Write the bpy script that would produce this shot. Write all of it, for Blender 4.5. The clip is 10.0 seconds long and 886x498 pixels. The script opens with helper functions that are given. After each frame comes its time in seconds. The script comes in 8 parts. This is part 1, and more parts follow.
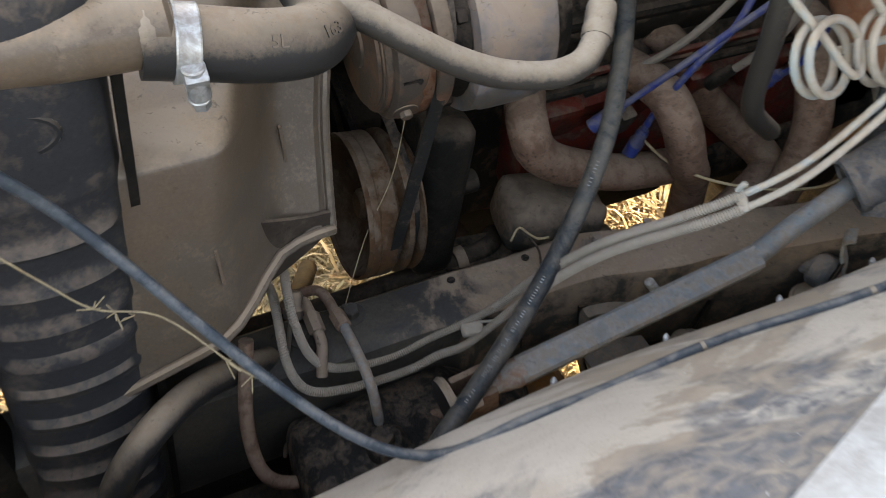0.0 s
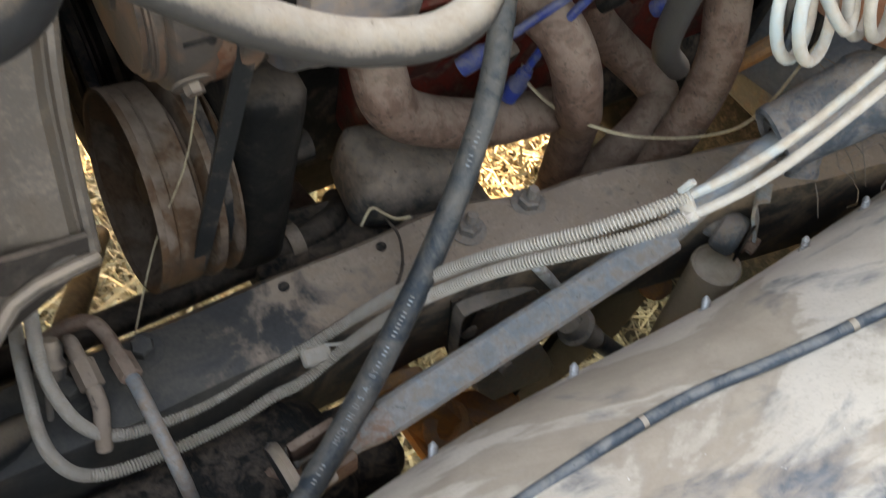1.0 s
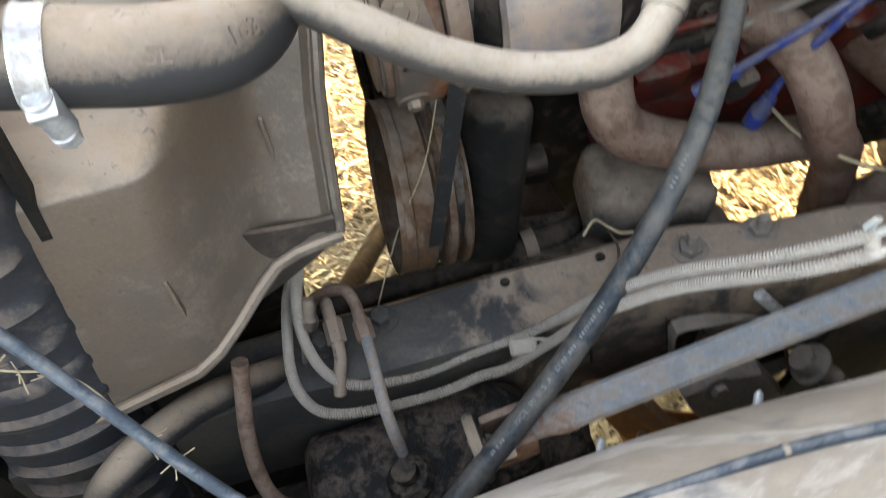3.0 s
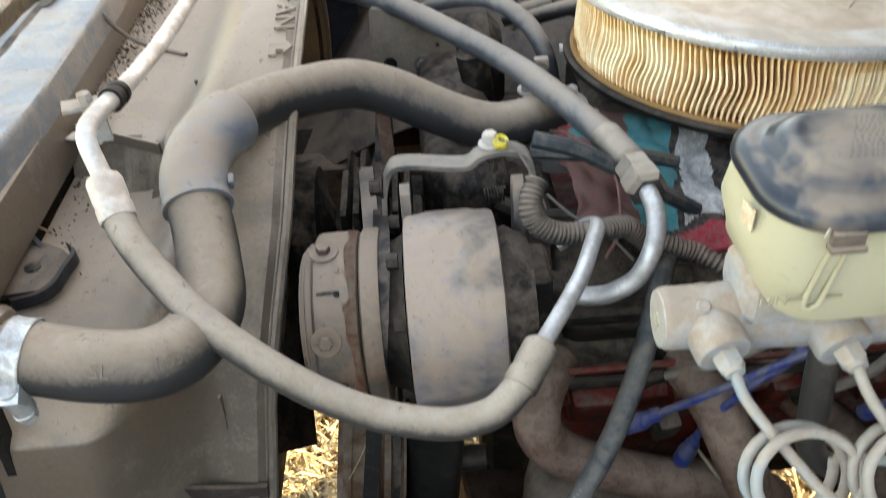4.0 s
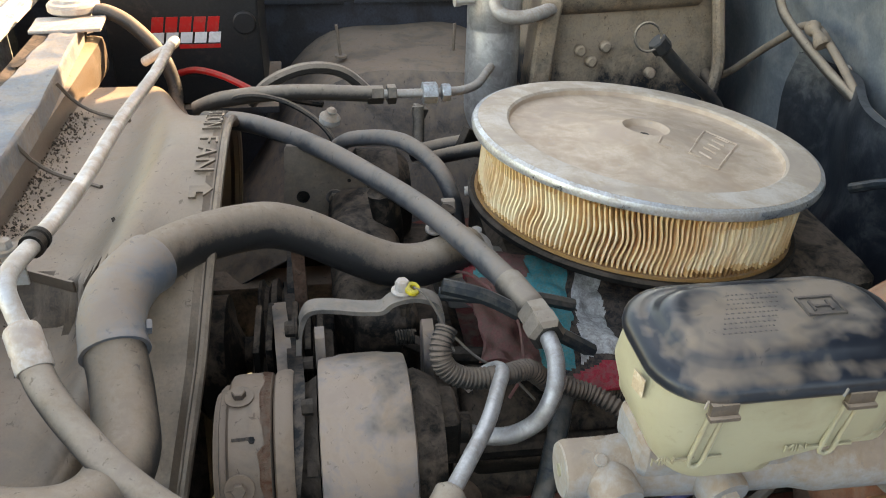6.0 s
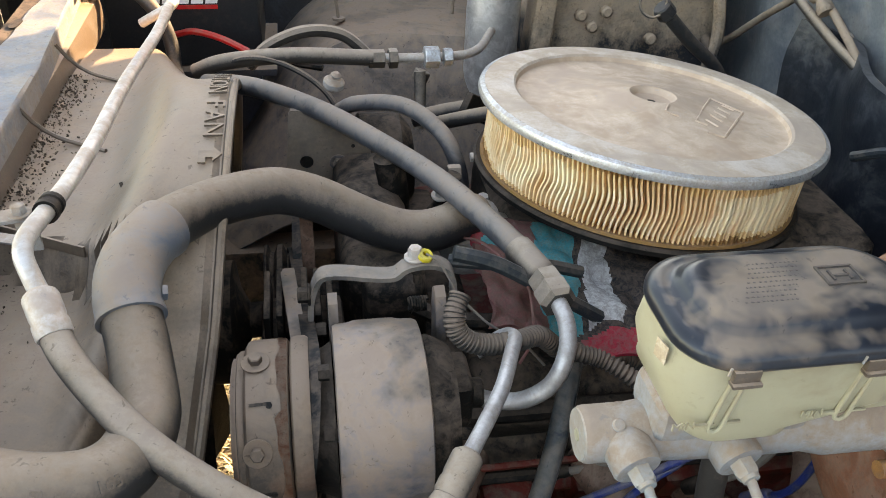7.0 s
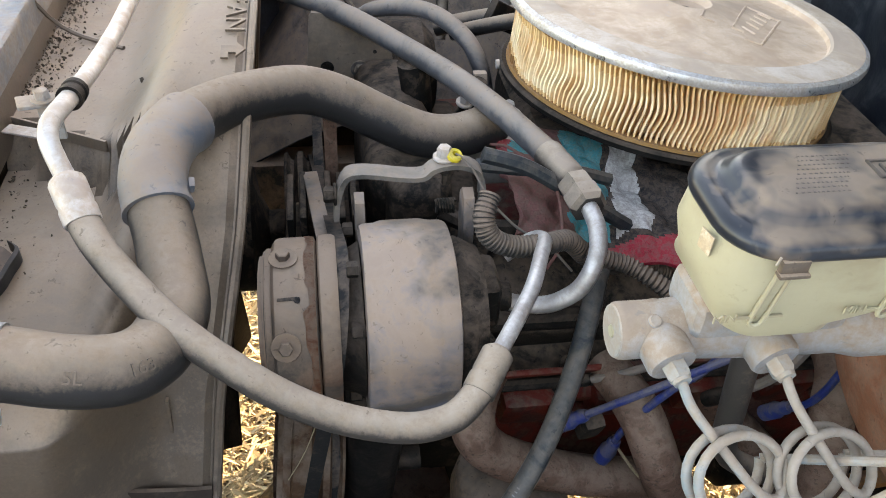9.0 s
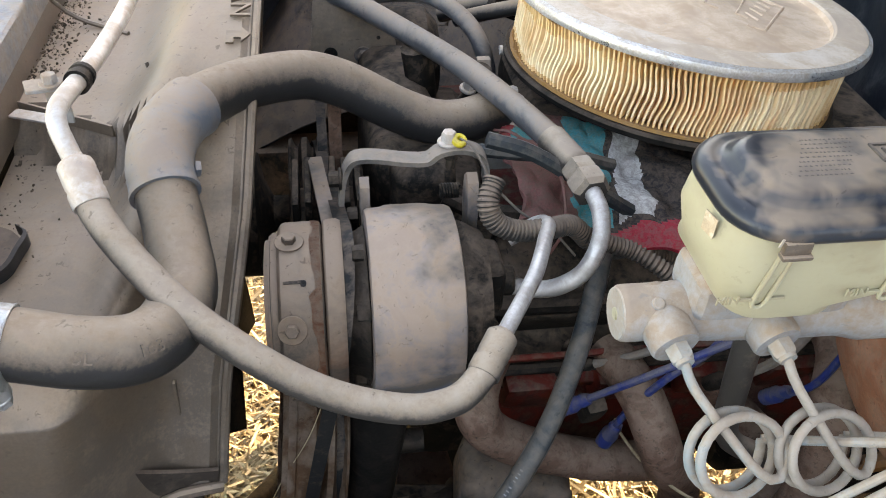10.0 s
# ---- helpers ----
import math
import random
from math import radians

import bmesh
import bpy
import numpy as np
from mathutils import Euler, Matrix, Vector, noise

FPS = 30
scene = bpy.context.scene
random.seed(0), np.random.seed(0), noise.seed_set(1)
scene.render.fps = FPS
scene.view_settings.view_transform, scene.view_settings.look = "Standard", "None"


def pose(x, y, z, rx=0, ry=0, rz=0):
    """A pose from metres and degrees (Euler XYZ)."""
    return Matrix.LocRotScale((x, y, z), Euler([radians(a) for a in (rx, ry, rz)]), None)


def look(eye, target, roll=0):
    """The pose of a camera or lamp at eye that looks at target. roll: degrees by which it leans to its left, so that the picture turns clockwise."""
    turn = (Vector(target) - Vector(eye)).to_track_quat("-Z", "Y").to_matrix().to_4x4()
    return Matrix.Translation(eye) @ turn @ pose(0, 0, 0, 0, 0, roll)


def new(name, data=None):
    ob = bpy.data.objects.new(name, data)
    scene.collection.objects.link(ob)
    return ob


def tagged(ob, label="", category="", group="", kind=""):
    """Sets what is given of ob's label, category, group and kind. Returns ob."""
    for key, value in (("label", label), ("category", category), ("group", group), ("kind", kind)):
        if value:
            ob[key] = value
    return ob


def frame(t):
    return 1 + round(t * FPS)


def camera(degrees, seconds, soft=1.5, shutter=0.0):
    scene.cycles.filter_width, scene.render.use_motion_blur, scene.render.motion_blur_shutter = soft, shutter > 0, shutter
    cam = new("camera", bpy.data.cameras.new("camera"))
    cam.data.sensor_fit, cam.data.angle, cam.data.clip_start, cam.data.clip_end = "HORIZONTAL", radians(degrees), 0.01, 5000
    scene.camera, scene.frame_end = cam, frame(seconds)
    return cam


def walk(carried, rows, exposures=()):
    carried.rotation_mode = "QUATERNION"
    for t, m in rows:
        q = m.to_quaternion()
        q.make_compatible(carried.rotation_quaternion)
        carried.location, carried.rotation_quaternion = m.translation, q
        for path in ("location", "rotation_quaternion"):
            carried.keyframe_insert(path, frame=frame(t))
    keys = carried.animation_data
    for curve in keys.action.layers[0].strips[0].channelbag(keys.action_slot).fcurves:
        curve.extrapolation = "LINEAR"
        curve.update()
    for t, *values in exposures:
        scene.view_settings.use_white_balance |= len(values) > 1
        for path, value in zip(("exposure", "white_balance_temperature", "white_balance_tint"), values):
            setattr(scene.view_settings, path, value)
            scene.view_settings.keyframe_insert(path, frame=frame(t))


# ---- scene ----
cam = camera(57.33, 10.0, soft=0.7, shutter=0.5)
PATH = [
    (0, (-0.1798, 0.2037, 1.2318), (0.2982, 1.1666, 0.0467), 3.33),
    (0.3, (-0.1483, 0.2856, 1.1987), (0.3338, 1.2315, 0.0015), 4.23),
    (0.5, (-0.1040, 0.3668, 1.1827), (0.4650, 1.2201, -0.0454), 6.69),
    (1, (-0.0861, 0.3787, 1.1361), (0.5880, 1.0217, -0.1647), 16.39),
    (1.5, (-0.0865, 0.3753, 1.1283), (0.6019, 0.9585, -0.1930), 19.60),
    (2, (-0.0897, 0.3720, 1.1369), (0.5614, 0.9521, -0.2046), 17.09),
    (2.2, (-0.1070, 0.3632, 1.1480), (0.4529, 0.9940, -0.2116), 12.04),
    (3.3, (0.0162, 0.2977, 1.2137), (0.0563, 1.3076, -0.0266), -9.33),
    (3.5, (0.0493, 0.2871, 1.2439), (0.0808, 1.3738, 0.0699), -7.01),
    (3.7, (0.0704, 0.2771, 1.2689), (0.0833, 1.4549, 0.1860), -5.76),
    (4, (0.0886, 0.2779, 1.2901), (0.0947, 1.5200, 0.2816), -4.56),
    (4.5, (0.0897, 0.2715, 1.3271), (0.0835, 1.5901, 0.4208), -2.88),
    (5, (0.0900, 0.2763, 1.3415), (0.1035, 1.6425, 0.5089), -2.14),
    (5.5, (0.0869, 0.2751, 1.3423), (0.2122, 1.6364, 0.5108), -0.25),
    (6, (0.0777, 0.2728, 1.3384), (0.2986, 1.6066, 0.4827), 1.61),
    (7.5, (0.0509, 0.2770, 1.3411), (0.2974, 1.5562, 0.4121), 2.77),
    (8, (0.0504, 0.2759, 1.3361), (0.2879, 1.5468, 0.3935), 2.80),
    (8.5, (0.0447, 0.2723, 1.3151), (0.2743, 1.5162, 0.3353), 3.21),
    (9, (0.0384, 0.2723, 1.3127), (0.2668, 1.4856, 0.2949), 3.59),
    (9.5, (0.0387, 0.2716, 1.3134), (0.2755, 1.4768, 0.2881), 3.48),
    (10, (0.0346, 0.2671, 1.3127), (0.2608, 1.4665, 0.2782), 3.67),
]
COOL, WARM = 10300, 11000
EXPOSURES = [(t, stops + (0.82 if t < 3.4 else 0.97), kelvin, tint) for t, stops, kelvin, tint in ((0.0, 2.4, WARM, 18), (0.5, 3.0, COOL, 16), (1.0, 3.02, WARM, 15), (1.5, 3.1, WARM, 15), (2.2, 3.15, WARM, 16), (3.3, 3.42, COOL, 14), (3.5, 3.38, COOL, 13), (4.0, 2.55, COOL, 12), (4.5, 2.36, COOL, 13), (5.5, 1.95, COOL, 13), (6.2, 2.0, COOL, 14), (7.5, 2.24, COOL, 16), (10.0, 2.44, COOL, 18))]
walk(cam, [(t, look(eye, target, roll)) for t, eye, target, roll in PATH], EXPOSURES)

# ---- light: warm sun from behind the raised hood, open sky ----
SUN_ELEV, SUN_AZ = 22.0, 33.0          # azimuth: degrees from +x towards +y
world = bpy.data.worlds.new("sky")
scene.world = world
world.use_nodes = True
wn = world.node_tree
bg = wn.nodes["Background"]
sky = wn.nodes.new("ShaderNodeTexSky")
sky.sky_type, sky.sun_disc = "NISHITA", False
sky.sun_elevation, sky.sun_rotation = radians(SUN_ELEV), radians(90 - SUN_AZ)
sky.air_density, sky.dust_density = 1.0, 0.8
wn.links.new(sky.outputs[0], bg.inputs[0])
bg.inputs[1].default_value = 0.15
sun = new("sun", bpy.data.lights.new("sun", "SUN"))
sun.data.energy, sun.data.angle, sun.data.color = 3.0, radians(0.6), (1.0, 0.86, 0.68)
sun_dir = Vector((math.cos(radians(SUN_AZ)) * math.cos(radians(SUN_ELEV)), math.sin(radians(SUN_AZ)) * math.cos(radians(SUN_ELEV)), math.sin(radians(SUN_ELEV))))
sun.matrix_world = look(sun_dir * 30, (0, 0, 0))

# ---- materials ----
DUST = (0.32, 0.234, 0.178)


def material(name, base, second=None, dust=0.5, rough=0.6, metal=0.0, scale=18.0, bump=0.25, grain=260.0, spots=None, top=0.5, spec=0.22, patch=0.5, edge=0.09, powder=DUST, detail=6.0, stain=None, speckle=0.5, settle=(-0.35, 0.65)):
    """A worn, dusty surface: base and second colour in blotches, dust over it (thicker on what faces up, which also
    paints undersides dark like shade), fine grain and relief.
    """
    m = bpy.data.materials.new(name)
    m.use_nodes = True
    t = m.node_tree
    N, L = t.nodes, t.links
    sh = N["Principled BSDF"]
    tc = N.new("ShaderNodeTexCoord")
    info = N.new("ShaderNodeObjectInfo")
    shift = N.new("ShaderNodeVectorMath")
    shift.operation = "ADD"
    comb = N.new("ShaderNodeCombineXYZ")
    mul = N.new("ShaderNodeMath")
    mul.operation, mul.inputs[1].default_value = "MULTIPLY", 7.0
    L.new(info.outputs["Random"], mul.inputs[0])
    for k in range(3):
        L.new(mul.outputs[0], comb.inputs[k])
    L.new(tc.outputs["Object"], shift.inputs[0])
    L.new(comb.outputs[0], shift.inputs[1])

    def noise_tex(sc, detail=5.0, rgh=0.6, dist=0.0):
        n = N.new("ShaderNodeTexNoise")
        n.inputs["Scale"].default_value, n.inputs["Detail"].default_value = sc, detail
        n.inputs["Roughness"].default_value, n.inputs["Distortion"].default_value = rgh, dist
        L.new(shift.outputs[0], n.inputs["Vector"])
        return n.outputs["Fac"]

    def ramp(src, lo, hi):
        r = N.new("ShaderNodeMapRange")
        r.inputs["From Min"].default_value, r.inputs["From Max"].default_value = lo, hi
        L.new(src, r.inputs["Value"])
        return r.outputs["Result"]

    def mix(fac, a, b):
        x = N.new("ShaderNodeMix")
        x.data_type = "RGBA"
        for sock, v in ((x.inputs["Factor"], fac), (x.inputs["A"], a), (x.inputs["B"], b)):
            if isinstance(v, tuple):
                sock.default_value = (*v, 1)
            elif isinstance(v, float):
                sock.default_value = v
            else:
                L.new(v, sock)
        return x.outputs["Result"]

    def math2(op, a, b):
        x = N.new("ShaderNodeMath")
        x.operation, x.use_clamp = op, True
        for k, v in enumerate((a, b)):
            if isinstance(v, float):
                x.inputs[k].default_value = v
            else:
                L.new(v, x.inputs[k])
        return x.outputs[0]

    big = noise_tex(scale * 3.0, detail, 0.60, 0.7)
    mid = noise_tex(scale * 11.0, max(2.0, detail - 1), 0.65, 0.3)
    fine = noise_tex(grain, 4.0, 0.75)
    col = base
    if second:
        col = mix(ramp(big, 0.42, 0.58), base, second)
    col = mix(ramp(fine, 0.30, 0.70), col, mix(speckle, col, tuple(c * 0.45 for c in base)))
    if spots:
        col = mix(ramp(mid, 0.56, 0.62), col, spots)
    geo = N.new("ShaderNodeNewGeometry")
    sep = N.new("ShaderNodeSeparateXYZ")
    L.new(geo.outputs["Normal"], sep.inputs[0])
    # dust lies on tops; its falloff also stands in for shade on undersides
    up = ramp(sep.outputs["Z"], *settle)
    raw = N.new("ShaderNodeMath")
    raw.operation, raw.inputs[1].default_value, raw.inputs[2].default_value = "MULTIPLY_ADD", top, dust - top * 0.5
    L.new(up, raw.inputs[0])
    cover = raw.outputs[0]
    blot = math2("ADD", math2("MULTIPLY", ramp(mid, 0.5 - edge, 0.5 + edge), 0.35), math2("MULTIPLY", ramp(big, 0.5 - edge, 0.5 + edge), 0.65))
    lift = N.new("ShaderNodeMath")
    lift.operation, lift.inputs[1].default_value, lift.inputs[2].default_value = "MULTIPLY_ADD", patch, -0.5 * patch
    L.new(blot, lift.inputs[0])
    tot = N.new("ShaderNodeMath")
    tot.operation = "ADD"
    L.new(cover, tot.inputs[0])
    L.new(lift.outputs[0], tot.inputs[1])
    if stain:
        # an oily stain without dust at one end: axis, where it is full, where it ends, strength
        axis, full, none, force = stain
        spl = N.new("ShaderNodeSeparateXYZ")
        L.new(tc.outputs["Object"], spl.inputs[0])
        wav = N.new("ShaderNodeMath")
        wav.operation, wav.inputs[1].default_value = "MULTIPLY_ADD", abs(none - full) * 1.6
        L.new(big, wav.inputs[0])
        L.new(spl.outputs[axis], wav.inputs[2])
        wet = N.new("ShaderNodeMath")
        wet.operation, wet.inputs[1].default_value = "MULTIPLY_ADD", -force
        L.new(ramp(wav.outputs[0], none + abs(none - full) * 0.8, full + abs(none - full) * 0.8), wet.inputs[0])
        L.new(tot.outputs[0], wet.inputs[2])
        tot = wet
    speck = N.new("ShaderNodeMath")
    grit = 0.88 * min(0.5, speckle) * min(1.0, dust / 0.35)
    speck.operation, speck.inputs[1].default_value = "MULTIPLY_ADD", grit
    L.new(ramp(fine, 0.35, 0.65), speck.inputs[0])
    off = N.new("ShaderNodeMath")
    off.operation, off.inputs[1].default_value = "SUBTRACT", grit * 0.5
    L.new(tot.outputs[0], off.inputs[0])
    L.new(off.outputs[0], speck.inputs[2])
    cover = math2("MULTIPLY", math2("MINIMUM", speck.outputs[0], 1.0), 0.97)
    dusty = mix(ramp(fine, 0.36, 0.66), powder, tuple(c * (1.0 - 0.72 * speckle) for c in powder))
    dusty = mix(ramp(mid, 0.38, 0.66), dusty, tuple(c * k for c, k in zip(powder, (0.74, 0.69, 0.64))))
    dusty = mix(ramp(big, 0.48, 0.66), dusty, tuple(c * k for c, k in zip(powder, (0.72, 0.70, 0.71))))
    if dust > 0:
        col = mix(cover, col, dusty)
    # sparse flecks of grit and rubbed scratches
    fleck = ramp(noise_tex(150.0, 3.0, 0.7, 0.6), 0.63, 0.69)
    col = mix(math2("MULTIPLY", fleck, min(0.55, speckle + 0.15)), col, tuple(c * 0.5 for c in base))
    L.new(col, sh.inputs["Base Color"])
    r = N.new("ShaderNodeMapRange")
    r.inputs["To Min"].default_value, r.inputs["To Max"].default_value = rough, min(1.0, rough + 0.35 * (1 if dust > 0 else 0.3))
    L.new(cover, r.inputs["Value"])
    L.new(r.outputs[0], sh.inputs["Roughness"])
    if metal:
        mm = N.new("ShaderNodeMapRange")
        mm.inputs["To Min"].default_value, mm.inputs["To Max"].default_value = metal, metal * 0.15
        L.new(cover, mm.inputs["Value"])
        L.new(mm.outputs[0], sh.inputs["Metallic"])
    sh.inputs["Specular IOR Level"].default_value = spec
    b1 = N.new("ShaderNodeBump")
    b1.inputs["Strength"].default_value, b1.inputs["Distance"].default_value = bump, 0.002
    L.new(mid, b1.inputs["Height"])
    b2 = N.new("ShaderNodeBump")
    b2.inputs["Strength"].default_value, b2.inputs["Distance"].default_value = bump, 0.0006
    L.new(fine, b2.inputs["Height"])
    L.new(b1.outputs[0], b2.inputs["Normal"])
    L.new(b2.outputs[0], sh.inputs["Normal"])
    return m


# hose, shroud and clutch settle ranges also put underside shade into the colour
RUBBER = material("dusty_rubber", (0.020, 0.020, 0.021), None, dust=0.36, rough=0.45, top=1.5, scale=9, bump=0.10, grain=420, patch=0.35, powder=(0.34, 0.252, 0.185), speckle=0.22, settle=(-0.05, 1.0), spec=0.35)
HOSE_TAN = material("tan_dust_hose", (0.040, 0.035, 0.032), None, dust=0.46, rough=0.5, top=1.4, scale=10, bump=0.10, grain=420, patch=0.4, powder=(0.40, 0.315, 0.245), speckle=0.25, settle=(-0.1, 0.95), spec=0.35)
HOSE_GREY = material("grey_rubber_hose", (0.060, 0.060, 0.064), (0.085, 0.092, 0.105), dust=0.34, rough=0.40, top=0.9, scale=6, bump=0.05, grain=400, patch=0.6, powder=(0.36, 0.275, 0.21), speckle=0.2, spec=0.45, settle=(-0.1, 1.0))
TUBE_BLACK = material("black_worn_hose", (0.026, 0.034, 0.040), (0.044, 0.052, 0.056), dust=0.03, rough=0.30, top=0.4, scale=10, bump=0.1, patch=0.5, powder=(0.28, 0.225, 0.175))
CABLE_BLUE = material("weathered_vinyl_tube", (0.042, 0.056, 0.070), (0.085, 0.10, 0.115), dust=0.10, rough=0.42, top=0.5, scale=16, bump=0.12, patch=0.5, powder=(0.36, 0.32, 0.28), settle=(0.5, 1.0))
PLASTIC_TAN = material("dusty_black_plastic", (0.135, 0.095, 0.068), (0.110, 0.086, 0.070), dust=0.42, rough=0.34, top=1.1, scale=4, bump=0.10, grain=330, patch=0.7, powder=(0.42, 0.308, 0.225), spec=0.42, settle=(0.35, 1.0))
PLASTIC_BLACK = material("black_plastic", (0.022, 0.023, 0.025), None, dust=0.0001, rough=0.4, top=0.3, scale=8, bump=0.06, patch=0.2)
STEEL_BLUE = material("worn_painted_steel", (0.195, 0.205, 0.205), (0.27, 0.275, 0.27), dust=0.28, rough=0.45, metal=0.1, scale=9, bump=0.2, top=0.6, patch=1.2)
# base lowered to near black, so deep parts carry some recess shade in their colour
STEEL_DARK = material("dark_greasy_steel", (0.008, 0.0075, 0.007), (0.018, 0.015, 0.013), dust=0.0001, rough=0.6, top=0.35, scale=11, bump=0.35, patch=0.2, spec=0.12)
RAIL = material("dusty_frame_steel", (0.045, 0.042, 0.04), (0.08, 0.068, 0.056), dust=0.5, rough=0.6, top=1.5, scale=6, bump=0.3, grain=300, patch=1.2, stain=(0, -0.17, -0.08, 1.9))
ALU = material("aluminium", (0.62, 0.62, 0.62), (0.45, 0.45, 0.45), dust=0.25, rough=0.35, metal=0.85, top=0.4, scale=15, bump=0.1, patch=0.2, speckle=0.2)
ALU_DUSTY = material("dusty_cast_aluminium", (0.50, 0.49, 0.48), (0.44, 0.44, 0.45), dust=0.52, rough=0.36, metal=0.65, top=0.7, scale=16, bump=0.2, patch=0.5, powder=(0.58, 0.47, 0.385), speckle=0.25)
ZINC = material("zinc_plated_steel", (0.55, 0.57, 0.58), (0.40, 0.42, 0.43), dust=0.12, rough=0.35, metal=0.75, scale=30, bump=0.1, speckle=0.2)
CHROME = material("dusty_chrome", (0.70, 0.71, 0.72), (0.55, 0.56, 0.57), dust=1.0, rough=0.22, metal=0.6, top=0.0, scale=4, bump=0.03, grain=500, patch=0.2, powder=(0.62, 0.45, 0.325), speckle=0.12, edge=0.2, detail=3.0)
COMP = material("dusty_compressor_shell", (0.085, 0.074, 0.068), (0.065, 0.095, 0.145), dust=0.42, rough=0.40, top=0.7, scale=4.6, bump=0.10, grain=300, patch=1.35, powder=(0.42, 0.308, 0.232), settle=(-0.5, 0.6), speckle=0.22, edge=0.14, detail=4.0)
CLUTCH = material("rusty_clutch_steel", (0.060, 0.047, 0.040), (0.13, 0.065, 0.04), dust=0.42, rough=0.55, top=0.9, scale=6, bump=0.2, patch=0.5, powder=(0.31, 0.228, 0.172), settle=(-0.05, 0.75), speckle=0.3)
RUST = material("rust_brown_iron", (0.145, 0.080, 0.057), (0.205, 0.118, 0.086), dust=0.12, rough=0.8, top=0.6, scale=16, bump=0.6, grain=200, spots=(0.065, 0.038, 0.030), patch=0.6, speckle=0.5)
RUST_RED = material("red_oxide_shell", (0.26, 0.10, 0.055), (0.32, 0.14, 0.085), dust=0.30, rough=0.75, top=0.4, scale=10, bump=0.3)
RUST_ORANGE = material("orange_rust", (0.48, 0.21, 0.07), (0.34, 0.14, 0.055), dust=0.20, rough=0.8, scale=14, bump=0.5)
ENGINE_RED = material("engine_red_paint", (0.13, 0.015, 0.008), (0.04, 0.011, 0.009), dust=0.03, rough=0.6, scale=13, bump=0.25, top=0.3)
# iron darkened likewise, part of the deep bay's shade put into its base
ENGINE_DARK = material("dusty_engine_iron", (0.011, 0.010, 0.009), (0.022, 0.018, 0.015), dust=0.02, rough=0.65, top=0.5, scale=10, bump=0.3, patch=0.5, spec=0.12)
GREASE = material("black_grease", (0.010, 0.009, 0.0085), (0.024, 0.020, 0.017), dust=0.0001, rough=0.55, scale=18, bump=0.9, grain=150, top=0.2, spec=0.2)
BELT = material("black_belt_rubber", (0.018, 0.018, 0.018), None, dust=0.05, rough=0.55, scale=14, bump=0.1, top=0.3, spec=0.12)
CREAM = material("cream_plastic", (0.39, 0.355, 0.245), (0.35, 0.305, 0.205), dust=0.06, rough=0.32, scale=5, bump=0.03, top=0.2, patch=0.25, speckle=0.06)
LINE_CREAM = material("dusty_brake_line", (0.26, 0.295, 0.30), (0.33, 0.31, 0.28), dust=0.42, rough=0.42, scale=12, bump=0.05, top=0.7, patch=0.8, powder=(0.44, 0.35, 0.275), speckle=0.15)
LINE_TAN = material("tan_dusty_brake_line", (0.27, 0.24, 0.21), (0.33, 0.31, 0.285), dust=0.38, rough=0.5, scale=12, bump=0.05, top=0.6, patch=0.6, powder=(0.44, 0.355, 0.285), speckle=0.2)
PAPER = material("filter_paper", (0.95, 0.76, 0.50), (0.92, 0.61, 0.33), dust=0.15, rough=0.9, scale=6, bump=0.05, top=0.0, patch=0.5, speckle=0.08, powder=(0.70, 0.40, 0.17))
BLUE_WIRE = material("blue_silicone", (0.012, 0.030, 0.15), (0.035, 0.050, 0.12), dust=0.07, rough=0.45, scale=20, bump=0.05, speckle=0.3, powder=(0.26, 0.22, 0.19))
GREY_WIRE = material("grey_loom", (0.16, 0.14, 0.125), None, dust=0.2, rough=0.6, scale=20, bump=0.1)
TWINE = material("straw_coloured_wire", (0.42, 0.33, 0.20), None, dust=0.2, rough=0.6, scale=30, bump=0.1)
RED = material("red_print", (0.55, 0.02, 0.02), None, dust=0.06, rough=0.4, scale=20, bump=0.02, speckle=0.2)
WHITE = material("white_print", (0.75, 0.75, 0.76), None, dust=0.08, rough=0.4, scale=20, bump=0.02, speckle=0.1)
YELLOW = material("yellow_plastic", (0.75, 0.58, 0.05), None, dust=0.15, rough=0.4, scale=20, bump=0.05)
FENDER_FAR = material("brown_dusty_panel", (0.045, 0.042, 0.044), (0.060, 0.064, 0.080), dust=0.24, rough=0.6, top=1.3, scale=5, bump=0.15, patch=0.7, powder=(0.34, 0.25, 0.185), settle=(0.0, 0.9))
WHITE_PAINT = material("white_car_paint", (0.72, 0.72, 0.70), None, dust=0.10, rough=0.3, scale=6, bump=0.02, speckle=0.1)
FIREWALL = material("painted_firewall", (0.12, 0.14, 0.16), (0.19, 0.205, 0.215), dust=0.10, rough=0.36, top=0.6, scale=5.0, bump=0.15, grain=120, patch=0.5, edge=0.12, powder=(0.36, 0.32, 0.28), spec=0.4, speckle=0.5)
HEATER = material("black_heater_case", (0.022, 0.024, 0.028), (0.035, 0.036, 0.040), dust=0.85, rough=0.5, top=0.6, scale=5, bump=0.12, patch=0.5, powder=(0.50, 0.375, 0.275), settle=(-0.3, 0.6), stain=(2, 0.085, 0.165, 0.95))
CLOTH_TEAL = material("teal_terry", (0.02, 0.38, 0.42), (0.03, 0.45, 0.47), dust=0.03, rough=0.95, scale=60, bump=1.0, grain=500)
CLOTH_RED = material("red_terry", (0.55, 0.03, 0.06), (0.48, 0.05, 0.08), dust=0.03, rough=0.95, scale=60, bump=1.0, grain=500)
CLOTH_WHITE = material("white_terry", (0.78, 0.76, 0.73), (0.66, 0.64, 0.62), dust=0.03, rough=0.95, scale=60, bump=1.0, grain=500)
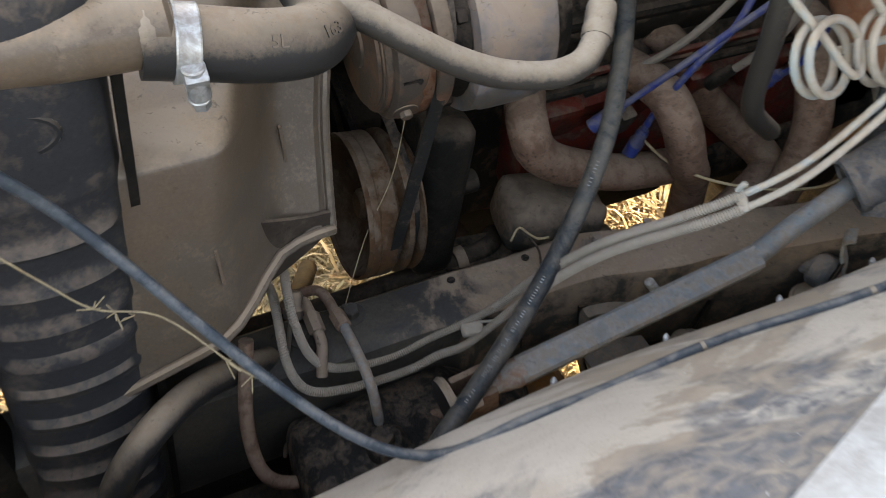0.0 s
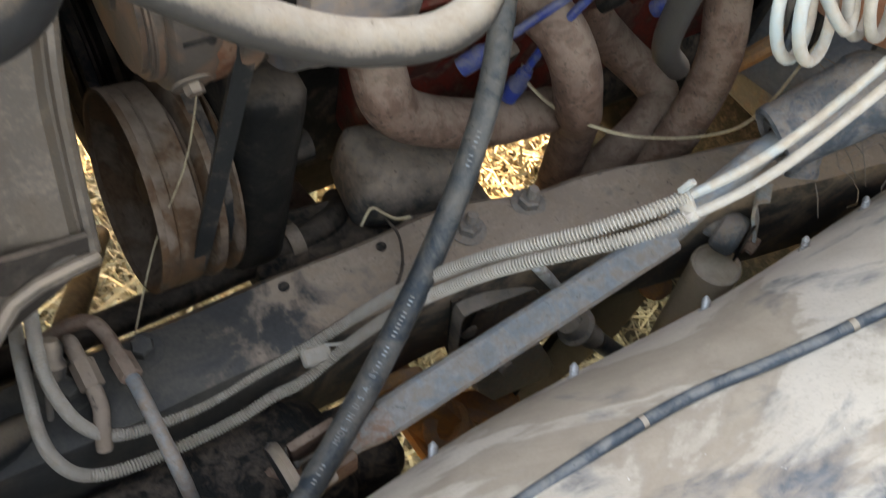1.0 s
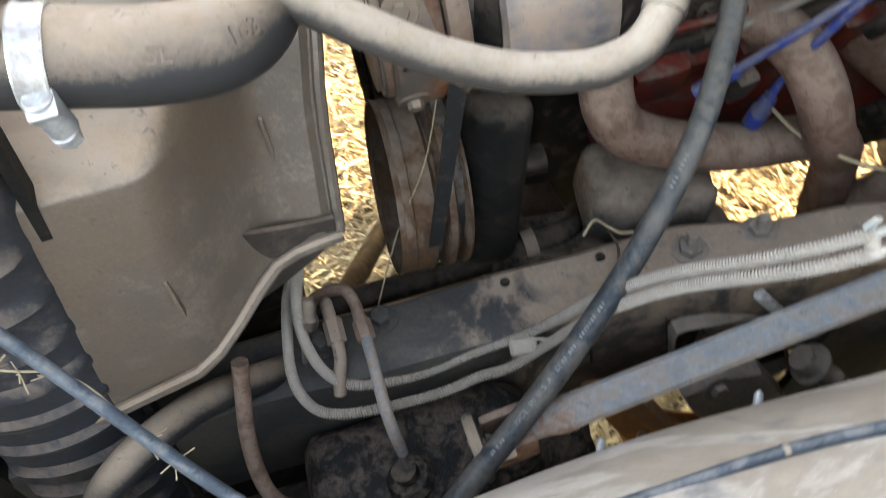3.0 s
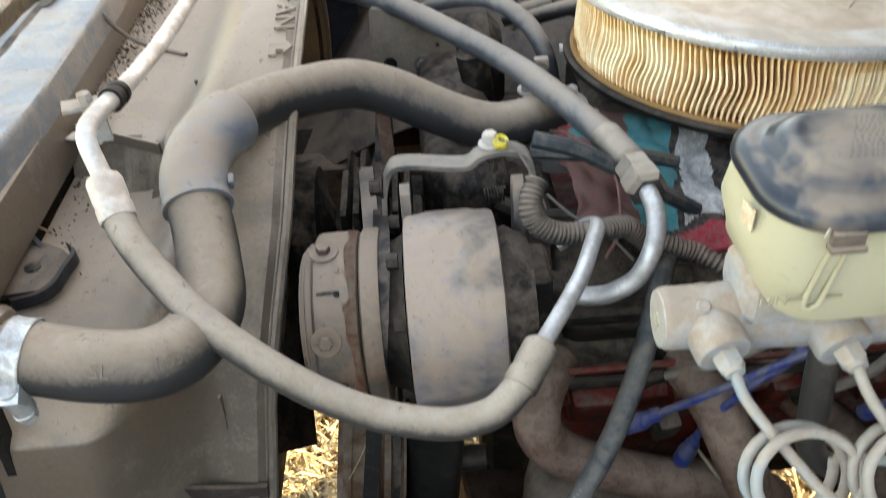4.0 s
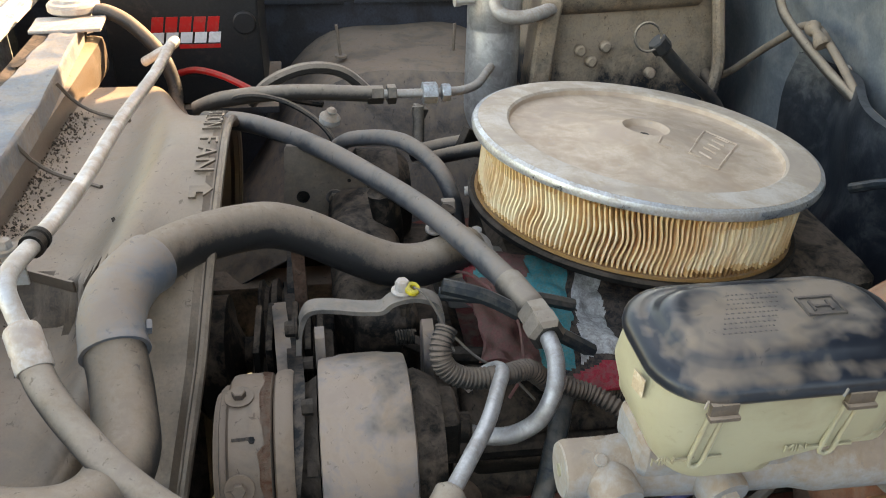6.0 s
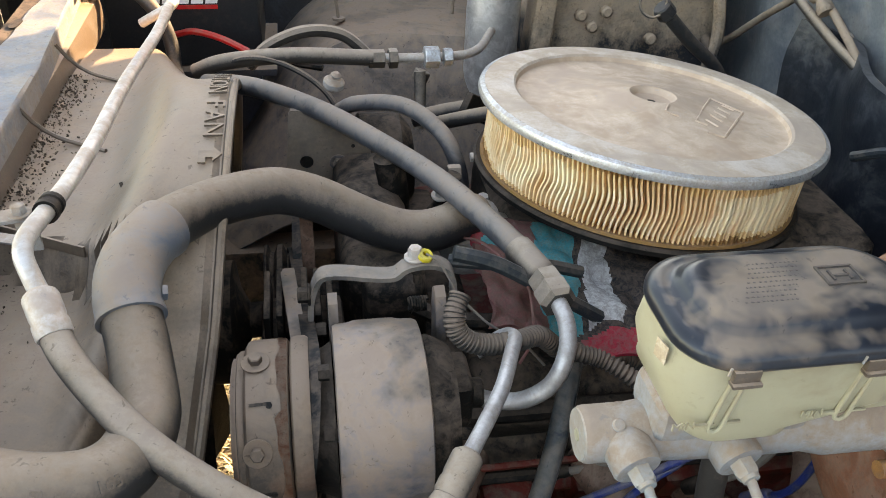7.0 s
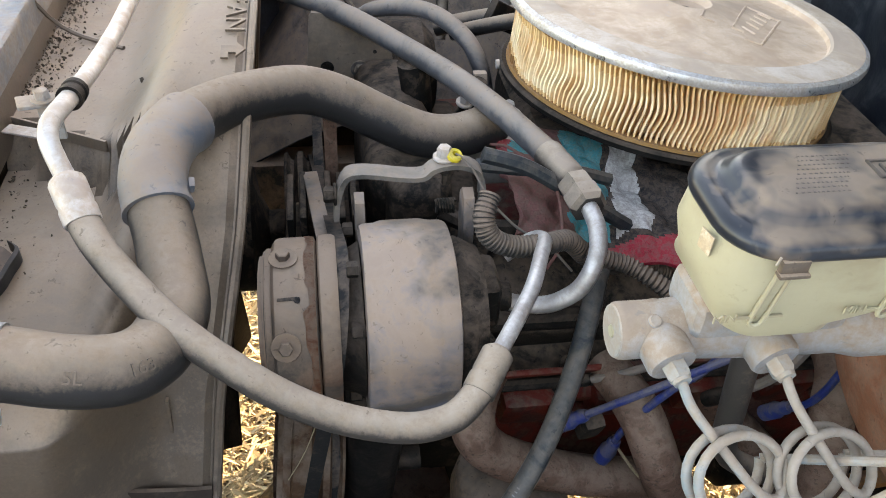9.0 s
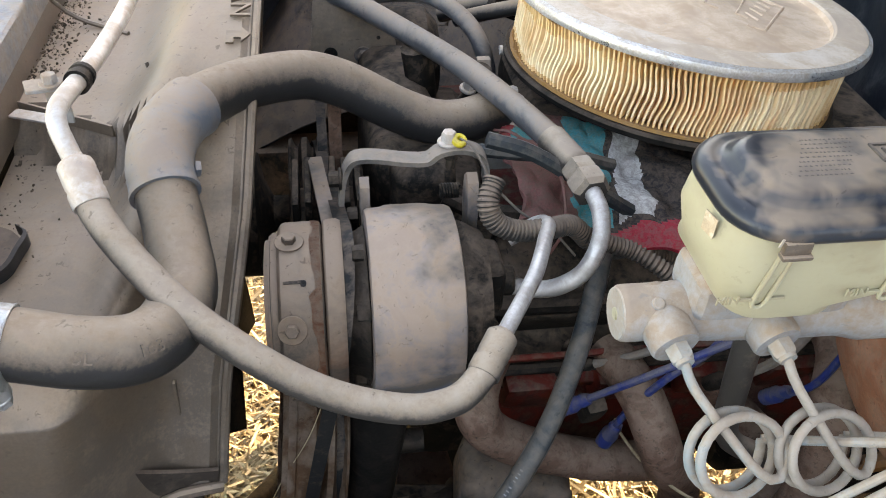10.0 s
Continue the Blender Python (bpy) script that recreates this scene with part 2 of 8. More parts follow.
CLOTH_MAROON = material("maroon_terry", (0.30, 0.12, 0.11), (0.22, 0.09, 0.085), dust=0.03, rough=0.95, scale=60, bump=1.0, grain=500)
CLOTH_BLACK = material("black_terry", (0.03, 0.03, 0.035), None, dust=0.03, rough=0.95, scale=60, bump=1.0, grain=500)

# for the added wall that blocks low sky light
BLOCKER_WALL = material("dark_grey_blocker", (0.060, 0.060, 0.058), (0.085, 0.083, 0.078), dust=0.0001, rough=0.9, scale=0.8, bump=0.3, grain=40, patch=0.3)
PLATE_DARK = material("grey_dusted_plate", (0.085, 0.080, 0.076), (0.14, 0.13, 0.12), dust=0.34, rough=0.6, scale=8, bump=0.15, top=0.7, patch=0.6, powder=(0.36, 0.29, 0.235))
CAST_TAN = material("tan_dusted_casting", (0.30, 0.31, 0.32), (0.30, 0.35, 0.39), dust=0.66, rough=0.5, metal=0.25, top=0.7, scale=8, bump=0.15, patch=1.1, powder=(0.37, 0.28, 0.212), speckle=0.2, edge=0.12)
PLATE_TAN = material("dusty_steel_plate", (0.13, 0.105, 0.088), None, dust=0.58, rough=0.65, top=0.6, scale=9, bump=0.15, patch=0.5, powder=(0.38, 0.295, 0.23))
TUBE_ALU = material("dust_streaked_aluminium", (0.60, 0.59, 0.58), (0.48, 0.48, 0.48), dust=0.46, rough=0.36, metal=0.7, top=0.4, scale=10, bump=0.08, patch=0.9, powder=(0.60, 0.50, 0.415), speckle=0.2)
SLEEVE_GREY = material("blue_grey_sleeve", (0.095, 0.115, 0.145), (0.13, 0.145, 0.165), dust=0.40, rough=0.42, top=0.8, scale=4.5, bump=0.06, grain=350, patch=0.9, powder=(0.37, 0.28, 0.215), speckle=0.2, settle=(0.0, 1.0), spec=0.4)
CONDUIT = material("dusty_conduit", (0.035, 0.033, 0.032), None, dust=0.14, rough=0.55, top=0.9, scale=14, bump=0.08, patch=0.4)
ENGINE_DUSTY = material("dusty_grey_casting", (0.040, 0.036, 0.033), (0.065, 0.058, 0.052), dust=0.22, rough=0.7, top=0.9, scale=10, bump=0.4, patch=0.6)


def straw_material(name, a, b):
    m = bpy.data.materials.new(name)
    m.use_nodes = True
    t = m.node_tree
    sh = t.nodes["Principled BSDF"]
    g = t.nodes.new("ShaderNodeNewGeometry")
    tc = t.nodes.new("ShaderNodeTexCoord")
    n = t.nodes.new("ShaderNodeTexNoise")
    n.inputs["Scale"].default_value, n.inputs["Detail"].default_value = 6.0, 8.0
    t.links.new(tc.outputs["Object"], n.inputs["Vector"])
    add = t.nodes.new("ShaderNodeMath")
    add.operation = "MULTIPLY_ADD"
    add.inputs[1].default_value = 0.7
    t.links.new(g.outputs["Random Per Island"], add.inputs[0])
    sub = t.nodes.new("ShaderNodeMath")
    sub.operation, sub.inputs[1].default_value = "MULTIPLY", 0.45
    t.links.new(n.outputs["Fac"], sub.inputs[0])
    t.links.new(sub.outputs[0], add.inputs[2])
    mx = t.nodes.new("ShaderNodeMix")
    mx.data_type = "RGBA"
    mx.inputs["A"].default_value, mx.inputs["B"].default_value = (*a, 1), (*b, 1)
    t.links.new(add.outputs[0], mx.inputs["Factor"])
    t.links.new(mx.outputs["Result"], sh.inputs["Base Color"])
    sh.inputs["Roughness"].default_value = 0.7
    return m


def fender_material():
    """Pale dusty paint with tan tide-marked stains and streaky dark blue patches where the dust is rubbed off."""
    m = bpy.data.materials.new("dusty_inner_fender_paint")
    m.use_nodes = True
    N, L = m.node_tree.nodes, m.node_tree.links
    sh = N["Principled BSDF"]
    tc = N.new("ShaderNodeTexCoord")

    def grain(sc, detail, dist, stretch=(1, 1, 1), at=(0, 0, 0)):
        mp = N.new("ShaderNodeMapping")
        mp.inputs["Scale"].default_value, mp.inputs["Location"].default_value = stretch, at
        L.new(tc.outputs["Object"], mp.inputs["Vector"])
        n = N.new("ShaderNodeTexNoise")
        n.inputs["Scale"].default_value, n.inputs["Detail"].default_value = sc, detail
        n.inputs["Roughness"].default_value, n.inputs["Distortion"].default_value = 0.6, dist
        L.new(mp.outputs[0], n.inputs["Vector"])
        return n.outputs["Fac"]

    def ramp(src, lo, hi, to=1.0):
        r = N.new("ShaderNodeMapRange")
        r.inputs["From Min"].default_value, r.inputs["From Max"].default_value, r.inputs["To Max"].default_value = lo, hi, to
        L.new(src, r.inputs["Value"])
        return r.outputs["Result"]

    def calc(op, a, c):
        x = N.new("ShaderNodeMath")
        x.operation, x.use_clamp = op, True
        for sock, v in zip(x.inputs, (a, c)):
            if isinstance(v, float):
                sock.default_value = v
            else:
                L.new(v, sock)
        return x.outputs[0]

    def mix(fac, a, c):
        x = N.new("ShaderNodeMix")
        x.data_type = "RGBA"
        L.new(fac, x.inputs["Factor"])
        for sock, v in ((x.inputs["A"], a), (x.inputs["B"], c)):
            if isinstance(v, tuple):
                sock.default_value = (*v, 1)
            else:
                L.new(v, sock)
        return x.outputs["Result"]

    pale = mix(ramp(grain(14, 6, 0.6), 0.38, 0.64), (0.60, 0.505, 0.42), (0.50, 0.41, 0.33))
    tide = grain(5.2, 7, 0.9, (0.7, 1.3, 1.0), (0.37, 0.1, 0.0))
    tan = mix(ramp(grain(34, 5, 0.4), 0.35, 0.68), (0.42, 0.325, 0.245), (0.34, 0.255, 0.19))
    col = mix(ramp(tide, 0.52, 0.545, 0.85), pale, tan)
    rim = calc("MULTIPLY", ramp(tide, 0.505, 0.53), ramp(tide, 0.56, 0.532))
    col = mix(calc("MULTIPLY", rim, 0.45), col, (0.29, 0.215, 0.16))
    # streaky rubbed patches, more of them towards the outer lip
    sep = N.new("ShaderNodeSeparateXYZ")
    L.new(tc.outputs["Object"], sep.inputs[0])
    outer = ramp(sep.outputs["Y"], 0.135, -0.02, 0.28)
    rub = calc("ADD", grain(7.5, 7, 1.3, (1.0, 2.0, 1.0), (0.2, 0.6, 0.3)), outer)
    streak = grain(55, 6, 1.2, (0.7, 1.6, 1.0))
    bare = calc("MULTIPLY", ramp(rub, 0.575, 0.69), ramp(streak, 0.30, 0.60, 0.9))
    col = mix(bare, col, mix(ramp(grain(90, 4, 0.3), 0.35, 0.65), (0.075, 0.086, 0.105), (0.14, 0.15, 0.165)))
    col = mix(calc("MULTIPLY", ramp(grain(420, 4, 0.0), 0.52, 0.75), 0.35), col, (0.30, 0.235, 0.18))
    col = mix(ramp(grain(120, 3, 0.8), 0.74, 0.78, 0.8), col, (0.80, 0.76, 0.70))
    L.new(col, sh.inputs["Base Color"])
    sh.inputs["Roughness"].default_value = 0.62
    sh.inputs["Specular IOR Level"].default_value = 0.3
    bp = N.new("ShaderNodeBump")
    bp.inputs["Strength"].default_value, bp.inputs["Distance"].default_value = 0.25, 0.001
    L.new(grain(300, 4, 0.0), bp.inputs["Height"])
    L.new(bp.outputs[0], sh.inputs["Normal"])
    return m


FENDER = fender_material()
STRAW = straw_material("dry_straw", (0.11, 0.078, 0.040), (0.58, 0.465, 0.285))
SOIL = straw_material("straw_strewn_soil", (0.06, 0.043, 0.026), (0.20, 0.155, 0.095))

# ---- mesh tools ----
BASE = {}


def thing(name, label, category, at=(0, 0, 0), group="", kind=""):
    ob = new(name)
    ob.empty_display_size = 0.02
    ob.location = at
    BASE[ob.name] = Vector(at)
    return tagged(ob, label, category, group, kind)


def part(name, bm, mat, parent=None, label="", smooth=35.0):
    """Links a bmesh, built in world coordinates, as one mesh object under a thing or a part."""
    o = BASE[parent.name] if parent else Vector((0, 0, 0))
    bmesh.ops.translate(bm, verts=bm.verts, vec=-o)
    bmesh.ops.recalc_face_normals(bm, faces=bm.faces)
    bm.normal_update()
    lim = radians(smooth)
    for f in bm.faces:
        f.smooth = True
    for e in bm.edges:
        if len(e.link_faces) == 2 and e.calc_face_angle(0.0) > lim:
            e.smooth = False
    me = bpy.data.meshes.new(name)
    bm.to_mesh(me)
    bm.free()
    me.materials.append(mat)
    ob = new(name, me)
    if parent:
        ob.parent = parent
    BASE[ob.name] = o
    if label:
        ob["label"] = label
    return ob


def spline(pts, per=8):
    P = [Vector(p) for p in pts]
    P = [2 * P[0] - P[1], *P, 2 * P[-1] - P[-2]]
    out = []
    for i in range(1, len(P) - 2):
        a, b, c, d = P[i - 1:i + 3]
        for k in range(per):
            f = k / per
            out.append(0.5 * (2 * b + (c - a) * f + (2 * a - 5 * b + 4 * c - d) * f * f + (3 * b - a - 3 * c + d) * f ** 3))
    out.append(P[-2].copy())
    return out


def relax(pts, n=3):
    for _ in range(n):
        pts = [pts[0]] + [(pts[i - 1] + 2 * pts[i] + pts[i + 1]) / 4 for i in range(1, len(pts) - 1)] + [pts[-1]]
    return pts


def sweep(bm, path, r, n=12, caps=True):
    """A round tube along a list of points; r a radius or a function of (share of the way)."""
    m = len(path)
    rad = r if callable(r) else (lambda s: r)
    t0 = (path[1] - path[0]).normalized()
    u = t0.orthogonal().normalized()
    rings = []
    for i, p in enumerate(path):
        t = (path[min(i + 1, m - 1)] - path[max(i - 1, 0)]).normalized()
        u = (u - t * u.dot(t)).normalized()
        v = t.cross(u)
        q = rad(i / (m - 1))
        rings.append([bm.verts.new(p + (u * math.cos(a) + v * math.sin(a)) * q) for a in (2 * math.pi * k / n for k in range(n))])
    for a, b in zip(rings, rings[1:]):
        for k in range(n):
            bm.faces.new((a[k], a[(k + 1) % n], b[(k + 1) % n], b[k]))
    if caps:
        bm.faces.new(rings[0][::-1])
        bm.faces.new(rings[-1])
    return bm


def tube(pts, r, n=12, per=8, caps=True, soft=2):
    return sweep(bmesh.new(), relax(spline(pts, per), soft), r, n, caps)


def axis_m(at, way, twist=0.0):
    """A matrix whose z axis points along way."""
    q = Vector(way).normalized().to_track_quat("Z", "Y")
    return Matrix.Translation(at) @ q.to_matrix().to_4x4() @ Matrix.Rotation(radians(twist), 4, "Z")


def lathe(bm, prof, m, n=32, closed=False):
    """Turns a profile of (radius, height) about the z axis of m."""
    rings = []
    for r, h in prof:
        if r < 1e-6:
            rings.append([bm.verts.new(m @ Vector((0, 0, h)))])
        else:
            rings.append([bm.verts.new(m @ Vector((r * math.cos(2 * math.pi * k / n), r * math.sin(2 * math.pi * k / n), h))) for k in range(n)])
    pairs = list(zip(rings, rings[1:])) + ([(rings[-1], rings[0])] if closed else [])
    for a, b in pairs:
        for k in range(n):
            j = (k + 1) % n
            f = [a[k % len(a)], a[j % len(a)], b[j % len(b)], b[k % len(b)]]
            f = [v for i, v in enumerate(f) if v not in f[:i]]
            if len(f) > 2:
                bm.faces.new(f)
    return bm


def cyl(bm, r, h, m, n=24, bev=0.0):
    prof = [(0, 0), (r - bev, 0), (r, bev), (r, h - bev), (r - bev, h), (0, h)] if bev else [(0, 0), (r, 0), (r, h), (0, h)]
    return lathe(bm, prof, m, n)


def block(bm, size, m, bev=0.0, seg=2):
    r = bmesh.ops.create_cube(bm, size=1.0, matrix=m @ Matrix.Diagonal((*size, 1)))
    if bev:
        vs = set(r["verts"])
        es = [e for e in bm.edges if e.verts[0] in vs and e.verts[1] in vs]
        bmesh.ops.bevel(bm, geom=es, offset=bev, segments=seg, profile=0.6, affect="EDGES")
    return bm


def prism(bm, outline, depth, m):
    """Outline in the xy plane of m, raised along z by depth."""
    lo = [bm.verts.new(m @ Vector((x, y, 0))) for x, y in outline]
    hi = [bm.verts.new(m @ Vector((x, y, depth))) for x, y in outline]
    bm.faces.new(lo[::-1])
    bm.faces.new(hi)
    k = len(lo)
    for i in range(k):
        bm.faces.new((lo[i], lo[(i + 1) % k], hi[(i + 1) % k], hi[i]))
    return bm


def hexbolt(bm, at, way, r=0.006, h=0.005, washer=1.7, twist=0.0):
    m = axis_m(at, way, twist)
    if washer:
        cyl(bm, r * washer, h * 0.3, m, 20, h * 0.08)
    lathe(bm, [(0, h * 0.3), (r, h * 0.3), (r, h * 1.15), (r * 0.86, h * 1.3), (0, h * 1.3)], m, 6)
    return bm


def bolt(at, way, r, h, mat, parent, washer=1.7, twist=0.0):
    return part("bolt", hexbolt(bmesh.new(), at, way, r, h, washer, twist), mat, parent)


def surface(fn, nu, nv, thick=0.0):
    """A sheet fn(u, v) over the unit square, thickened along its normals."""
    bm = bmesh.new()
    g = [[bm.verts.new(fn(i / nu, j / nv)) for j in range(nv + 1)] for i in range(nu + 1)]
    for i in range(nu):
        for j in range(nv):
            bm.faces.new((g[i][j], g[i + 1][j], g[i + 1][j + 1], g[i][j + 1]))
    if thick:
        bm.normal_update()
        bmesh.ops.solidify(bm, geom=bm.faces[:], thickness=thick)
    return bm


def wobble(p, amp, freq, seed=0.0):
    q = Vector(p) * freq + Vector((seed, seed * 1.7, -seed))
    return amp * noise.noise(q)


def spring(path, r_in, wire, pitch, n=6, around=10):
    """A coil of wire wound round a path."""
    pts = []
    acc = 0.0
    t0 = (path[1] - path[0]).normalized()
    u = t0.orthogonal().normalized()
    fine = []
    for a, b in zip(path, path[1:]):
        k = max(1, int((b - a).length / (pitch / around)))
        fine += [a.lerp(b, i / k) for i in range(k)]
    for i in range(len(fine) - 1):
        t = (fine[i + 1] - fine[i]).normalized()
        u = (u - t * u.dot(t)).normalized()
        v = t.cross(u)
        acc += (fine[i + 1] - fine[i]).length
        w = 2 * math.pi * acc / pitch
        pts.append(fine[i] + (u * math.cos(w) + v * math.sin(w)) * r_in)
    return sweep(bmesh.new(), pts, wire, n)

# ---- ground and the shell of the truck ----
def ground_at(u, v):
    x, y = -60 + 120 * u, -60 + 120 * v
    return Vector((x, y, 0))


ground = part("ground", surface(ground_at, 24, 24), SOIL)
tagged(ground, "dry ground strewn with yellow straw under and around the truck", "ground", kind="structure")

# unseen wall, added to hold back low sky light on the near side
blocker_wall = block(bmesh.new(), (14.0, 0.20, 2.3), pose(0.5, -4.2, 1.15), 0.02)
tagged(part("wall_south", blocker_wall, BLOCKER_WALL), "plain dark unseen wall added to block low sky light", "wall", kind="structure")

# cab block and far fender that close the bay; the cab keeps the low sun off the engine
cab = bmesh.new()
block(cab, (0.30, 1.75, 1.395), pose(0.97, 0.98, 1.0575), 0.06, 3)
cab_ob = tagged(part("cab_wall", cab, STEEL_BLUE), "plain painted front of the truck's cab behind the firewall", "cab", kind="structure")

# added filler block that closes the open gap below the cab
tagged(part("cab_floor", block(bmesh.new(), (0.26, 1.0, 0.34), pose(0.97, 0.58, 0.205), 0.03, 2), GREASE), "black block added under the cab, closing the gap to the ground", "floor pan", kind="structure")

# raised hood, hinged at the cowl and propped steeply open over the bay
hood = surface(lambda u, v: Vector((0.80 - 0.06 * v, 0.10 + 1.76 * u, 1.235 + 1.0 * v - 0.02 * (2 * u - 1) ** 2)), 12, 12, 0.02)
tagged(part("hood", hood, STEEL_DARK), "dark underside of the hood raised over the engine bay", "hood", kind="structure")

# firewall: ribbed painted sheet, angled towards the far side
fw = thing("firewall", "dark painted steel firewall, blotched with grey dust", "firewall", (0.78, 1.0, 0.5), kind="structure")


def firewall_at(u, v):
    y, z = 0.16 + 1.62 * u, 0.45 + 0.72 * v
    x = 0.80 - 0.14 * max(0.0, z - 0.86) + 0.012 * math.sin(y * 21) * (1 if z < 0.95 else 0.4)
    x += wobble((x, y, z), 0.010, 9)
    return Vector((x, y, z))


part("panel", surface(firewall_at, 60, 30, 0.004), FIREWALL, fw)
cowl = bmesh.new()
block(cowl, (0.10, 1.64, 0.05), pose(0.76, 0.98, 1.175, 0, -14, 0), 0.012)
part("cowl_ledge", cowl, ALU_DUSTY, fw, "pale dusty cowl edge")
for y, z in ((1.10, 1.06), (1.22, 0.97), (1.32, 1.10), (1.03, 0.93)):
    bolt((0.775, y, z), (-1, 0, 0), 0.007, 0.006, ALU_DUSTY, fw)
# insulation pad hanging in front of the firewall

def pad_at(u, v):
    y, z = 0.78 + 0.50 * u, 0.62 + 0.36 * v
    return Vector((0.735 + 0.02 * math.sin(u * 9) + wobble((y, z, 0), 0.03, 8, 2), y, z))


part("insulation_pad", surface(pad_at, 26, 18, 0.012), material("black_sound_pad", (0.016, 0.020, 0.026), (0.028, 0.034, 0.042), dust=0.05, rough=0.36, top=0.4, scale=9, bump=0.3, grain=120, patch=0.2, powder=(0.36, 0.36, 0.36), speckle=0.5), fw, "crumpled dark insulation sheet with pale flecks")

# near inner fender: a smooth dusty sheet that rises from its lower edge to the fender's lip
FEN = [(0.485, 0.655), (0.472, 0.690), (0.452, 0.720), (0.425, 0.752), (0.385, 0.790), (0.330, 0.832), (0.265, 0.872), (0.195, 0.905), (0.130, 0.928), (0.085, 0.938)]
fen_line = spline([(0, y, z) for y, z in FEN], 4)


def fender_at(u, v):
    p = fen_line[min(int(round(v * (len(fen_line) - 1))), len(fen_line) - 1)]
    x = -0.42 + 1.22 * u
    z = p.z + 0.045 * math.sin((x + 0.1) * 3.2) * (1 - 0.4 * v) * min(1.0, v / 0.25) - 0.01
    low = max(0.0, 1.0 - v / 0.25)
    z += low * (0.005 + 0.03 * (x - 0.12) - 0.09 * max(0.0, 0.1 - x))
    y = p.y - 0.02 * (x - 0.1) * (1 - low) + 0.004 * math.sin(x * 14 + v * 5)
    return Vector((x, y, z + 0.35 * wobble((x, y, 0), 0.012, 5)))


fender = thing("inner_fender", "inner fender panel under tan dust with rubbed bluish patches", "fender", (0.1, 0.3, 0.7))
part("panel", surface(fender_at, 70, len(fen_line) - 1, 0.003), FENDER, fender)
edge_pts = [fender_at(i / 30, 0.0) for i in range(31)]
part("rolled_edge", sweep(bmesh.new(), edge_pts, 0.0035, 8), FENDER, fender)


def fender_stud(x, parent):
    b = bmesh.new()
    p = fender_at((x + 0.42) / 1.22, 0.06)
    m = axis_m(p, (0.1, 0.45, 0.9))
    lathe(b, [(0, 0), (0.0042, 0), (0.0042, 0.002), (0.003, 0.002)] + [(0.0024 + 0.0008 * (k % 2), 0.003 + 0.0012 * k) for k in range(9)] + [(0.0012, 0.0148), (0, 0.0152)], m, 10)
    return part("stud", b, ZINC, parent)


for x in (0.067, 0.172, 0.285, 0.392, 0.47):
    fender_stud(x, fender)
hp = min((fender_at((0.081 + 0.42) / 1.22, k / 160) for k in range(161)), key=lambda p: abs(p.y - 0.392))
part("hole", prism(bmesh.new(), [(0.0034 * math.cos(a), 0.0017 * math.sin(a)) for a in (math.pi * k / 8 for k in range(16))], 0.0012, axis_m(hp + Vector((0, 0.001, 0.0012)), (0, 0.55, 0.83), 25)), GREASE, fender)


def fender_row(u, v):
    """The fender between its rows."""
    k = v * (len(fen_line) - 1)
    i = min(int(k), len(fen_line) - 2)
    return fender_at(u, i / (len(fen_line) - 1)).lerp(fender_at(u, (i + 1) / (len(fen_line) - 1)), k - i)


def white_at(u, v):
    """Outer paint from a slanting seam across the fender's crown to its lip, just above the dusty sheet."""
    x = -0.42 + 1.22 * u
    seam = 0.268 + 0.33 * min(0.35, max(-0.25, x))
    lo, hi = 0.0, 1.0
    for _ in range(14):
        v0 = (lo + hi) / 2
        lo, hi = (v0, hi) if fender_row(u, v0).y > seam else (lo, v0)
    return fender_row(u, v0 + (1 - v0) * v) + Vector((0, 0, 0.0045))


part("crown_paint", surface(white_at, 70, 16, 0.002), WHITE_PAINT, fender, "white painted crown of the fender")
lip = bmesh.new()
sweep(lip, [fender_at(i / 30, 1.0) + Vector((0, -0.01, 0.004)) for i in range(31)], 0.012, 10)
part("fender_lip", lip, WHITE_PAINT, fender, "white painted lip of the fender")
outer = surface(lambda u, v: fender_at(u, 1.0) + Vector((0, -0.02 - 0.16 * v ** 0.7, -0.45 * v ** 2)), 20, 8, 0.003)
part("outer_skin", outer, WHITE_PAINT, fender, "white painted outer fender skin")

# far inner fender with the wheel arch, and the apron behind it
far = thing("far_inner_fender", "far inner fender with a domed wheel arch, brown with dust", "fender", (0.15, 1.6, 0.6))


def arch_at(u, v):
    x = -0.45 + 1.2 * u
    y = 1.32 + 0.5 * v
    z = 0.60 + 0.29 * math.exp(-((x - 0.235) / 0.275) ** 4) * min(1.0, 0.25 + v * 2.2) ** 0.8 * (1 - 0.10 * max(0.0, v - 0.45))
    return Vector((x, y, z + wobble((x, y, z), 0.008, 7, 3)))


part("wheel_arch", surface(arch_at, 50, 20, 0.004), FENDER_FAR, far)


def apron_holes():
    b = bmesh.new()
    y = 1.80
    # upright sheet with two raised rectangular windows near its top
    block(b, (1.25, 0.006, 0.317), pose(0.17, y, 0.7585))
    return b


part("apron", apron_holes(), FENDER_FAR, far)
for x0, x1 in ((-0.01, 0.115), (0.165, 0.36)):
    fr = bmesh.new()
    zc, h = 0.993, 0.12
    cx, w = (x0 + x1) / 2, x1 - x0
    for dx, dz, sx, sz in ((0, h / 2 + 0.008, w + 0.032, 0.016), (0, -h / 2 - 0.008, w + 0.032, 0.016), (-w / 2 - 0.008, 0, 0.016, h), (w / 2 + 0.008, 0, 0.016, h)):
        block(fr, (sx, 0.02, sz), pose(cx + dx, 1.795, zc + dz), 0.004)
    part("window_flange", fr, FENDER_FAR, far)
top = bmesh.new()
block(top, (1.25, 0.014, 0.02), pose(0.17, 1.80, 1.063))
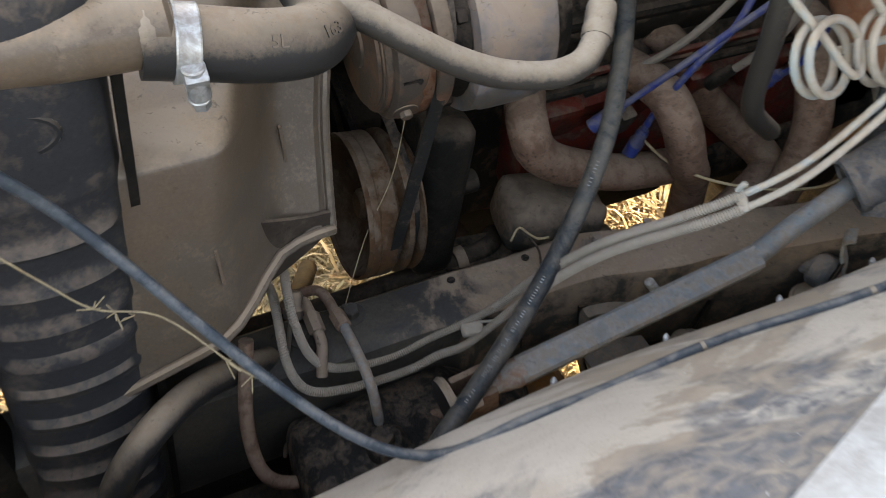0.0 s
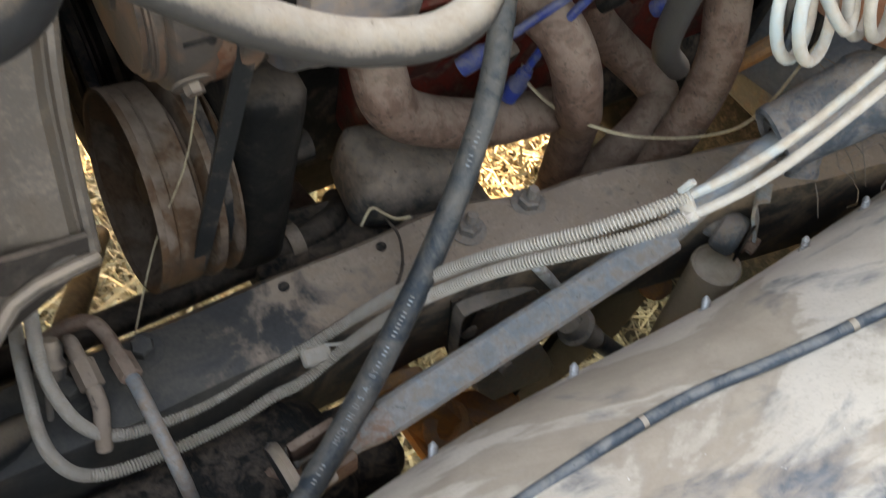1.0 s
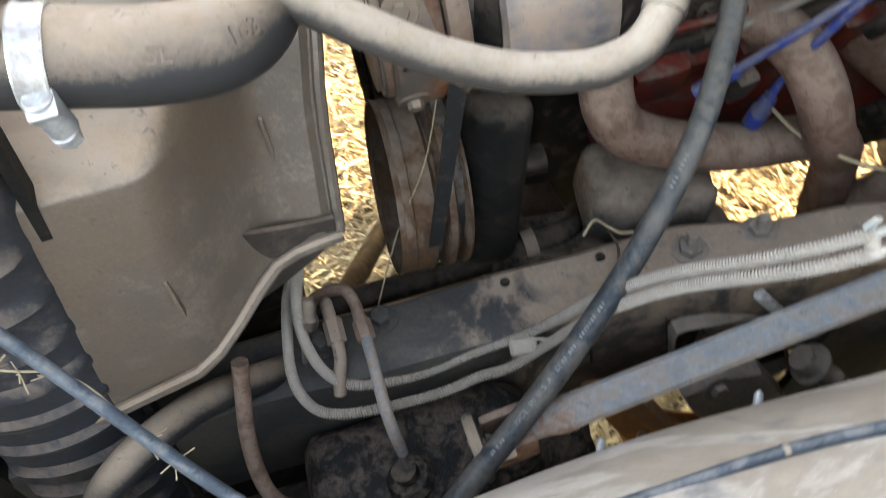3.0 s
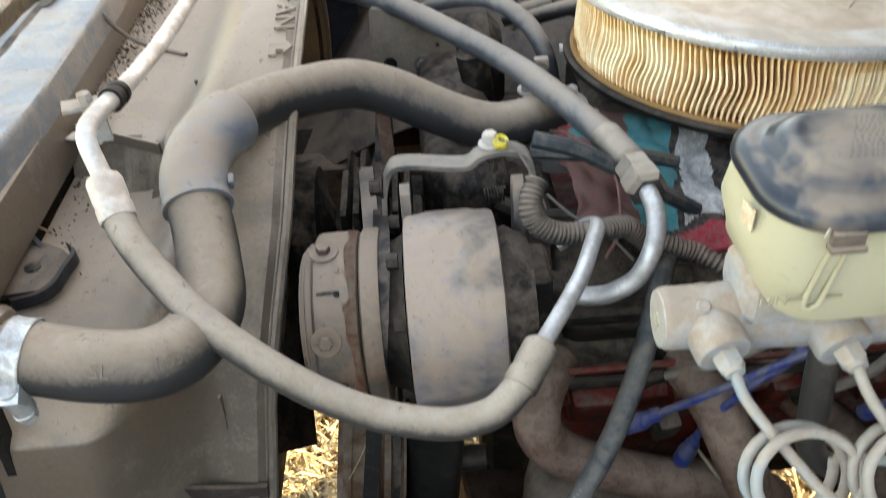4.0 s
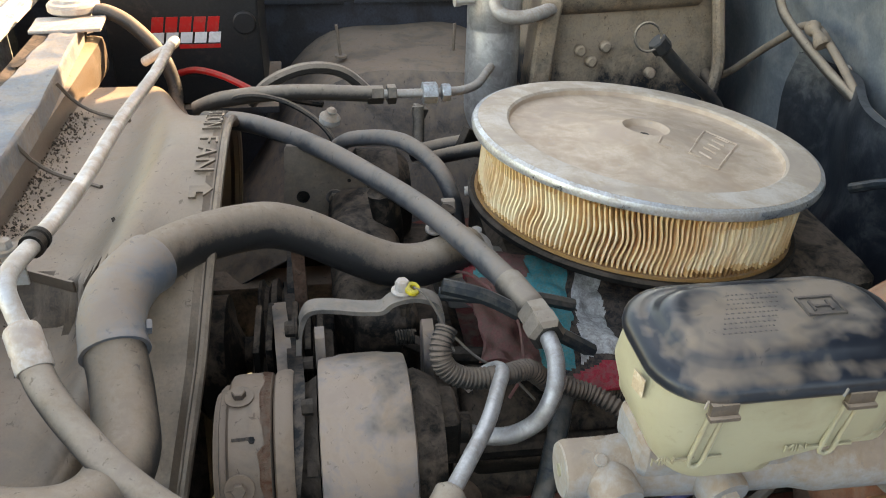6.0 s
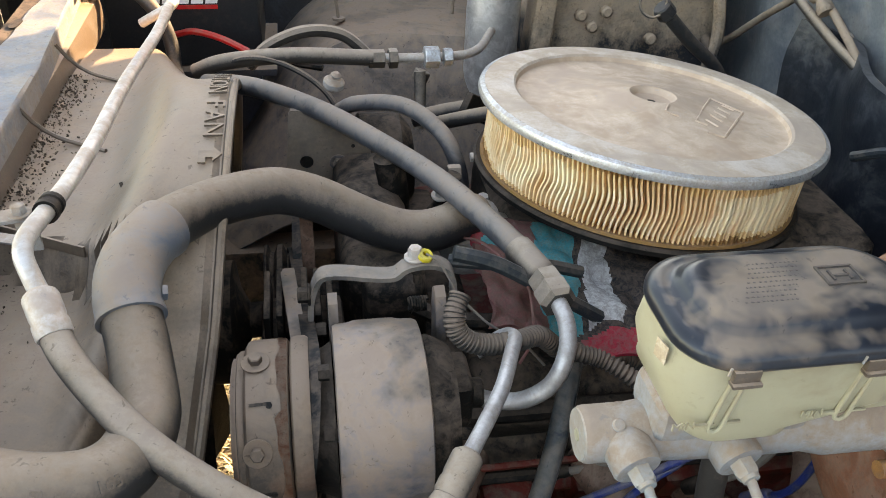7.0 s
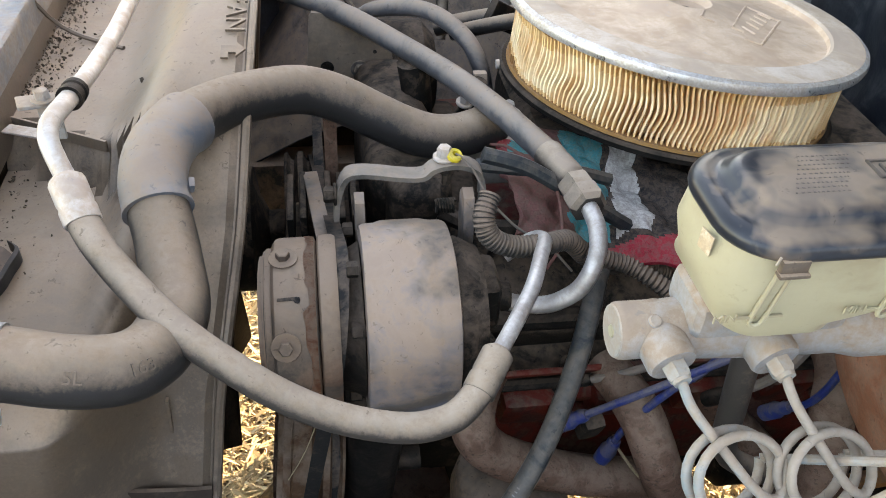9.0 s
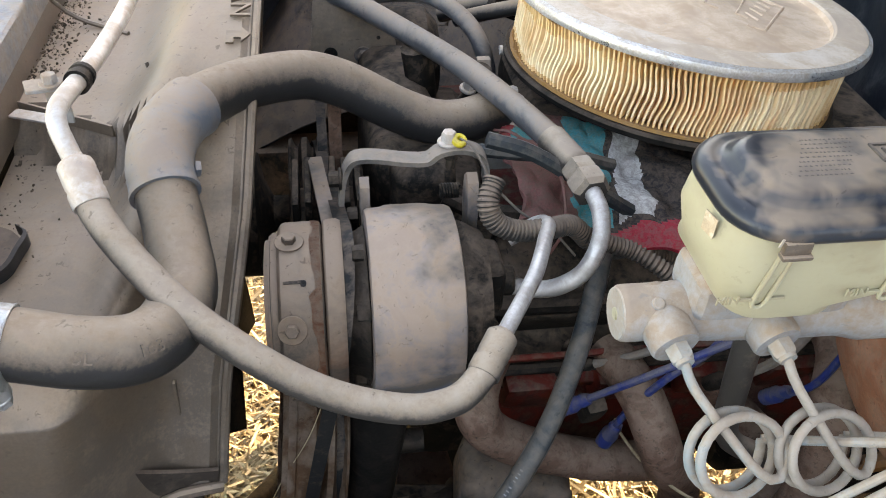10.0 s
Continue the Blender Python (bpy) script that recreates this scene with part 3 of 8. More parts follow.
for x0, x1 in ((-0.46, -0.026), (0.131, 0.149), (0.376, 0.8)):
    block(top, (x1 - x0, 0.006, 0.136), pose((x0 + x1) / 2, 1.80, 0.985))
part("apron_top", top, FENDER_FAR, far)
for x, y, z in ((0.115, 1.60, 0.886), (0.305, 1.60, 0.884)):
    s = bmesh.new()
    cyl(s, 0.010, 0.004, axis_m((x, y, z - 0.006), (0, 0, 1)), 12)
    cyl(s, 0.0027, 0.055, axis_m((x, y, z - 0.006), (-0.10 if x < 0.2 else 0.03, 0, 1)), 10)
    part("stud", s, PLATE_TAN, far)
outerf = bmesh.new()
# unseen upper part is added height that keeps low sun off the battery
block(outerf, (1.30, 0.05, 0.68), pose(0.15, 1.90, 0.95), 0.02)
# near-black sheet painted as the shade behind the apron windows
part("inner_liner", block(bmesh.new(), (1.28, 0.008, 0.62), pose(0.15, 1.862, 0.94)), STEEL_DARK, far, "dark sheet standing in for the shade inside the far fender")
part("outer_skin", outerf, WHITE_PAINT, far)

# far frame rail and splash shield below the far fender
fr = bmesh.new()
block(fr, (1.2, 0.055, 0.14), pose(0.20, 1.335, 0.555), 0.008)
tagged(part("far_frame_rail", fr, RAIL), "dusty far frame rail deep below the engine", "frame rail")
fs = surface(lambda u, v: Vector((-0.42 + 1.2 * u, 1.345 + 0.08 * v, 0.60 + 0.03 * v)), 8, 2, 0.004)
tagged(part("far_splash_shield", fs, STEEL_DARK), "dark splash shield beside the far frame rail", "splash shield")

# ---- radiator support and front panel ----
sup = thing("radiator_support", "radiator support bar, worn grey-blue steel, dusty and pierced with slots", "support bar", (-0.22, 1.0, 1.0))


def bar_at(u, v):
    """Pressed bar from its torn front edge (u = 0) over the flat to its rear face (u = 1)."""
    y = 0.60 + 0.79 * v
    xr = -0.211 - 0.06 * max(0.0, y - 1.12) - 0.05 * max(0.0, 0.84 - y)
    tear = max(0.0, math.sin(y * 34 + 0.7 * math.sin(y * 13) + 1.2)) ** 0.5
    xf = -0.302 + 0.055 * (y - 0.93) + (0.016 if 1.085 < y < 1.125 else 0.0) + 0.003 * tear + wobble((y, 0, 0), 0.003, 26)
    prof = [(0.0, -0.007), (0.10, -0.006), (0.20, -0.005), (0.30, 0.001), (0.36, 0.004), (0.60, 0.004), (0.97, 0.004), (1.0, 0.002), (1.005, -0.004), (1.03, -0.052)]
    k = u * (len(prof) - 1)
    i = min(int(k), len(prof) - 2)
    f = k - i
    w, h = prof[i][0] * (1 - f) + prof[i + 1][0] * f, prof[i][1] * (1 - f) + prof[i + 1][1] * f
    return Vector((xf + (xr - xf) * w, y, 1.003 + h + wobble((0, y, u), 0.002, 12)))


part("bar", surface(bar_at, 18, 116, 0.003), material("worn_grey_blue_bar", (0.17, 0.18, 0.20), (0.24, 0.245, 0.25), dust=0.26, rough=0.40, metal=0.2, scale=7, bump=0.1, top=0.2, patch=0.7, powder=(0.42, 0.34, 0.27)), sup)
for y in (0.868, 1.049, 1.239):
    h = bmesh.new()
    pts = [(0.010 * math.cos(a) + (0.005 if math.cos(a) > 0 else -0.005), 0.0055 * math.sin(a)) for a in (2 * math.pi * k / 20 for k in range(20))]
    c = bar_at(0.42, (y - 0.60) / 0.79)
    c.x = -0.2685
    prism(h, pts, 0.0008, Matrix.Translation(c + Vector((0.004, 0, 0.0012))) @ Matrix.Rotation(radians(86), 4, "Z"))
    part("slot", h, STEEL_DARK, sup)
panel_f = thing("grille_panel", "sunlit pale front panel ahead of the radiator, dusty white paint", "front panel", (-0.42, 1.0, 0.9))
bm = bmesh.new()
block(bm, (0.165, 1.10, 0.012), pose(-0.3985, 1.18, 1.000, 0, -3, 0.6), 0.004)
# upright sheet carried down out of view to block skylight from ahead
block(bm, (0.02, 1.50, 0.66), pose(-0.490, 1.08, 0.67), 0.006)
part("panel", bm, material("sunlit_front_paint", (0.66, 0.64, 0.60), (0.52, 0.48, 0.43), dust=0.30, rough=0.5, scale=7), panel_f)
for x in (-0.335, -0.432):
    rib = bmesh.new()
    block(rib, (0.012, 1.04, 0.007), pose(x, 1.18, 1.0075 + 0.05 * (x + 0.3985), 0, -3, 0.6), 0.003)
    part("rib", rib, WHITE_PAINT, panel_f)
for y in (0.78, 0.93, 1.12, 1.31, 1.52):
    sl = [(0.012 * math.cos(a) + (0.010 if math.cos(a) > 0 else -0.010), 0.007 * math.sin(a)) for a in (math.pi * k / 10 for k in range(20))]
    part("slot", prism(bmesh.new(), sl, 0.0008, Matrix.Translation((-0.3985, y, 1.0066)) @ Matrix.Rotation(radians(88), 4, "Z")), STEEL_DARK, panel_f)
for y in (0.84, 1.0, 1.22, 1.40):
    bolt((-0.365, y, 1.0065), (0, 0, 1), 0.006, 0.004, STEEL_DARK, panel_f, 2.0)

# ---- radiator ----
rad = thing("radiator", "crossflow radiator with a ribbed black side tank, dusty", "radiator", (-0.25, 0.62, 0.5))


def lean(z):
    return -0.187 - (0.962 - z) * 0.13


def tank_at(u, v):
    """Side tank: v up, u round its rounded front from the rear edge to the front edge."""
    z = 0.50 + 0.54 * v
    ridge = 0.0
    if z < 0.905:
        ph = (0.905 - z) / 0.0355
        ridge = 0.0055 * max(0.0, math.cos(ph * 2 * math.pi)) ** 4
    prof = (math.sin(math.pi * min(max(u, 0.0), 1.0))) ** 0.35
    x = lean(z) - 0.004 - 0.10 * u
    if z > 0.975:
        prof *= math.sqrt(max(0.0, 1 - ((z - 0.975) / 0.0651) ** 2))
    y = 0.620 - 0.030 * prof - ridge * (1 if 0.08 < u < 0.92 else 0.3)
    return Vector((x, y, z))


part("side_tank", surface(tank_at, 18, 120, 0.003), material("black_tank_plastic", (0.03, 0.032, 0.036), None, dust=0.02, rough=0.45, top=0.6, scale=14, bump=0.15, patch=0.5), rad)
b = bmesh.new()
pts = [Vector((lean(0.945) - 0.055 + 0.024 * math.cos(a), 0.5895, 0.948 + 0.013 * math.sin(a))) for a in (2 * math.pi * k / 24 for k in range(25))]
sweep(b, pts, 0.0022, 6)
part("oval_boss", b, PLASTIC_BLACK, rad)
b = surface(lambda u, v: Vector((lean(0.50 + 0.5 * v) + 0.006 * u, 0.605 + 0.0 * u, 0.50 + 0.5 * v)), 2, 12, 0.012)
part("side_seam", b, STEEL_DARK, rad)
b = surface(lambda u, v: Vector((lean(0.45 + 0.55 * v) - 0.045, 0.63 + 0.78 * u, 0.45 + 0.55 * v)), 2, 12, 0.05)
part("core", b, ENGINE_DARK, rad)
b = bmesh.new()
block(b, (0.075, 0.80, 0.05), pose(-0.245, 1.02, 0.960), 0.012)
part("top_tank", b, PLASTIC_TAN, rad)
b = bmesh.new()
cyl(b, 0.0198, 0.10, axis_m((-0.25, 0.604, 0.990), (1, 0, -0.04)), 28, 0.003)
part("outlet_neck", b, PLASTIC_TAN, rad)
b = lathe(bmesh.new(), [(0, 0), (0.032, 0), (0.034, 0.002), (0.034, 0.009), (0.031, 0.012), (0.020, 0.013), (0.018, 0.016), (0, 0.016)], axis_m((-0.246, 1.438, 1.012), (0, 0, 1)), 28)
cap = part("cap", b, ALU_DUSTY, rad, "pressed metal radiator cap")
b = cyl(bmesh.new(), 0.022, 0.030, axis_m((-0.246, 1.438, 0.984), (0, 0, 1)), 20)
part("filler_neck", b, ALU_DUSTY, rad)
b = bmesh.new()
block(b, (0.088, 0.060, 0.005), pose(-0.243, 1.385, 1.008, 0, 0, 4), 0.002)
part("top_plate", b, ALU_DUSTY, rad)
b = tube([(-0.2183, 1.4279, 1.0114), (-0.2014, 1.4251, 1.0125), (-0.1716, 1.4166, 0.9974), (-0.1354, 1.4004, 0.9601), (-0.1228, 1.3922, 0.92), (-0.1202, 1.375, 0.8882), (-0.1051, 1.3491, 0.8711)], 0.0098, 14)
part("overflow_hose", b, RUBBER, rad)

# ---- fan shroud ----
shroud = thing("fan_shroud", "moulded plastic fan shroud coated in tan dust with raised warning letters", "fan shroud", (-0.12, 0.99, 0.6))
CY, CZ = 0.99, 0.755


def sup_ell(a, hw, hh, n):
    c, s = math.cos(a), math.sin(a)
    return hw * math.copysign(abs(c) ** (2 / n), c), hh * math.copysign(abs(s) ** (2 / n), s)


def shroud_at(u, v):
    """u from the radiator to the mouth, v round from the near lower edge over the top to the far lower edge."""
    a = math.pi * (1.0 - v)
    k = min(1.0, max(0.0, (u - 0.40) / 0.40))
    k = k * k * (3 - 2 * k)
    a0 = math.pi - 0.005 - 0.19 * k
    a = a0 - (a0 - 0.01) * v
    y0, z0 = sup_ell(a, 0.392, 0.204, 6.0)
    y1, z1 = sup_ell(a, 0.346 if math.cos(a) < 0 else 0.335, 0.265, 1.65)
    x = -0.215 + 0.195 * u
    y, z = y0 + (y1 - y0) * k, z0 + (z1 - z0) * k
    if u > 0.97:
        y, z = y * 0.985, z * 0.985
    if v < 0.12:
        # straight lower edge, rising a little towards the mouth
        f = 1 - v / 0.12
        z = z * (1 - f) + f * (0.695 + 0.062 * u - 0.012 * max(0.0, u - 0.9) / 0.1 - CZ)
    lean_x = -(0.96 - (CZ + z)) * 0.13
    if y < 0:
        lean_x -= 0.010 * u * min(1.0, max(0.0, (0.175 - z) / 0.10))
        # the near end of the top steps down to a lower shelf
        step = min(1.0, max(0.0, (0.8825 - 0.556 * (x + 0.205) - CY - y) / 0.010))
        z -= 0.036 * step * (1 - k) * min(1.0, max(0.0, (CZ + z - 0.88) / 0.06))
    return Vector((x + lean_x, CY + y, CZ + z))


part("upper_shroud", surface(shroud_at, 34, 220, 0.0035), PLASTIC_TAN, shroud)
# lip along the upper half's lower edge
for vv, nm in ((0.0, "near_lip"), (1.0, "far_lip")):
    pts = [shroud_at(i / 12, vv) + Vector((0, -0.004 if vv == 0 else 0.004, 0)) for i in range(13)]
    part(nm, sweep(bmesh.new(), pts, 0.0045, 8), PLASTIC_TAN, shroud)


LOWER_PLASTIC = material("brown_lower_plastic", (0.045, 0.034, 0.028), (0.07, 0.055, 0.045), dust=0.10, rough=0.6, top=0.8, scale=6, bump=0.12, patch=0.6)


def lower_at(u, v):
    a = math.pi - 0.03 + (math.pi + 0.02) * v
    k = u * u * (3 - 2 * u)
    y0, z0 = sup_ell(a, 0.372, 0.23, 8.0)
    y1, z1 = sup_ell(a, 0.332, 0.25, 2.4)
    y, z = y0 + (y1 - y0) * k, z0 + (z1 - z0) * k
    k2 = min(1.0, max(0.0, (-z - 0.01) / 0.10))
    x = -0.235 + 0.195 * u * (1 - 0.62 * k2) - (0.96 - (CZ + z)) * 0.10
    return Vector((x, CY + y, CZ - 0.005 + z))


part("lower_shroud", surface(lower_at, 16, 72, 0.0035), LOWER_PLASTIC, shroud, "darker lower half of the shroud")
# small stiffening fins on the near face
for x0, z0 in ((-0.087, 0.820), (-0.160, 0.797)):
    q = min((shroud_at(i / 40, j / 200) for i in range(41) for j in range(60)), key=lambda p: abs(p.x - x0) + abs(p.z - z0))
    g = prism(bmesh.new(), [(-0.004, -0.014), (0.006, -0.014), (0.0005, 0.016), (-0.004, 0.016)], 0.0022, Matrix.Translation(q) @ Matrix(((0, 0, 1, 0), (-1, 0, 0, 0), (0, 1, 0, 0), (0, 0, 0, 1))))
    part("fin", g, PLASTIC_TAN, shroud)
# thin ribs across the top ledge
for y in (1.03, 1.19):
    pts = [Vector((-0.213 + 0.075 * i / 8, y - 0.02 * i / 8 + 0.010 * math.sin(i / 8 * 3.1), 0.9605 + 0.040 * (1 - i / 8) ** 4)) for i in range(9)]
    part("rib", sweep(bmesh.new(), pts, 0.0022, 6), PLASTIC_TAN, shroud)
# low fold across the near end of the top ledge, with a pale tab
fold = bmesh.new()
p0, p1 = Vector((-0.205, 0.8825, 0.9600)), Vector((-0.125, 0.838, 0.9610))
mm = Matrix.Translation((p0 + p1) / 2) @ (p1 - p0).to_track_quat("X", "Z").to_matrix().to_4x4()
block(fold, ((p1 - p0).length, 0.0022, 0.010), mm, 0.0006)
part("fold", fold, PLASTIC_TAN, shroud)
part("tab", block(bmesh.new(), (0.034, 0.012, 0.002), pose(-0.190, 0.862, 0.9625, 0, 0, -20), 0.0006), ALU_DUSTY, shroud, "pale tab on the ledge")
# pressed bracket lying on the near end of the ledge
mount = thing("radiator_bracket", "pressed dark steel radiator bracket with a bolt hole, dusty inside", "bracket", (-0.19, 0.70, 0.96))
plate = [(-0.216, 0.742), (-0.192, 0.733), (-0.166, 0.718), (-0.158, 0.709), (-0.162, 0.682), (-0.170, 0.676), (-0.196, 0.674), (-0.222, 0.690)]
part("plate", prism(bmesh.new(), plate, 0.004, Matrix.Translation((0, 0, 0.9605))), CONDUIT, mount, "dark dusty base plate")
rimline = relax(spline([(-0.164, 0.721, 0.965), (-0.156, 0.711, 0.966), (-0.158, 0.695, 0.966), (-0.161, 0.680, 0.965), (-0.170, 0.673, 0.963), (-0.186, 0.671, 0.961)], 6), 1)
edge_b = bmesh.new()
rings = [[edge_b.verts.new(q + Vector(o)) for o in ((0, 0, -0.006), (0.003, -0.002, -0.006), (0.003, -0.002, 0.003), (0, 0, 0.003))] for q in rimline]
for a, c in zip(rings, rings[1:]):
    for k in range(4):
        edge_b.faces.new((a[k], a[(k + 1) % 4], c[(k + 1) % 4], c[k]))
edge_b.faces.new(rings[0][::-1])
edge_b.faces.new(rings[-1])
part("flange", edge_b, PLASTIC_BLACK, mount, "black turned-up flange")
web_m = Matrix.Translation((-0.199, 0.742, 0.9615)) @ Matrix.Rotation(radians(-45), 4, "Z") @ Matrix(((1, 0, 0, 0), (0, 0, -1, 0), (0, 1, 0, 0), (0, 0, 0, 1)))
part("web", prism(bmesh.new(), [(-0.028, 0), (0.030, 0), (0.026, 0.004), (-0.016, 0.024), (-0.028, 0.022)], 0.003, web_m), PLASTIC_BLACK, mount)
part("hole", cyl(bmesh.new(), 0.0055, 0.0010, axis_m((-0.180, 0.7000, 0.9643), (0, 0, 1)), 18), GREASE, mount)
rng = random.Random(31)
for _ in range(12):
    q = Vector((rng.uniform(-0.235, -0.185), rng.uniform(0.675, 0.735), 0.972))
    way = Vector((rng.uniform(-0.4, 1), rng.uniform(-1, 0.2), rng.uniform(-0.2, 0.3))).normalized()
    bow = Vector((0, 0, rng.uniform(0.002, 0.010)))
    part("twig", sweep(bmesh.new(), relax(spline([q - way * 0.016, q + bow, q + way * rng.uniform(0.012, 0.030)], 4), 2), rng.uniform(0.0006, 0.0012), 5), RUST, mount)
shelf = Vector((0.09, 0.2763, 1.3415)).lerp(Vector((-0.19, 0.70, 0.96)), 1.0917)
mount.location, mount.scale = shelf, (1.0917, 1.0917, 1.0917)
# mouth flange
pts = [shroud_at(1.0, i / 60) for i in range(61)]
part("mouth_flange", sweep(bmesh.new(), pts, 0.004, 8), PLASTIC_TAN, shroud)


def glyph(ch, size, depth):
    cu = bpy.data.curves.new("glyph", "FONT")
    cu.body, cu.size, cu.extrude = ch, size, depth
    cu.align_x, cu.align_y = "CENTER", "CENTER"
    ob = bpy.data.objects.new("glyph", cu)
    scene.collection.objects.link(ob)
    bpy.context.view_layer.update()
    me = bpy.data.meshes.new_from_object(ob.evaluated_get(bpy.context.evaluated_depsgraph_get()))
    bpy.data.objects.remove(ob)
    bpy.data.curves.remove(cu)
    b = bmesh.new()
    b.from_mesh(me)
    bpy.data.meshes.remove(me)
    return b


def ring_frame(y, x=-0.040):
    """A place on the ring of the shroud at y, with the letter's right along -y and its top along +x."""
    best = min((shroud_at((x + 0.215) / 0.195, v / 400) for v in range(100, 330)), key=lambda p: abs(p.y - y))
    nx = min((shroud_at((x + 0.215) / 0.195, v / 400) for v in range(100, 330)), key=lambda p: abs(p.y - y + 0.012))
    right = (nx - best).normalized()
    up = Vector((1, 0, 0))
    n = right.cross(up).normalized()
    if n.z < 0:
        n = -n
    up = n.cross(right)
    m = Matrix((right, up, n)).transposed().to_4x4()
    m.translation = best + n * 0.0030
    return m


for ch, y in zip("NAFNOITUAC", (0.936, 0.9565, 0.975, 1.005, 1.024, 1.0365, 1.049, 1.067, 1.086, 1.104)):
    b = glyph(ch, 0.0245, 0.0011)
    b.transform(ring_frame(y, -0.034))
    part("letter", b, PLASTIC_TAN, shroud)
b = bmesh.new()
prism(b, [(-0.75 * y, 0.75 * x) for x, y in ((-0.012, 0.006), (0.004, 0.006), (0.004, 0.012), (0.014, 0.001), (0.004, -0.010), (0.004, -0.004), (-0.004, -0.004), (-0.004, -0.012), (-0.012, -0.012))], 0.002, ring_frame(0.905, -0.034))
part("arrow", b, PLASTIC_TAN, shroud)
# crumbs of leaf litter and grit on the top ledge
rng = random.Random(4)
b = bmesh.new()
for _ in range(1500):
    y = rng.uniform(0.70, 1.20)
    x = -0.209 + abs(rng.gauss(0, 0.017))
    if x > -0.06 or (y < 0.885 and rng.random() < 0.86):
        continue
    s = 0.0004 + 0.0011 * rng.random() ** 2
    u = (x + 0.215) / 0.195
    p = min((shroud_at(u, v / 120) for v in range(30, 90)), key=lambda q: abs(q.y - y))
    bmesh.ops.create_icosphere(b, subdivisions=1, radius=s, matrix=Matrix.Translation((p.x, y, p.z + 0.003 + s * 0.3)) @ Euler((rng.random() * 6, rng.random() * 6, 0)).to_matrix().to_4x4() @ Matrix.Diagonal((1, rng.uniform(0.4, 2.2), 0.5, 1)))
LITTER = material("brown_litter", (0.045, 0.035, 0.028), (0.09, 0.065, 0.045), dust=0.15, rough=0.9, scale=60, top=0.4)
litter = tagged(part("leaf_litter", b, LITTER), "dark crumbs of leaf litter and grit on the shroud ledge", "litter", kind="stuff")

# ---- fan behind the shroud ----
fan = thing("cooling_fan", "dark dusty engine fan inside the shroud", "fan", (0.0, CY, CZ))
for k in range(7):
    a = 2 * math.pi * k / 7 + 0.3

    def blade_at(u, v, a=a):
        r = 0.06 + 0.175 * u
        w = (v - 0.5) * (0.05 + 0.05 * u)
        tw = 0.6 - 0.2 * u
        return Vector((-0.085 + w * math.sin(tw), CY + r * math.cos(a) - w * math.cos(tw) * math.sin(a), CZ + r * math.sin(a) + w * math.cos(tw) * math.cos(a)))
    part("blade", surface(blade_at, 6, 4, 0.003), STEEL_DARK, fan)
b = bmesh.new()
lathe(b, [(0, -0.075), (0.05, -0.075), (0.068, -0.06), (0.068, -0.035), (0.04, -0.03), (0.02, -0.02), (0.02, 0.02), (0, 0.02)], axis_m((0, CY, CZ), (1, 0, 0)), 32)
part("hub", b, ENGINE_DARK, fan)

# ---- engine ----
engine = thing("engine", "red painted V8 engine, dusty, with a dark valve cover", "engine", (0.4, 1.0, 0.4))
b = bmesh.new()
block(b, (0.56, 0.40, 0.28), pose(0.46, 1.03, 0.64), 0.02)
part("block", b, ENGINE_RED, engine)
part("cylinder_head", block(bmesh.new(), (0.54, 0.09, 0.12), pose(0.46, 0.825, 0.690, 38, 0, 0), 0.012), ENGINE_RED, engine)
part("deck_rail", block(bmesh.new(), (0.54, 0.06, 0.10), pose(0.46, 0.80, 0.62), 0.012), ENGINE_RED, engine)
for k in range(6):
    part("head_boss", block(bmesh.new(), (0.05, 0.03, 0.05), pose(0.22 + k * 0.09, 0.765, 0.70, 20, 0, 0), 0.008), ENGINE_RED, engine)
b = bmesh.new()
block(b, (0.52, 0.100, 0.070), pose(0.45, 0.825, 0.790, 32, 0, 0), 0.022, 4)
block(b, (0.54, 0.120, 0.010), pose(0.45, 0.807, 0.760, 32, 0, 0), 0.003)
part("valve_cover", b, ENGINE_DARK, engine, "dusty dark valve cover")
b = bmesh.new()
sweep(b, [Vector((0.165, 0.772, 0.806)), Vector((0.40, 0.770, 0.803)), Vector((0.70, 0.768, 0.80))], 0.010, 10)
sweep(b, [Vector((0.18, 0.755, 0.738)), Vector((0.70, 0.751, 0.736))], 0.006, 8)
part("fuel_rail_tube", b, STEEL_DARK, engine)
b = bmesh.new()
block(b, (0.54, 0.006, 0.010), pose(0.46, 0.752, 0.756, 30, 0, 0), 0.002)
part("gasket_edge", b, ENGINE_RED, engine)
for x in (0.26, 0.38, 0.50, 0.62):
    bolt((x, 0.764, 0.748), (0, -0.8, 0.6), 0.007, 0.006, ENGINE_DARK, engine)
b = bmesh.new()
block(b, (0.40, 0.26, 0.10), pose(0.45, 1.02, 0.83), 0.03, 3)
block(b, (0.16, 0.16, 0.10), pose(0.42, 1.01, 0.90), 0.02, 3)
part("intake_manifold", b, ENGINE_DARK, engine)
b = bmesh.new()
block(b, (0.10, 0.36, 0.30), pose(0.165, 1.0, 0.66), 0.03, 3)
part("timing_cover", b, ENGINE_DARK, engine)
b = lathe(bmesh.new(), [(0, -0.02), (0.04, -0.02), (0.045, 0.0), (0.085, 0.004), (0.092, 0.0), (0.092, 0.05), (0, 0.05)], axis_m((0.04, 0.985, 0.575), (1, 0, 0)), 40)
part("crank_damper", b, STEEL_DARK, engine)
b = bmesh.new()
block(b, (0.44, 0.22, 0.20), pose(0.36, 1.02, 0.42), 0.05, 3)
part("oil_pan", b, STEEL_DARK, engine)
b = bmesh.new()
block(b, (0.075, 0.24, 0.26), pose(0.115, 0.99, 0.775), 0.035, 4)
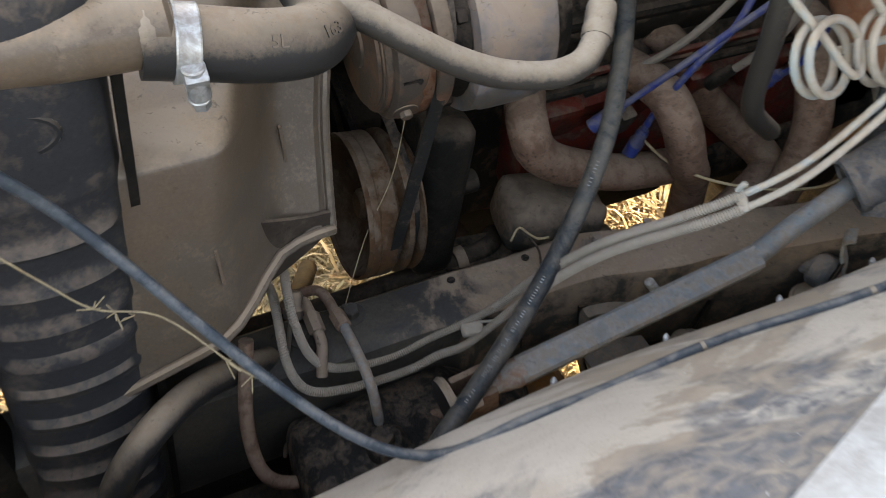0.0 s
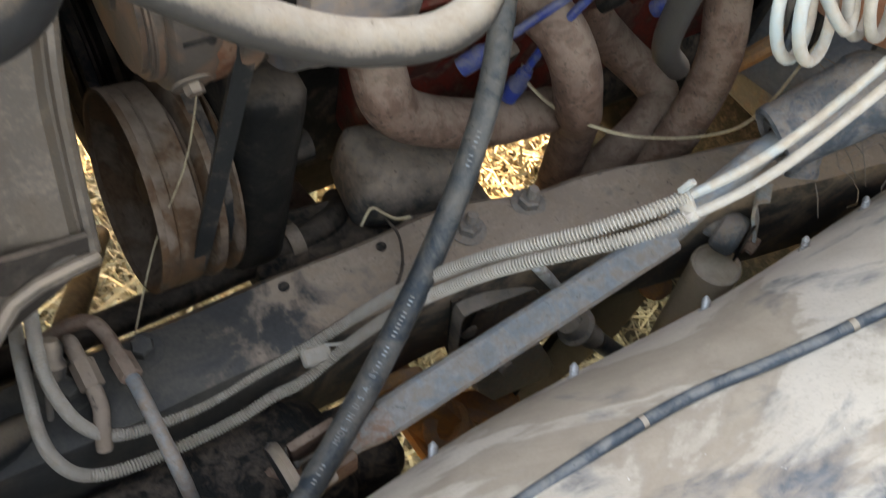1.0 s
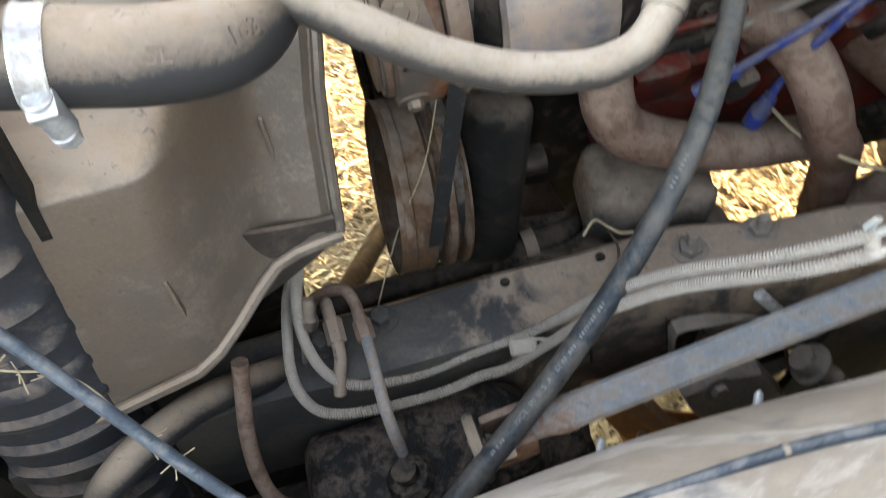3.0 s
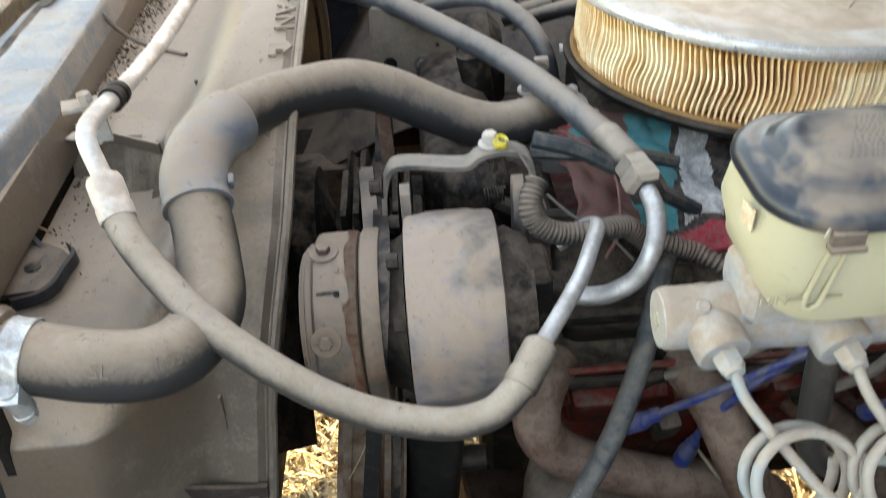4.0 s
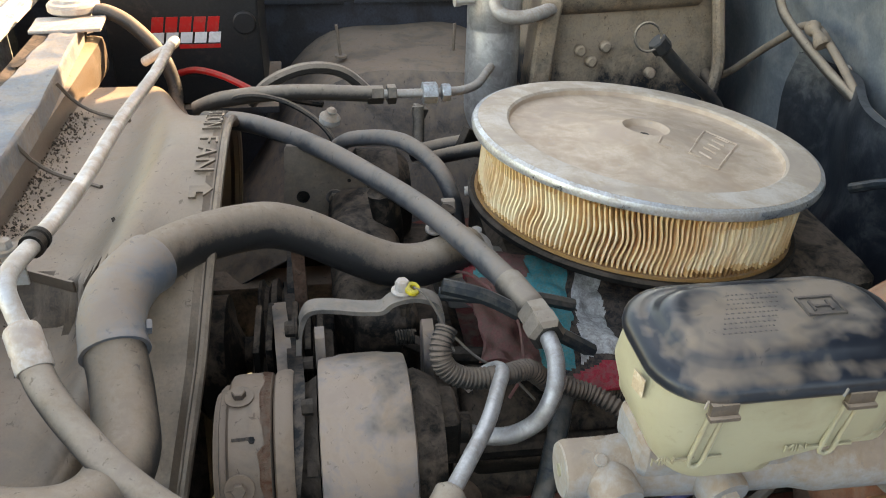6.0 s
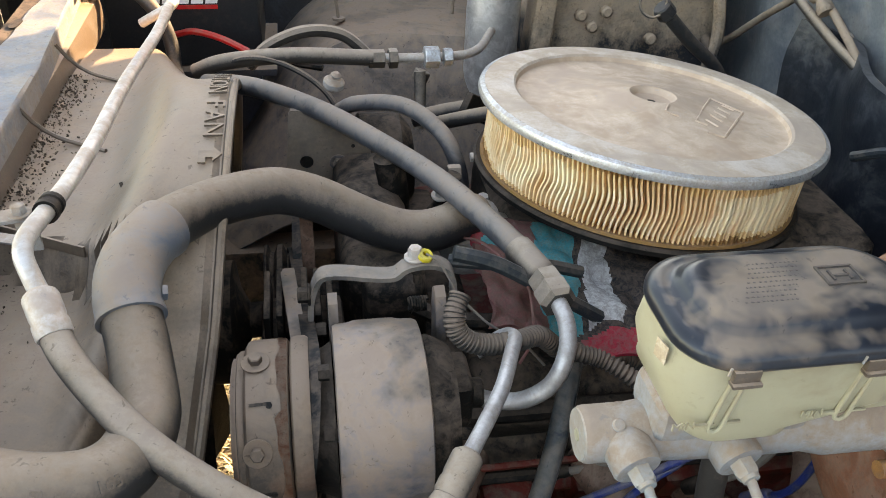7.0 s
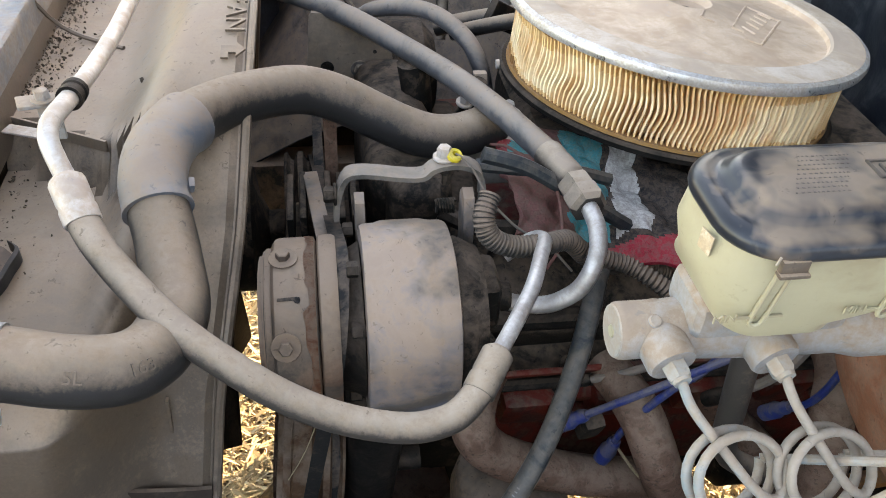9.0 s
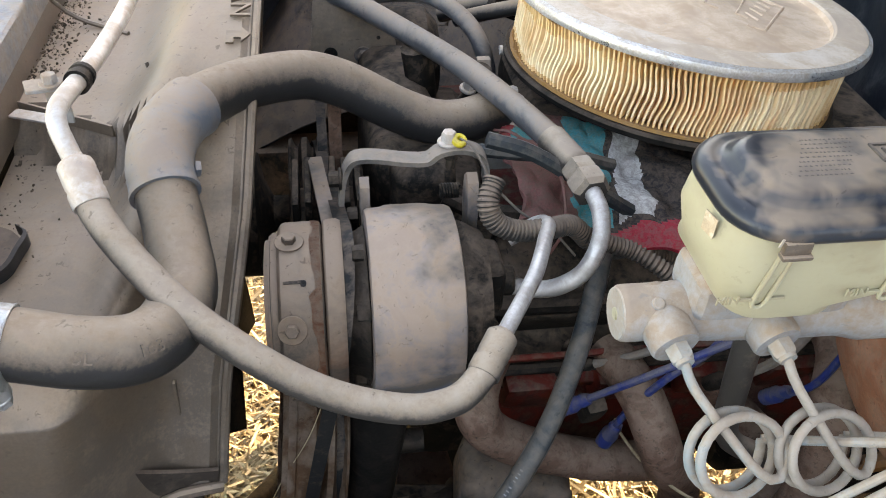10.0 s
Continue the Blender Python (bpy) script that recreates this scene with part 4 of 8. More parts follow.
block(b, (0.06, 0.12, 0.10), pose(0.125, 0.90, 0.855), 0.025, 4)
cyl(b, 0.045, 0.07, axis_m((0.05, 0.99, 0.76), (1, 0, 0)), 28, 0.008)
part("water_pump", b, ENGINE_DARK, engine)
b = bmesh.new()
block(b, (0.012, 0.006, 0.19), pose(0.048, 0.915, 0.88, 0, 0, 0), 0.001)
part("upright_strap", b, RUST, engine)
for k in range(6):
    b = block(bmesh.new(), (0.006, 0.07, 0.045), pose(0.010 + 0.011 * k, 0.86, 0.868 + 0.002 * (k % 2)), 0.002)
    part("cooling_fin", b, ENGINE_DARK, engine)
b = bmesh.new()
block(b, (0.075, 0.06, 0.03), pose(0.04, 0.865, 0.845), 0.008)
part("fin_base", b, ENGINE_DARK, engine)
b = bmesh.new()
cyl(b, 0.034, 0.05, axis_m((0.215, 0.95, 0.862), (-0.25, -0.2, 1)), 24, 0.006)
block(b, (0.07, 0.07, 0.035), pose(0.225, 0.955, 0.865), 0.010)
part("thermostat_housing", b, ALU_DUSTY, engine)
bolt((0.232, 0.925, 0.900), (0, -0.2, 1), 0.008, 0.010, ALU, engine)
b = bmesh.new()
block(b, (0.115, 0.080, 0.070), pose(0.208, 0.730, 0.594, 0, 10, -8), 0.024, 5)
block(b, (0.095, 0.055, 0.052), pose(0.232, 0.700, 0.556, 6, 10, -12), 0.018, 5)
for v in b.verts:
    v.co += Vector((1, 1, 1)) * wobble(v.co, 0.004, 35)
# added block covers a bright ground gap; its rust colour imitates orange glints
part("lower_bracket", block(bmesh.new(), (0.080, 0.105, 0.050), pose(0.130, 0.845, 0.450, 8, 6, 10), 0.012, 3), RUST, engine, "block added low on the engine, rust tone standing in for orange glints")
part("mount_ledge", block(bmesh.new(), (0.185, 0.060, 0.040), pose(0.150, 0.722, 0.548, 0, 4, -4), 0.010, 3), ENGINE_DARK, engine, "dark ledge below the casting")
part("side_casting", b, ENGINE_DUSTY, engine, "dusty cast mount on the block's side")

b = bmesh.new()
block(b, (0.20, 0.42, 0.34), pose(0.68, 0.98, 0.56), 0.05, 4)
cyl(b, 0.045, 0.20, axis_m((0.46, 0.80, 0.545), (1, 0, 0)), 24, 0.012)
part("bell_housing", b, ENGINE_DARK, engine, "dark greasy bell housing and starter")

# ---- exhaust header ----
header = thing("exhaust_header", "rust-brown steel exhaust header tubes, pitted", "exhaust header", (0.35, 0.72, 0.5))
HEADERS = [
    [(0.185, 0.775, 0.745), (0.168, 0.745, 0.748), (0.158, 0.716, 0.738), (0.172, 0.712, 0.705), (0.212, 0.710, 0.676), (0.282, 0.711, 0.645), (0.345, 0.712, 0.632)],
    [(0.295, 0.765, 0.745), (0.308, 0.712, 0.745), (0.322, 0.686, 0.715), (0.345, 0.684, 0.660), (0.378, 0.702, 0.612), (0.394, 0.708, 0.511)],
    [(0.345, 0.795, 0.760), (0.368, 0.775, 0.738), (0.420, 0.768, 0.672), (0.470, 0.758, 0.622), (0.505, 0.715, 0.590), (0.480, 0.694, 0.577), (0.430, 0.685, 0.548), (0.40, 0.69, 0.50)],
    [(0.520, 0.780, 0.760), (0.505, 0.722, 0.765), (0.491, 0.690, 0.735), (0.493, 0.668, 0.680), (0.484, 0.658, 0.622), (0.465, 0.655, 0.560), (0.44, 0.66, 0.50)],
]
for pts in HEADERS:
    part("tube", tube(pts, 0.0205, 20, 8, soft=4), RUST, header)
b = bmesh.new()
cyl(b, 0.045, 0.16, axis_m((0.42, 0.69, 0.53), (-0.1, 0.05, -1)), 24, 0.01)
part("collector", b, RUST, header)
b = bmesh.new()
block(b, (0.46, 0.012, 0.05), pose(0.42, 0.775, 0.715, 30, 0, 0), 0.004)
part("flange", b, RUST, header)

# ---- spark plug leads ----
LEADS = [
    ([(0.247, 0.722, 0.718), (0.292, 0.703, 0.768), (0.340, 0.687, 0.818), (0.400, 0.680, 0.865), (0.470, 0.705, 0.912), (0.54, 0.76, 0.95)], BLUE_WIRE, 0.0036),
    ([(0.292, 0.714, 0.676), (0.300, 0.704, 0.730), (0.322, 0.691, 0.790), (0.352, 0.689, 0.825), (0.400, 0.715, 0.875), (0.48, 0.76, 0.91)], BLUE_WIRE, 0.0036),
    ([(0.40, 0.735, 0.72), (0.415, 0.705, 0.77), (0.43, 0.69, 0.82), (0.45, 0.70, 0.88), (0.50, 0.75, 0.93)], GREY_WIRE, 0.0045),
    ([(0.455, 0.72, 0.71), (0.465, 0.69, 0.76), (0.475, 0.685, 0.83), (0.50, 0.71, 0.90)], BLUE_WIRE, 0.0036),
    ([(0.255, 0.755, 0.735), (0.30, 0.735, 0.765), (0.345, 0.725, 0.80), (0.40, 0.73, 0.85), (0.46, 0.77, 0.90)], GREY_WIRE, 0.0040),
]
for k, (pts, mat, r) in enumerate(LEADS):
    lead = thing("spark_plug_lead", ("blue" if mat is BLUE_WIRE else "grey") + " spark plug lead running along the dusty engine side", "ignition lead", pts[0], "spark plug leads")
    part("cable", tube(pts, r, 10), mat, lead)
    a, c = Vector(pts[0]), Vector(pts[1])
    w = (c - a).normalized()
    b = bmesh.new()
    lathe(b, [(0, -0.012), (0.008, -0.012), (0.0085, 0.008), (0.0062, 0.014), (0.0068, 0.020), (0.0052, 0.026), (0, 0.026)], axis_m(a, w), 14)
    part("boot", b, BLUE_WIRE if mat is BLUE_WIRE else STEEL_DARK, lead)
b = bmesh.new()
block(b, (0.022, 0.020, 0.032), pose(0.272, 0.722, 0.712, 20, 0, 10), 0.006)
plug = part("plug_cap", b, ENGINE_DARK, header)
w = thing("ground_wire", "thin straw-coloured wire sagging over the exhaust header", "wire", (0.303, 0.715, 0.682))
part("strand", tube([(0.296, 0.716, 0.70), (0.303, 0.715, 0.682), (0.325, 0.684, 0.664), (0.366, 0.643, 0.658), (0.453, 0.621, 0.639), (0.515, 0.615, 0.646), (0.60, 0.64, 0.69)], 0.0016, 6), TWINE, w)

# ---- belt drive ----
AX = Vector((0.0, 0.718, 0.874))        # compressor axis
CR = Vector((0.0, 0.752, 0.664))        # lower pulley
WP = Vector((0.0, 0.990, 0.760))        # water pump


def pulley(name, label, c, r, x0, grooves, mat, face=None):
    t = thing(name, label, "pulley", (x0, c.y, c.z))
    b = bmesh.new()
    prof = [(0, 0.030), (r * 0.25, 0.030), (r * 0.30, 0.026), (r * 0.60, 0.022), (r * 0.84, 0.014), (r * 0.93, 0.003), (r * 0.985, 0.0), (r, 0.0015)]
    x = 0.0
    if face:
        prof += [(r, face * 0.4), (r * 0.985, face * 0.45), (r, face * 0.5), (r, face)]
        x = face
    for _ in range(grooves):
        prof += [(r, x + 0.003), (r - 0.011, x + 0.0075), (r - 0.011, x + 0.0095), (r, x + 0.014)]
        x += 0.0165
    prof += [(r * 0.98, x), (r * 0.5, x), (0.0, x)]
    lathe(b, prof, axis_m((x0, c.y, c.z), (1, 0, -0.12 if face else 0)), 64)
    part("sheave", b, mat, t)
    if face:
        tilt = axis_m((x0, c.y, c.z), (1, 0, -0.12))
        part("hub", lathe(bmesh.new(), [(0, 0.012), (0.012, 0.012), (0.016, 0.016), (0.018, 0.031), (0, 0.031)], tilt, 28), mat, t)
        part("rim_lip", lathe(bmesh.new(), [(r * 0.95, 0.001), (r * 0.97, -0.002), (r * 1.005, -0.002), (r * 1.01, 0.001), (r * 1.0, 0.003)], tilt, 64, True), mat, t)
    return t


PULLEY_BROWN = material("brown_dusty_pulley", (0.095, 0.046, 0.023), (0.048, 0.031, 0.022), dust=0.05, rough=0.7, top=0.6, scale=10, bump=0.2, patch=0.7)
low = pulley("steering_pump_pulley", "rust-brown stacked steel pulley with a cupped face", CR, 0.073, -0.018, 2, PULLEY_BROWN, 0.024)
pulley("crank_pulley", "dark greasy crank pulley low on the engine's front", Vector((0.0, 0.985, 0.580)), 0.098, -0.006, 3, STEEL_DARK)
wp = pulley("water_pump_pulley", "dusty water pump pulley", WP, 0.078, 0.0, 3, ENGINE_DARK)


def belt(name, x, wheels, w=0.010, th=0.006, label="black rubber drive belt, dusty", slant=0.0):
    """A flat-sided belt round the hull of the wheels (y, z, r), in order."""
    pts = []
    k = len(wheels)
    for i in range(k):
        (y0, z0, r0), (y1, z1, r1), (y2, z2, r2) = wheels[i - 1], wheels[i], wheels[(i + 1) % k]

        def tang(a, c):
            d = math.atan2(c[1] - a[1], c[0] - a[0])
            return d - math.acos(max(-1, min(1, (a[2] - c[2]) / math.dist(a[:2], c[:2]))))
        a0, a1 = tang((y0, z0, r0), (y1, z1, r1)), tang((y1, z1, r1), (y2, z2, r2))
        while a1 < a0:
            a1 += 2 * math.pi
        pts += [(y1 + r1 * math.cos(a0 + (a1 - a0) * j / 10), z1 + r1 * math.sin(a0 + (a1 - a0) * j / 10)) for j in range(11)]
    dense = []
    for (ya, za), (yb, zb) in zip(pts, pts[1:] + pts[:1]):
        n = max(1, int(math.dist((ya, za), (yb, zb)) / 0.02))
        dense += [(ya + (yb - ya) * j / n, za + (zb - za) * j / n) for j in range(n)]
    b = bmesh.new()
    rings = []
    n = len(dense)
    for i, (y, z) in enumerate(dense):
        ty, tz = dense[(i + 1) % n][0] - dense[i - 1][0], dense[(i + 1) % n][1] - dense[i - 1][1]
        ln = math.hypot(ty, tz) or 1
        ny, nz = tz / ln, -ty / ln
        rings.append([b.verts.new((x + dx + slant * (z - 0.874), y + ny * q, z + nz * q)) for dx, q in ((-w / 2, 0), (w / 2, 0), (w * 0.32, -th), (-w * 0.32, -th))])
    for i in range(n):
        a, c = rings[i], rings[(i + 1) % n]
        for j in range(4):
            b.faces.new((a[j], a[(j + 1) % 4], c[(j + 1) % 4], c[j]))
    t = thing(name, label, "belt", (x, wheels[0][0], wheels[0][1]))
    part("loop", b, BELT, t)
    return t


belt("drive_belt", 0.0385, [(CR.y, CR.z, 0.072), (WP.y, WP.z, 0.074), (AX.y, AX.z, 0.0625)], w=0.012, slant=0.15)
belt("drive_belt", 0.036, [(CR.y, CR.z, 0.064), (1.26, 0.82, 0.04), (WP.y + 0.02, WP.z + 0.02, 0.074)], w=0.010, label="black alternator belt, dusty, inside the belt drive")

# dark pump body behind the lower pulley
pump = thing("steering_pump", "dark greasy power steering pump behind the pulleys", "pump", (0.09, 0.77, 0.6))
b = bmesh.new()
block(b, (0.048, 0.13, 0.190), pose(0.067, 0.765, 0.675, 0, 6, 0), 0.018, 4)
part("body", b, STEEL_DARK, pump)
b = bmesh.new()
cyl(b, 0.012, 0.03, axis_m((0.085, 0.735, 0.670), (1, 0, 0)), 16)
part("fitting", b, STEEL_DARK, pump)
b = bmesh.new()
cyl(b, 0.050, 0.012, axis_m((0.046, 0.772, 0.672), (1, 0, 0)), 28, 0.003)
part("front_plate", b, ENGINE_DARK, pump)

# ---- compressor ----
comp = thing("ac_compressor", "short drum air-conditioning compressor, grey shell under tan dust", "compressor", (0.10, AX.y, AX.z - 0.08))
m = axis_m((0.066, AX.y, AX.z), (1, 0, 0))
b = lathe(bmesh.new(), [(0.05, -0.003), (0.0665, -0.003), (0.0712, -0.0022), (0.0726, 0.0005), (0.0730, 0.009), (0.0736, 0.0115), (0.0744, 0.014), (0.0746, 0.020), (0.0746, 0.040), (0.0744, 0.045), (0.0736, 0.048), (0.0731, 0.051), (0.0728, 0.0595), (0.0715, 0.0625), (0.066, 0.0640), (0.05, 0.0640)], m, 80)
part("shell", b, COMP, comp)
b = lathe(bmesh.new(), [(0, 0.064), (0.058, 0.064), (0.060, 0.070), (0.052, 0.086), (0, 0.088)], m, 40)
part("rear_head", b, ENGINE_DARK, comp)
b = bmesh.new()
block(b, (0.035, 0.045, 0.045), pose(0.150, 0.724, 0.888), 0.008, 3)
cyl(b, 0.012, 0.02, axis_m((0.158, 0.722, 0.886), (1, -0.1, 0)), 18, 0.002)
part("port_block", b, ENGINE_DARK, comp)
b = lathe(bmesh.new(), [(0.02, -0.022), (0.052, -0.022), (0.056, -0.010), (0.060, -0.004), (0, -0.004)], m, 40)
part("front_head", b, STEEL_DARK, comp)
m2 = axis_m((-0.001, AX.y, AX.z), (1, 0, 0))
b = lathe(bmesh.new(), [(0, -0.012), (0.020, -0.012), (0.022, -0.008), (0.050, -0.008), (0.057, -0.005), (0.0575, 0.0), (0.0605, 0.000), (0.0638, 0.0022), (0.0648, 0.005), (0.0650, 0.026), (0.0640, 0.0305), (0.0615, 0.0318), (0.058, 0.032)], m2, 72)
part("clutch_drum", b, CLUTCH, comp)
RUSTBAND = material("flaking_red_rust", (0.17, 0.062, 0.036), (0.24, 0.10, 0.055), dust=0.22, rough=0.8, top=0.5, scale=16, bump=0.5, patch=1.0)
b = bmesh.new()
rows = []
for i in range(73):
    a = 2 * math.pi * i / 72
    x0 = 0.0235 + 0.004 * noise.noise(Vector((math.cos(a) * 3, math.sin(a) * 3, 0.5))) + 0.003 * noise.noise(Vector((math.cos(a) * 14, math.sin(a) * 14, 2.5)))
    rows.append([b.verts.new(m2 @ Vector((q * math.cos(a), q * math.sin(a), h))) for q, h in ((0.0653, x0), (0.0653, 0.0268), (0.0645, 0.0303))])
for p0, p1 in zip(rows, rows[1:]):
    for j in range(2):
        b.faces.new((p0[j], p0[j + 1], p1[j + 1], p1[j]))
bmesh.ops.solidify(b, geom=b.faces[:], thickness=0.0006)
part("rust_band", b, RUSTBAND, comp, "band of red rust where the coat has flaked")
b = lathe(bmesh.new(), [(0.050, 0.0325), (0.0630, 0.0325), (0.0652, 0.0340), (0.0660, 0.0375), (0.0660, 0.0435), (0.0645, 0.0462), (0.05, 0.0465)], m2, 72)
part("pulley", b, CLUTCH, comp)
b = bmesh.new()
for r0, x0 in ((0.0575, -0.0040), (0.0555, -0.0068), (0.052, -0.0098)):
    part("armature_plate", lathe(bmesh.new(), [(0, x0), (r0, x0), (r0, x0 + 0.003), (0, x0 + 0.003)], m2, 40), CLUTCH, comp)
b.free()


def round_drum(ang, x, r=0.0648):
    """A place on the drum and its outward way; ang measured from straight up towards the near side."""
    n = Vector((0, -math.sin(radians(ang)), math.cos(radians(ang))))
    return Vector((x, AX.y, AX.z)) + n * r, n


for ang in (1, 60, 119, 178, 237):
    p, n = round_drum(ang, 0.008)
    bolt(p, n, 0.0050, 0.0050, CLUTCH, comp, 2.1)
for ang in (31, 90, 149):
    p, n = round_drum(ang, 0.0115, 0.0649)
    q = bmesh.new()
    up = Vector((1, 0, 0))
    side = n.cross(up)
    mm = Matrix((up, side, n)).transposed().to_4x4()
    mm.translation = p
    prism(q, [(-0.008, -0.0010), (0.003, -0.0010), (0.0040, -0.0028), (0.0058, -0.0034), (0.0072, -0.0026), (0.0078, -0.0008), (0.0070, 0.0012), (0.005, 0.0014), (-0.008, 0.0010)], 0.0008, mm)
    part("slot", q, GREASE, comp)
bolt((0.066, 0.676, 0.905), (-1, 0, 0), 0.008, 0.010, STEEL_DARK, comp, 0)
for yy, zz in ((0.70, 0.94), (0.77, 0.92), (0.69, 0.82)):
    bolt((0.062, yy, zz), (-1, 0, 0), 0.006, 0.008, STEEL_DARK, comp, 0)

strapb = thing("flat_strap", "flat dusty strap running down beside the compressor clutch", "strap", (0.035, 0.80, 0.90))
bs = bmesh.new()
block(bs, (0.013, 0.003, 0.17), Matrix.Translation((0.0345, 0.812, 0.905)) @ Vector((0.010, -0.125, 0.023)).to_track_quat("Z", "Y").to_matrix().to_4x4(), 0.0006)
part("band", bs, COMP, strapb)
# mounting bracket above the compressor
brk = thing("compressor_bracket", "bent steel compressor bracket with bolts, dusty", "bracket", (0.10, 0.79, 0.94))


def strap(pts, width_way, w, th):
    """A flat bent strap along pts with its width along width_way."""
    b = bmesh.new()
    ww = Vector(width_way).normalized() * (w / 2)
    path = relax(spline(pts, 5), 1)
    rings = []
    for i, p in enumerate(path):
        t = (path[min(i + 1, len(path) - 1)] - path[max(i - 1, 0)]).normalized()
        n = t.cross(ww).normalized() * (th / 2)
        rings.append([b.verts.new(p + s1 * ww + s2 * n) for s1, s2 in ((-1, -1), (1, -1), (1, 1), (-1, 1))])
    for a, c in zip(rings, rings[1:]):
        for j in range(4):
            b.faces.new((a[j], a[(j + 1) % 4], c[(j + 1) % 4], c[j]))
    b.faces.new(rings[0][::-1])
    b.faces.new(rings[-1])
    return b


part("top_strap", strap([(0.0476, 0.7935, 0.910), (0.0500, 0.795, 0.9358), (0.0560, 0.7934, 0.9540), (0.0640, 0.7930, 0.9585), (0.0788, 0.7897, 0.9599), (0.0959, 0.7865, 0.959), (0.1145, 0.7836, 0.9599), (0.1225, 0.7828, 0.9669), (0.1325, 0.7833, 0.9696), (0.1445, 0.7842, 0.9690), (0.1565, 0.7848, 0.9632), (0.1620, 0.7844, 0.9520), (0.1626, 0.7836, 0.937)], (0, 1, 0.1), 0.014, 0.0042), PLATE_DARK, brk)
ear = [(0.0, 0.018), (0.010, 0.022), (0.018, 0.014), (0.019, 0.0), (0.014, -0.02), (0.012, -0.055), (-0.004, -0.058), (-0.008, -0.03), (-0.006, 0.0)]
for x, th in ((0.0620, 0.0075), (0.1465, 0.0085)):
    b = bmesh.new()
    prism(b, ear, th, Matrix.Translation((x, 0.772, 0.925)) @ Matrix(((0, 0, 1, 0), (1, 0, 0, 0), (0, 1, 0, 0), (0, 0, 0, 1))))
    part("ear", b, COMP, brk)
bolt((0.0490, 0.793, 0.938), (-1, 0, 0), 0.0065, 0.008, ENGINE_DARK, brk, 1.4)
bolt((0.1315, 0.787, 0.9715), (0, 0, 1), 0.0058, 0.008, ALU_DUSTY, brk, 1.5)
for at in ((0.142, 0.782, 0.930),):
    path = [Vector(at) + Vector((-0.016, 0, 0)), Vector(at)]
    part("bolt_thread", spring(path, 0.0055, 0.0011, 0.0022), ENGINE_DARK, brk)
b = bmesh.new()
lathe(b, [(0, 0.0), (0.0036, 0.0), (0.0036, 0.010), (0.0062, 0.010), (0.0062, 0.0155), (0, 0.0155)], axis_m((0.1335, 0.783, 0.9515), (0, 0, 1)), 8)
part("stud", b, ENGINE_DARK, brk)
tag = thing("cable_tag", "small yellow plastic tag on a thin grey wire", "tag", (0.1385, 0.785, 0.974))
b = lathe(bmesh.new(), [(0.0022, 0.0), (0.0052, 0.0), (0.0060, 0.0012), (0.0060, 0.0042), (0.0050, 0.0055), (0.0028, 0.0055), (0.0022, 0.0040)], axis_m((0.1385, 0.784, 0.9735), (0.25, -0.35, 1)), 18, True)
part("collar", b, YELLOW, tag)
part("wire", tube([(0.1395, 0.783, 0.978), (0.148, 0.778, 0.974), (0.157, 0.772, 0.960), (0.164, 0.766, 0.945), (0.170, 0.762, 0.928)], 0.0010, 6), GREY_WIRE, tag)

# ---- hoses and lines ----
ach = thing("ac_discharge_hose", "tan dusty air-conditioning hose looping below the compressor with crimped metal ends", "hose", (0.0, 0.6, 0.9))
HOSE1 = [(-0.1139, 0.7012, 1.0184), (-0.1053, 0.6843, 1.0057), (-0.0941, 0.6668, 0.9965), (-0.0751, 0.6468, 0.9820), (-0.0483, 0.6224, 0.967), (-0.0176, 0.6053, 0.9495), (0.0135, 0.5946, 0.9307), (0.0461, 0.5887, 0.9155), (0.0801, 0.5846, 0.9083), (0.1016, 0.5877, 0.9062), (0.1166, 0.593, 0.9082), (0.1311, 0.6059, 0.9133)]
part("hose", tube(HOSE1, 0.0099, 20, soft=4), HOSE_TAN, ach)


def ferrule(a, c, r, name, parent, mat):
    a, c = Vector(a), Vector(c)
    h = (c - a).length
    b = lathe(bmesh.new(), [(r * 0.9, 0), (r * 1.08, 0.0), (r * 1.12, h * 0.05), (r * 1.12, h * 0.30), (r * 1.04, h * 0.36), (r * 1.10, h * 0.45), (r * 1.10, h * 0.86), (r * 1.02, h * 0.92), (r * 0.72, h), (0, h)], axis_m(a, c - a), 14)
    return part(name, b, mat, parent)


ferrule((0.1295, 0.6040, 0.9122), (0.1483, 0.6299, 0.924), 0.0102, "crimp_ferrule", ach, HOSE_TAN)
ferrule((-0.1045, 0.6826, 1.0045), (-0.1164, 0.7078, 1.022), 0.0102, "crimp_ferrule", ach, ALU_DUSTY)
part("steel_tube", tube([(0.1460, 0.6265, 0.9225), (0.1536, 0.6365, 0.926), (0.1644, 0.6520, 0.9295), (0.1806, 0.6780, 0.9330), (0.1938, 0.7085, 0.9355), (0.2005, 0.7261, 0.935), (0.196, 0.742, 0.924), (0.175, 0.74, 0.91)], 0.0058, 14), ALU, ach)
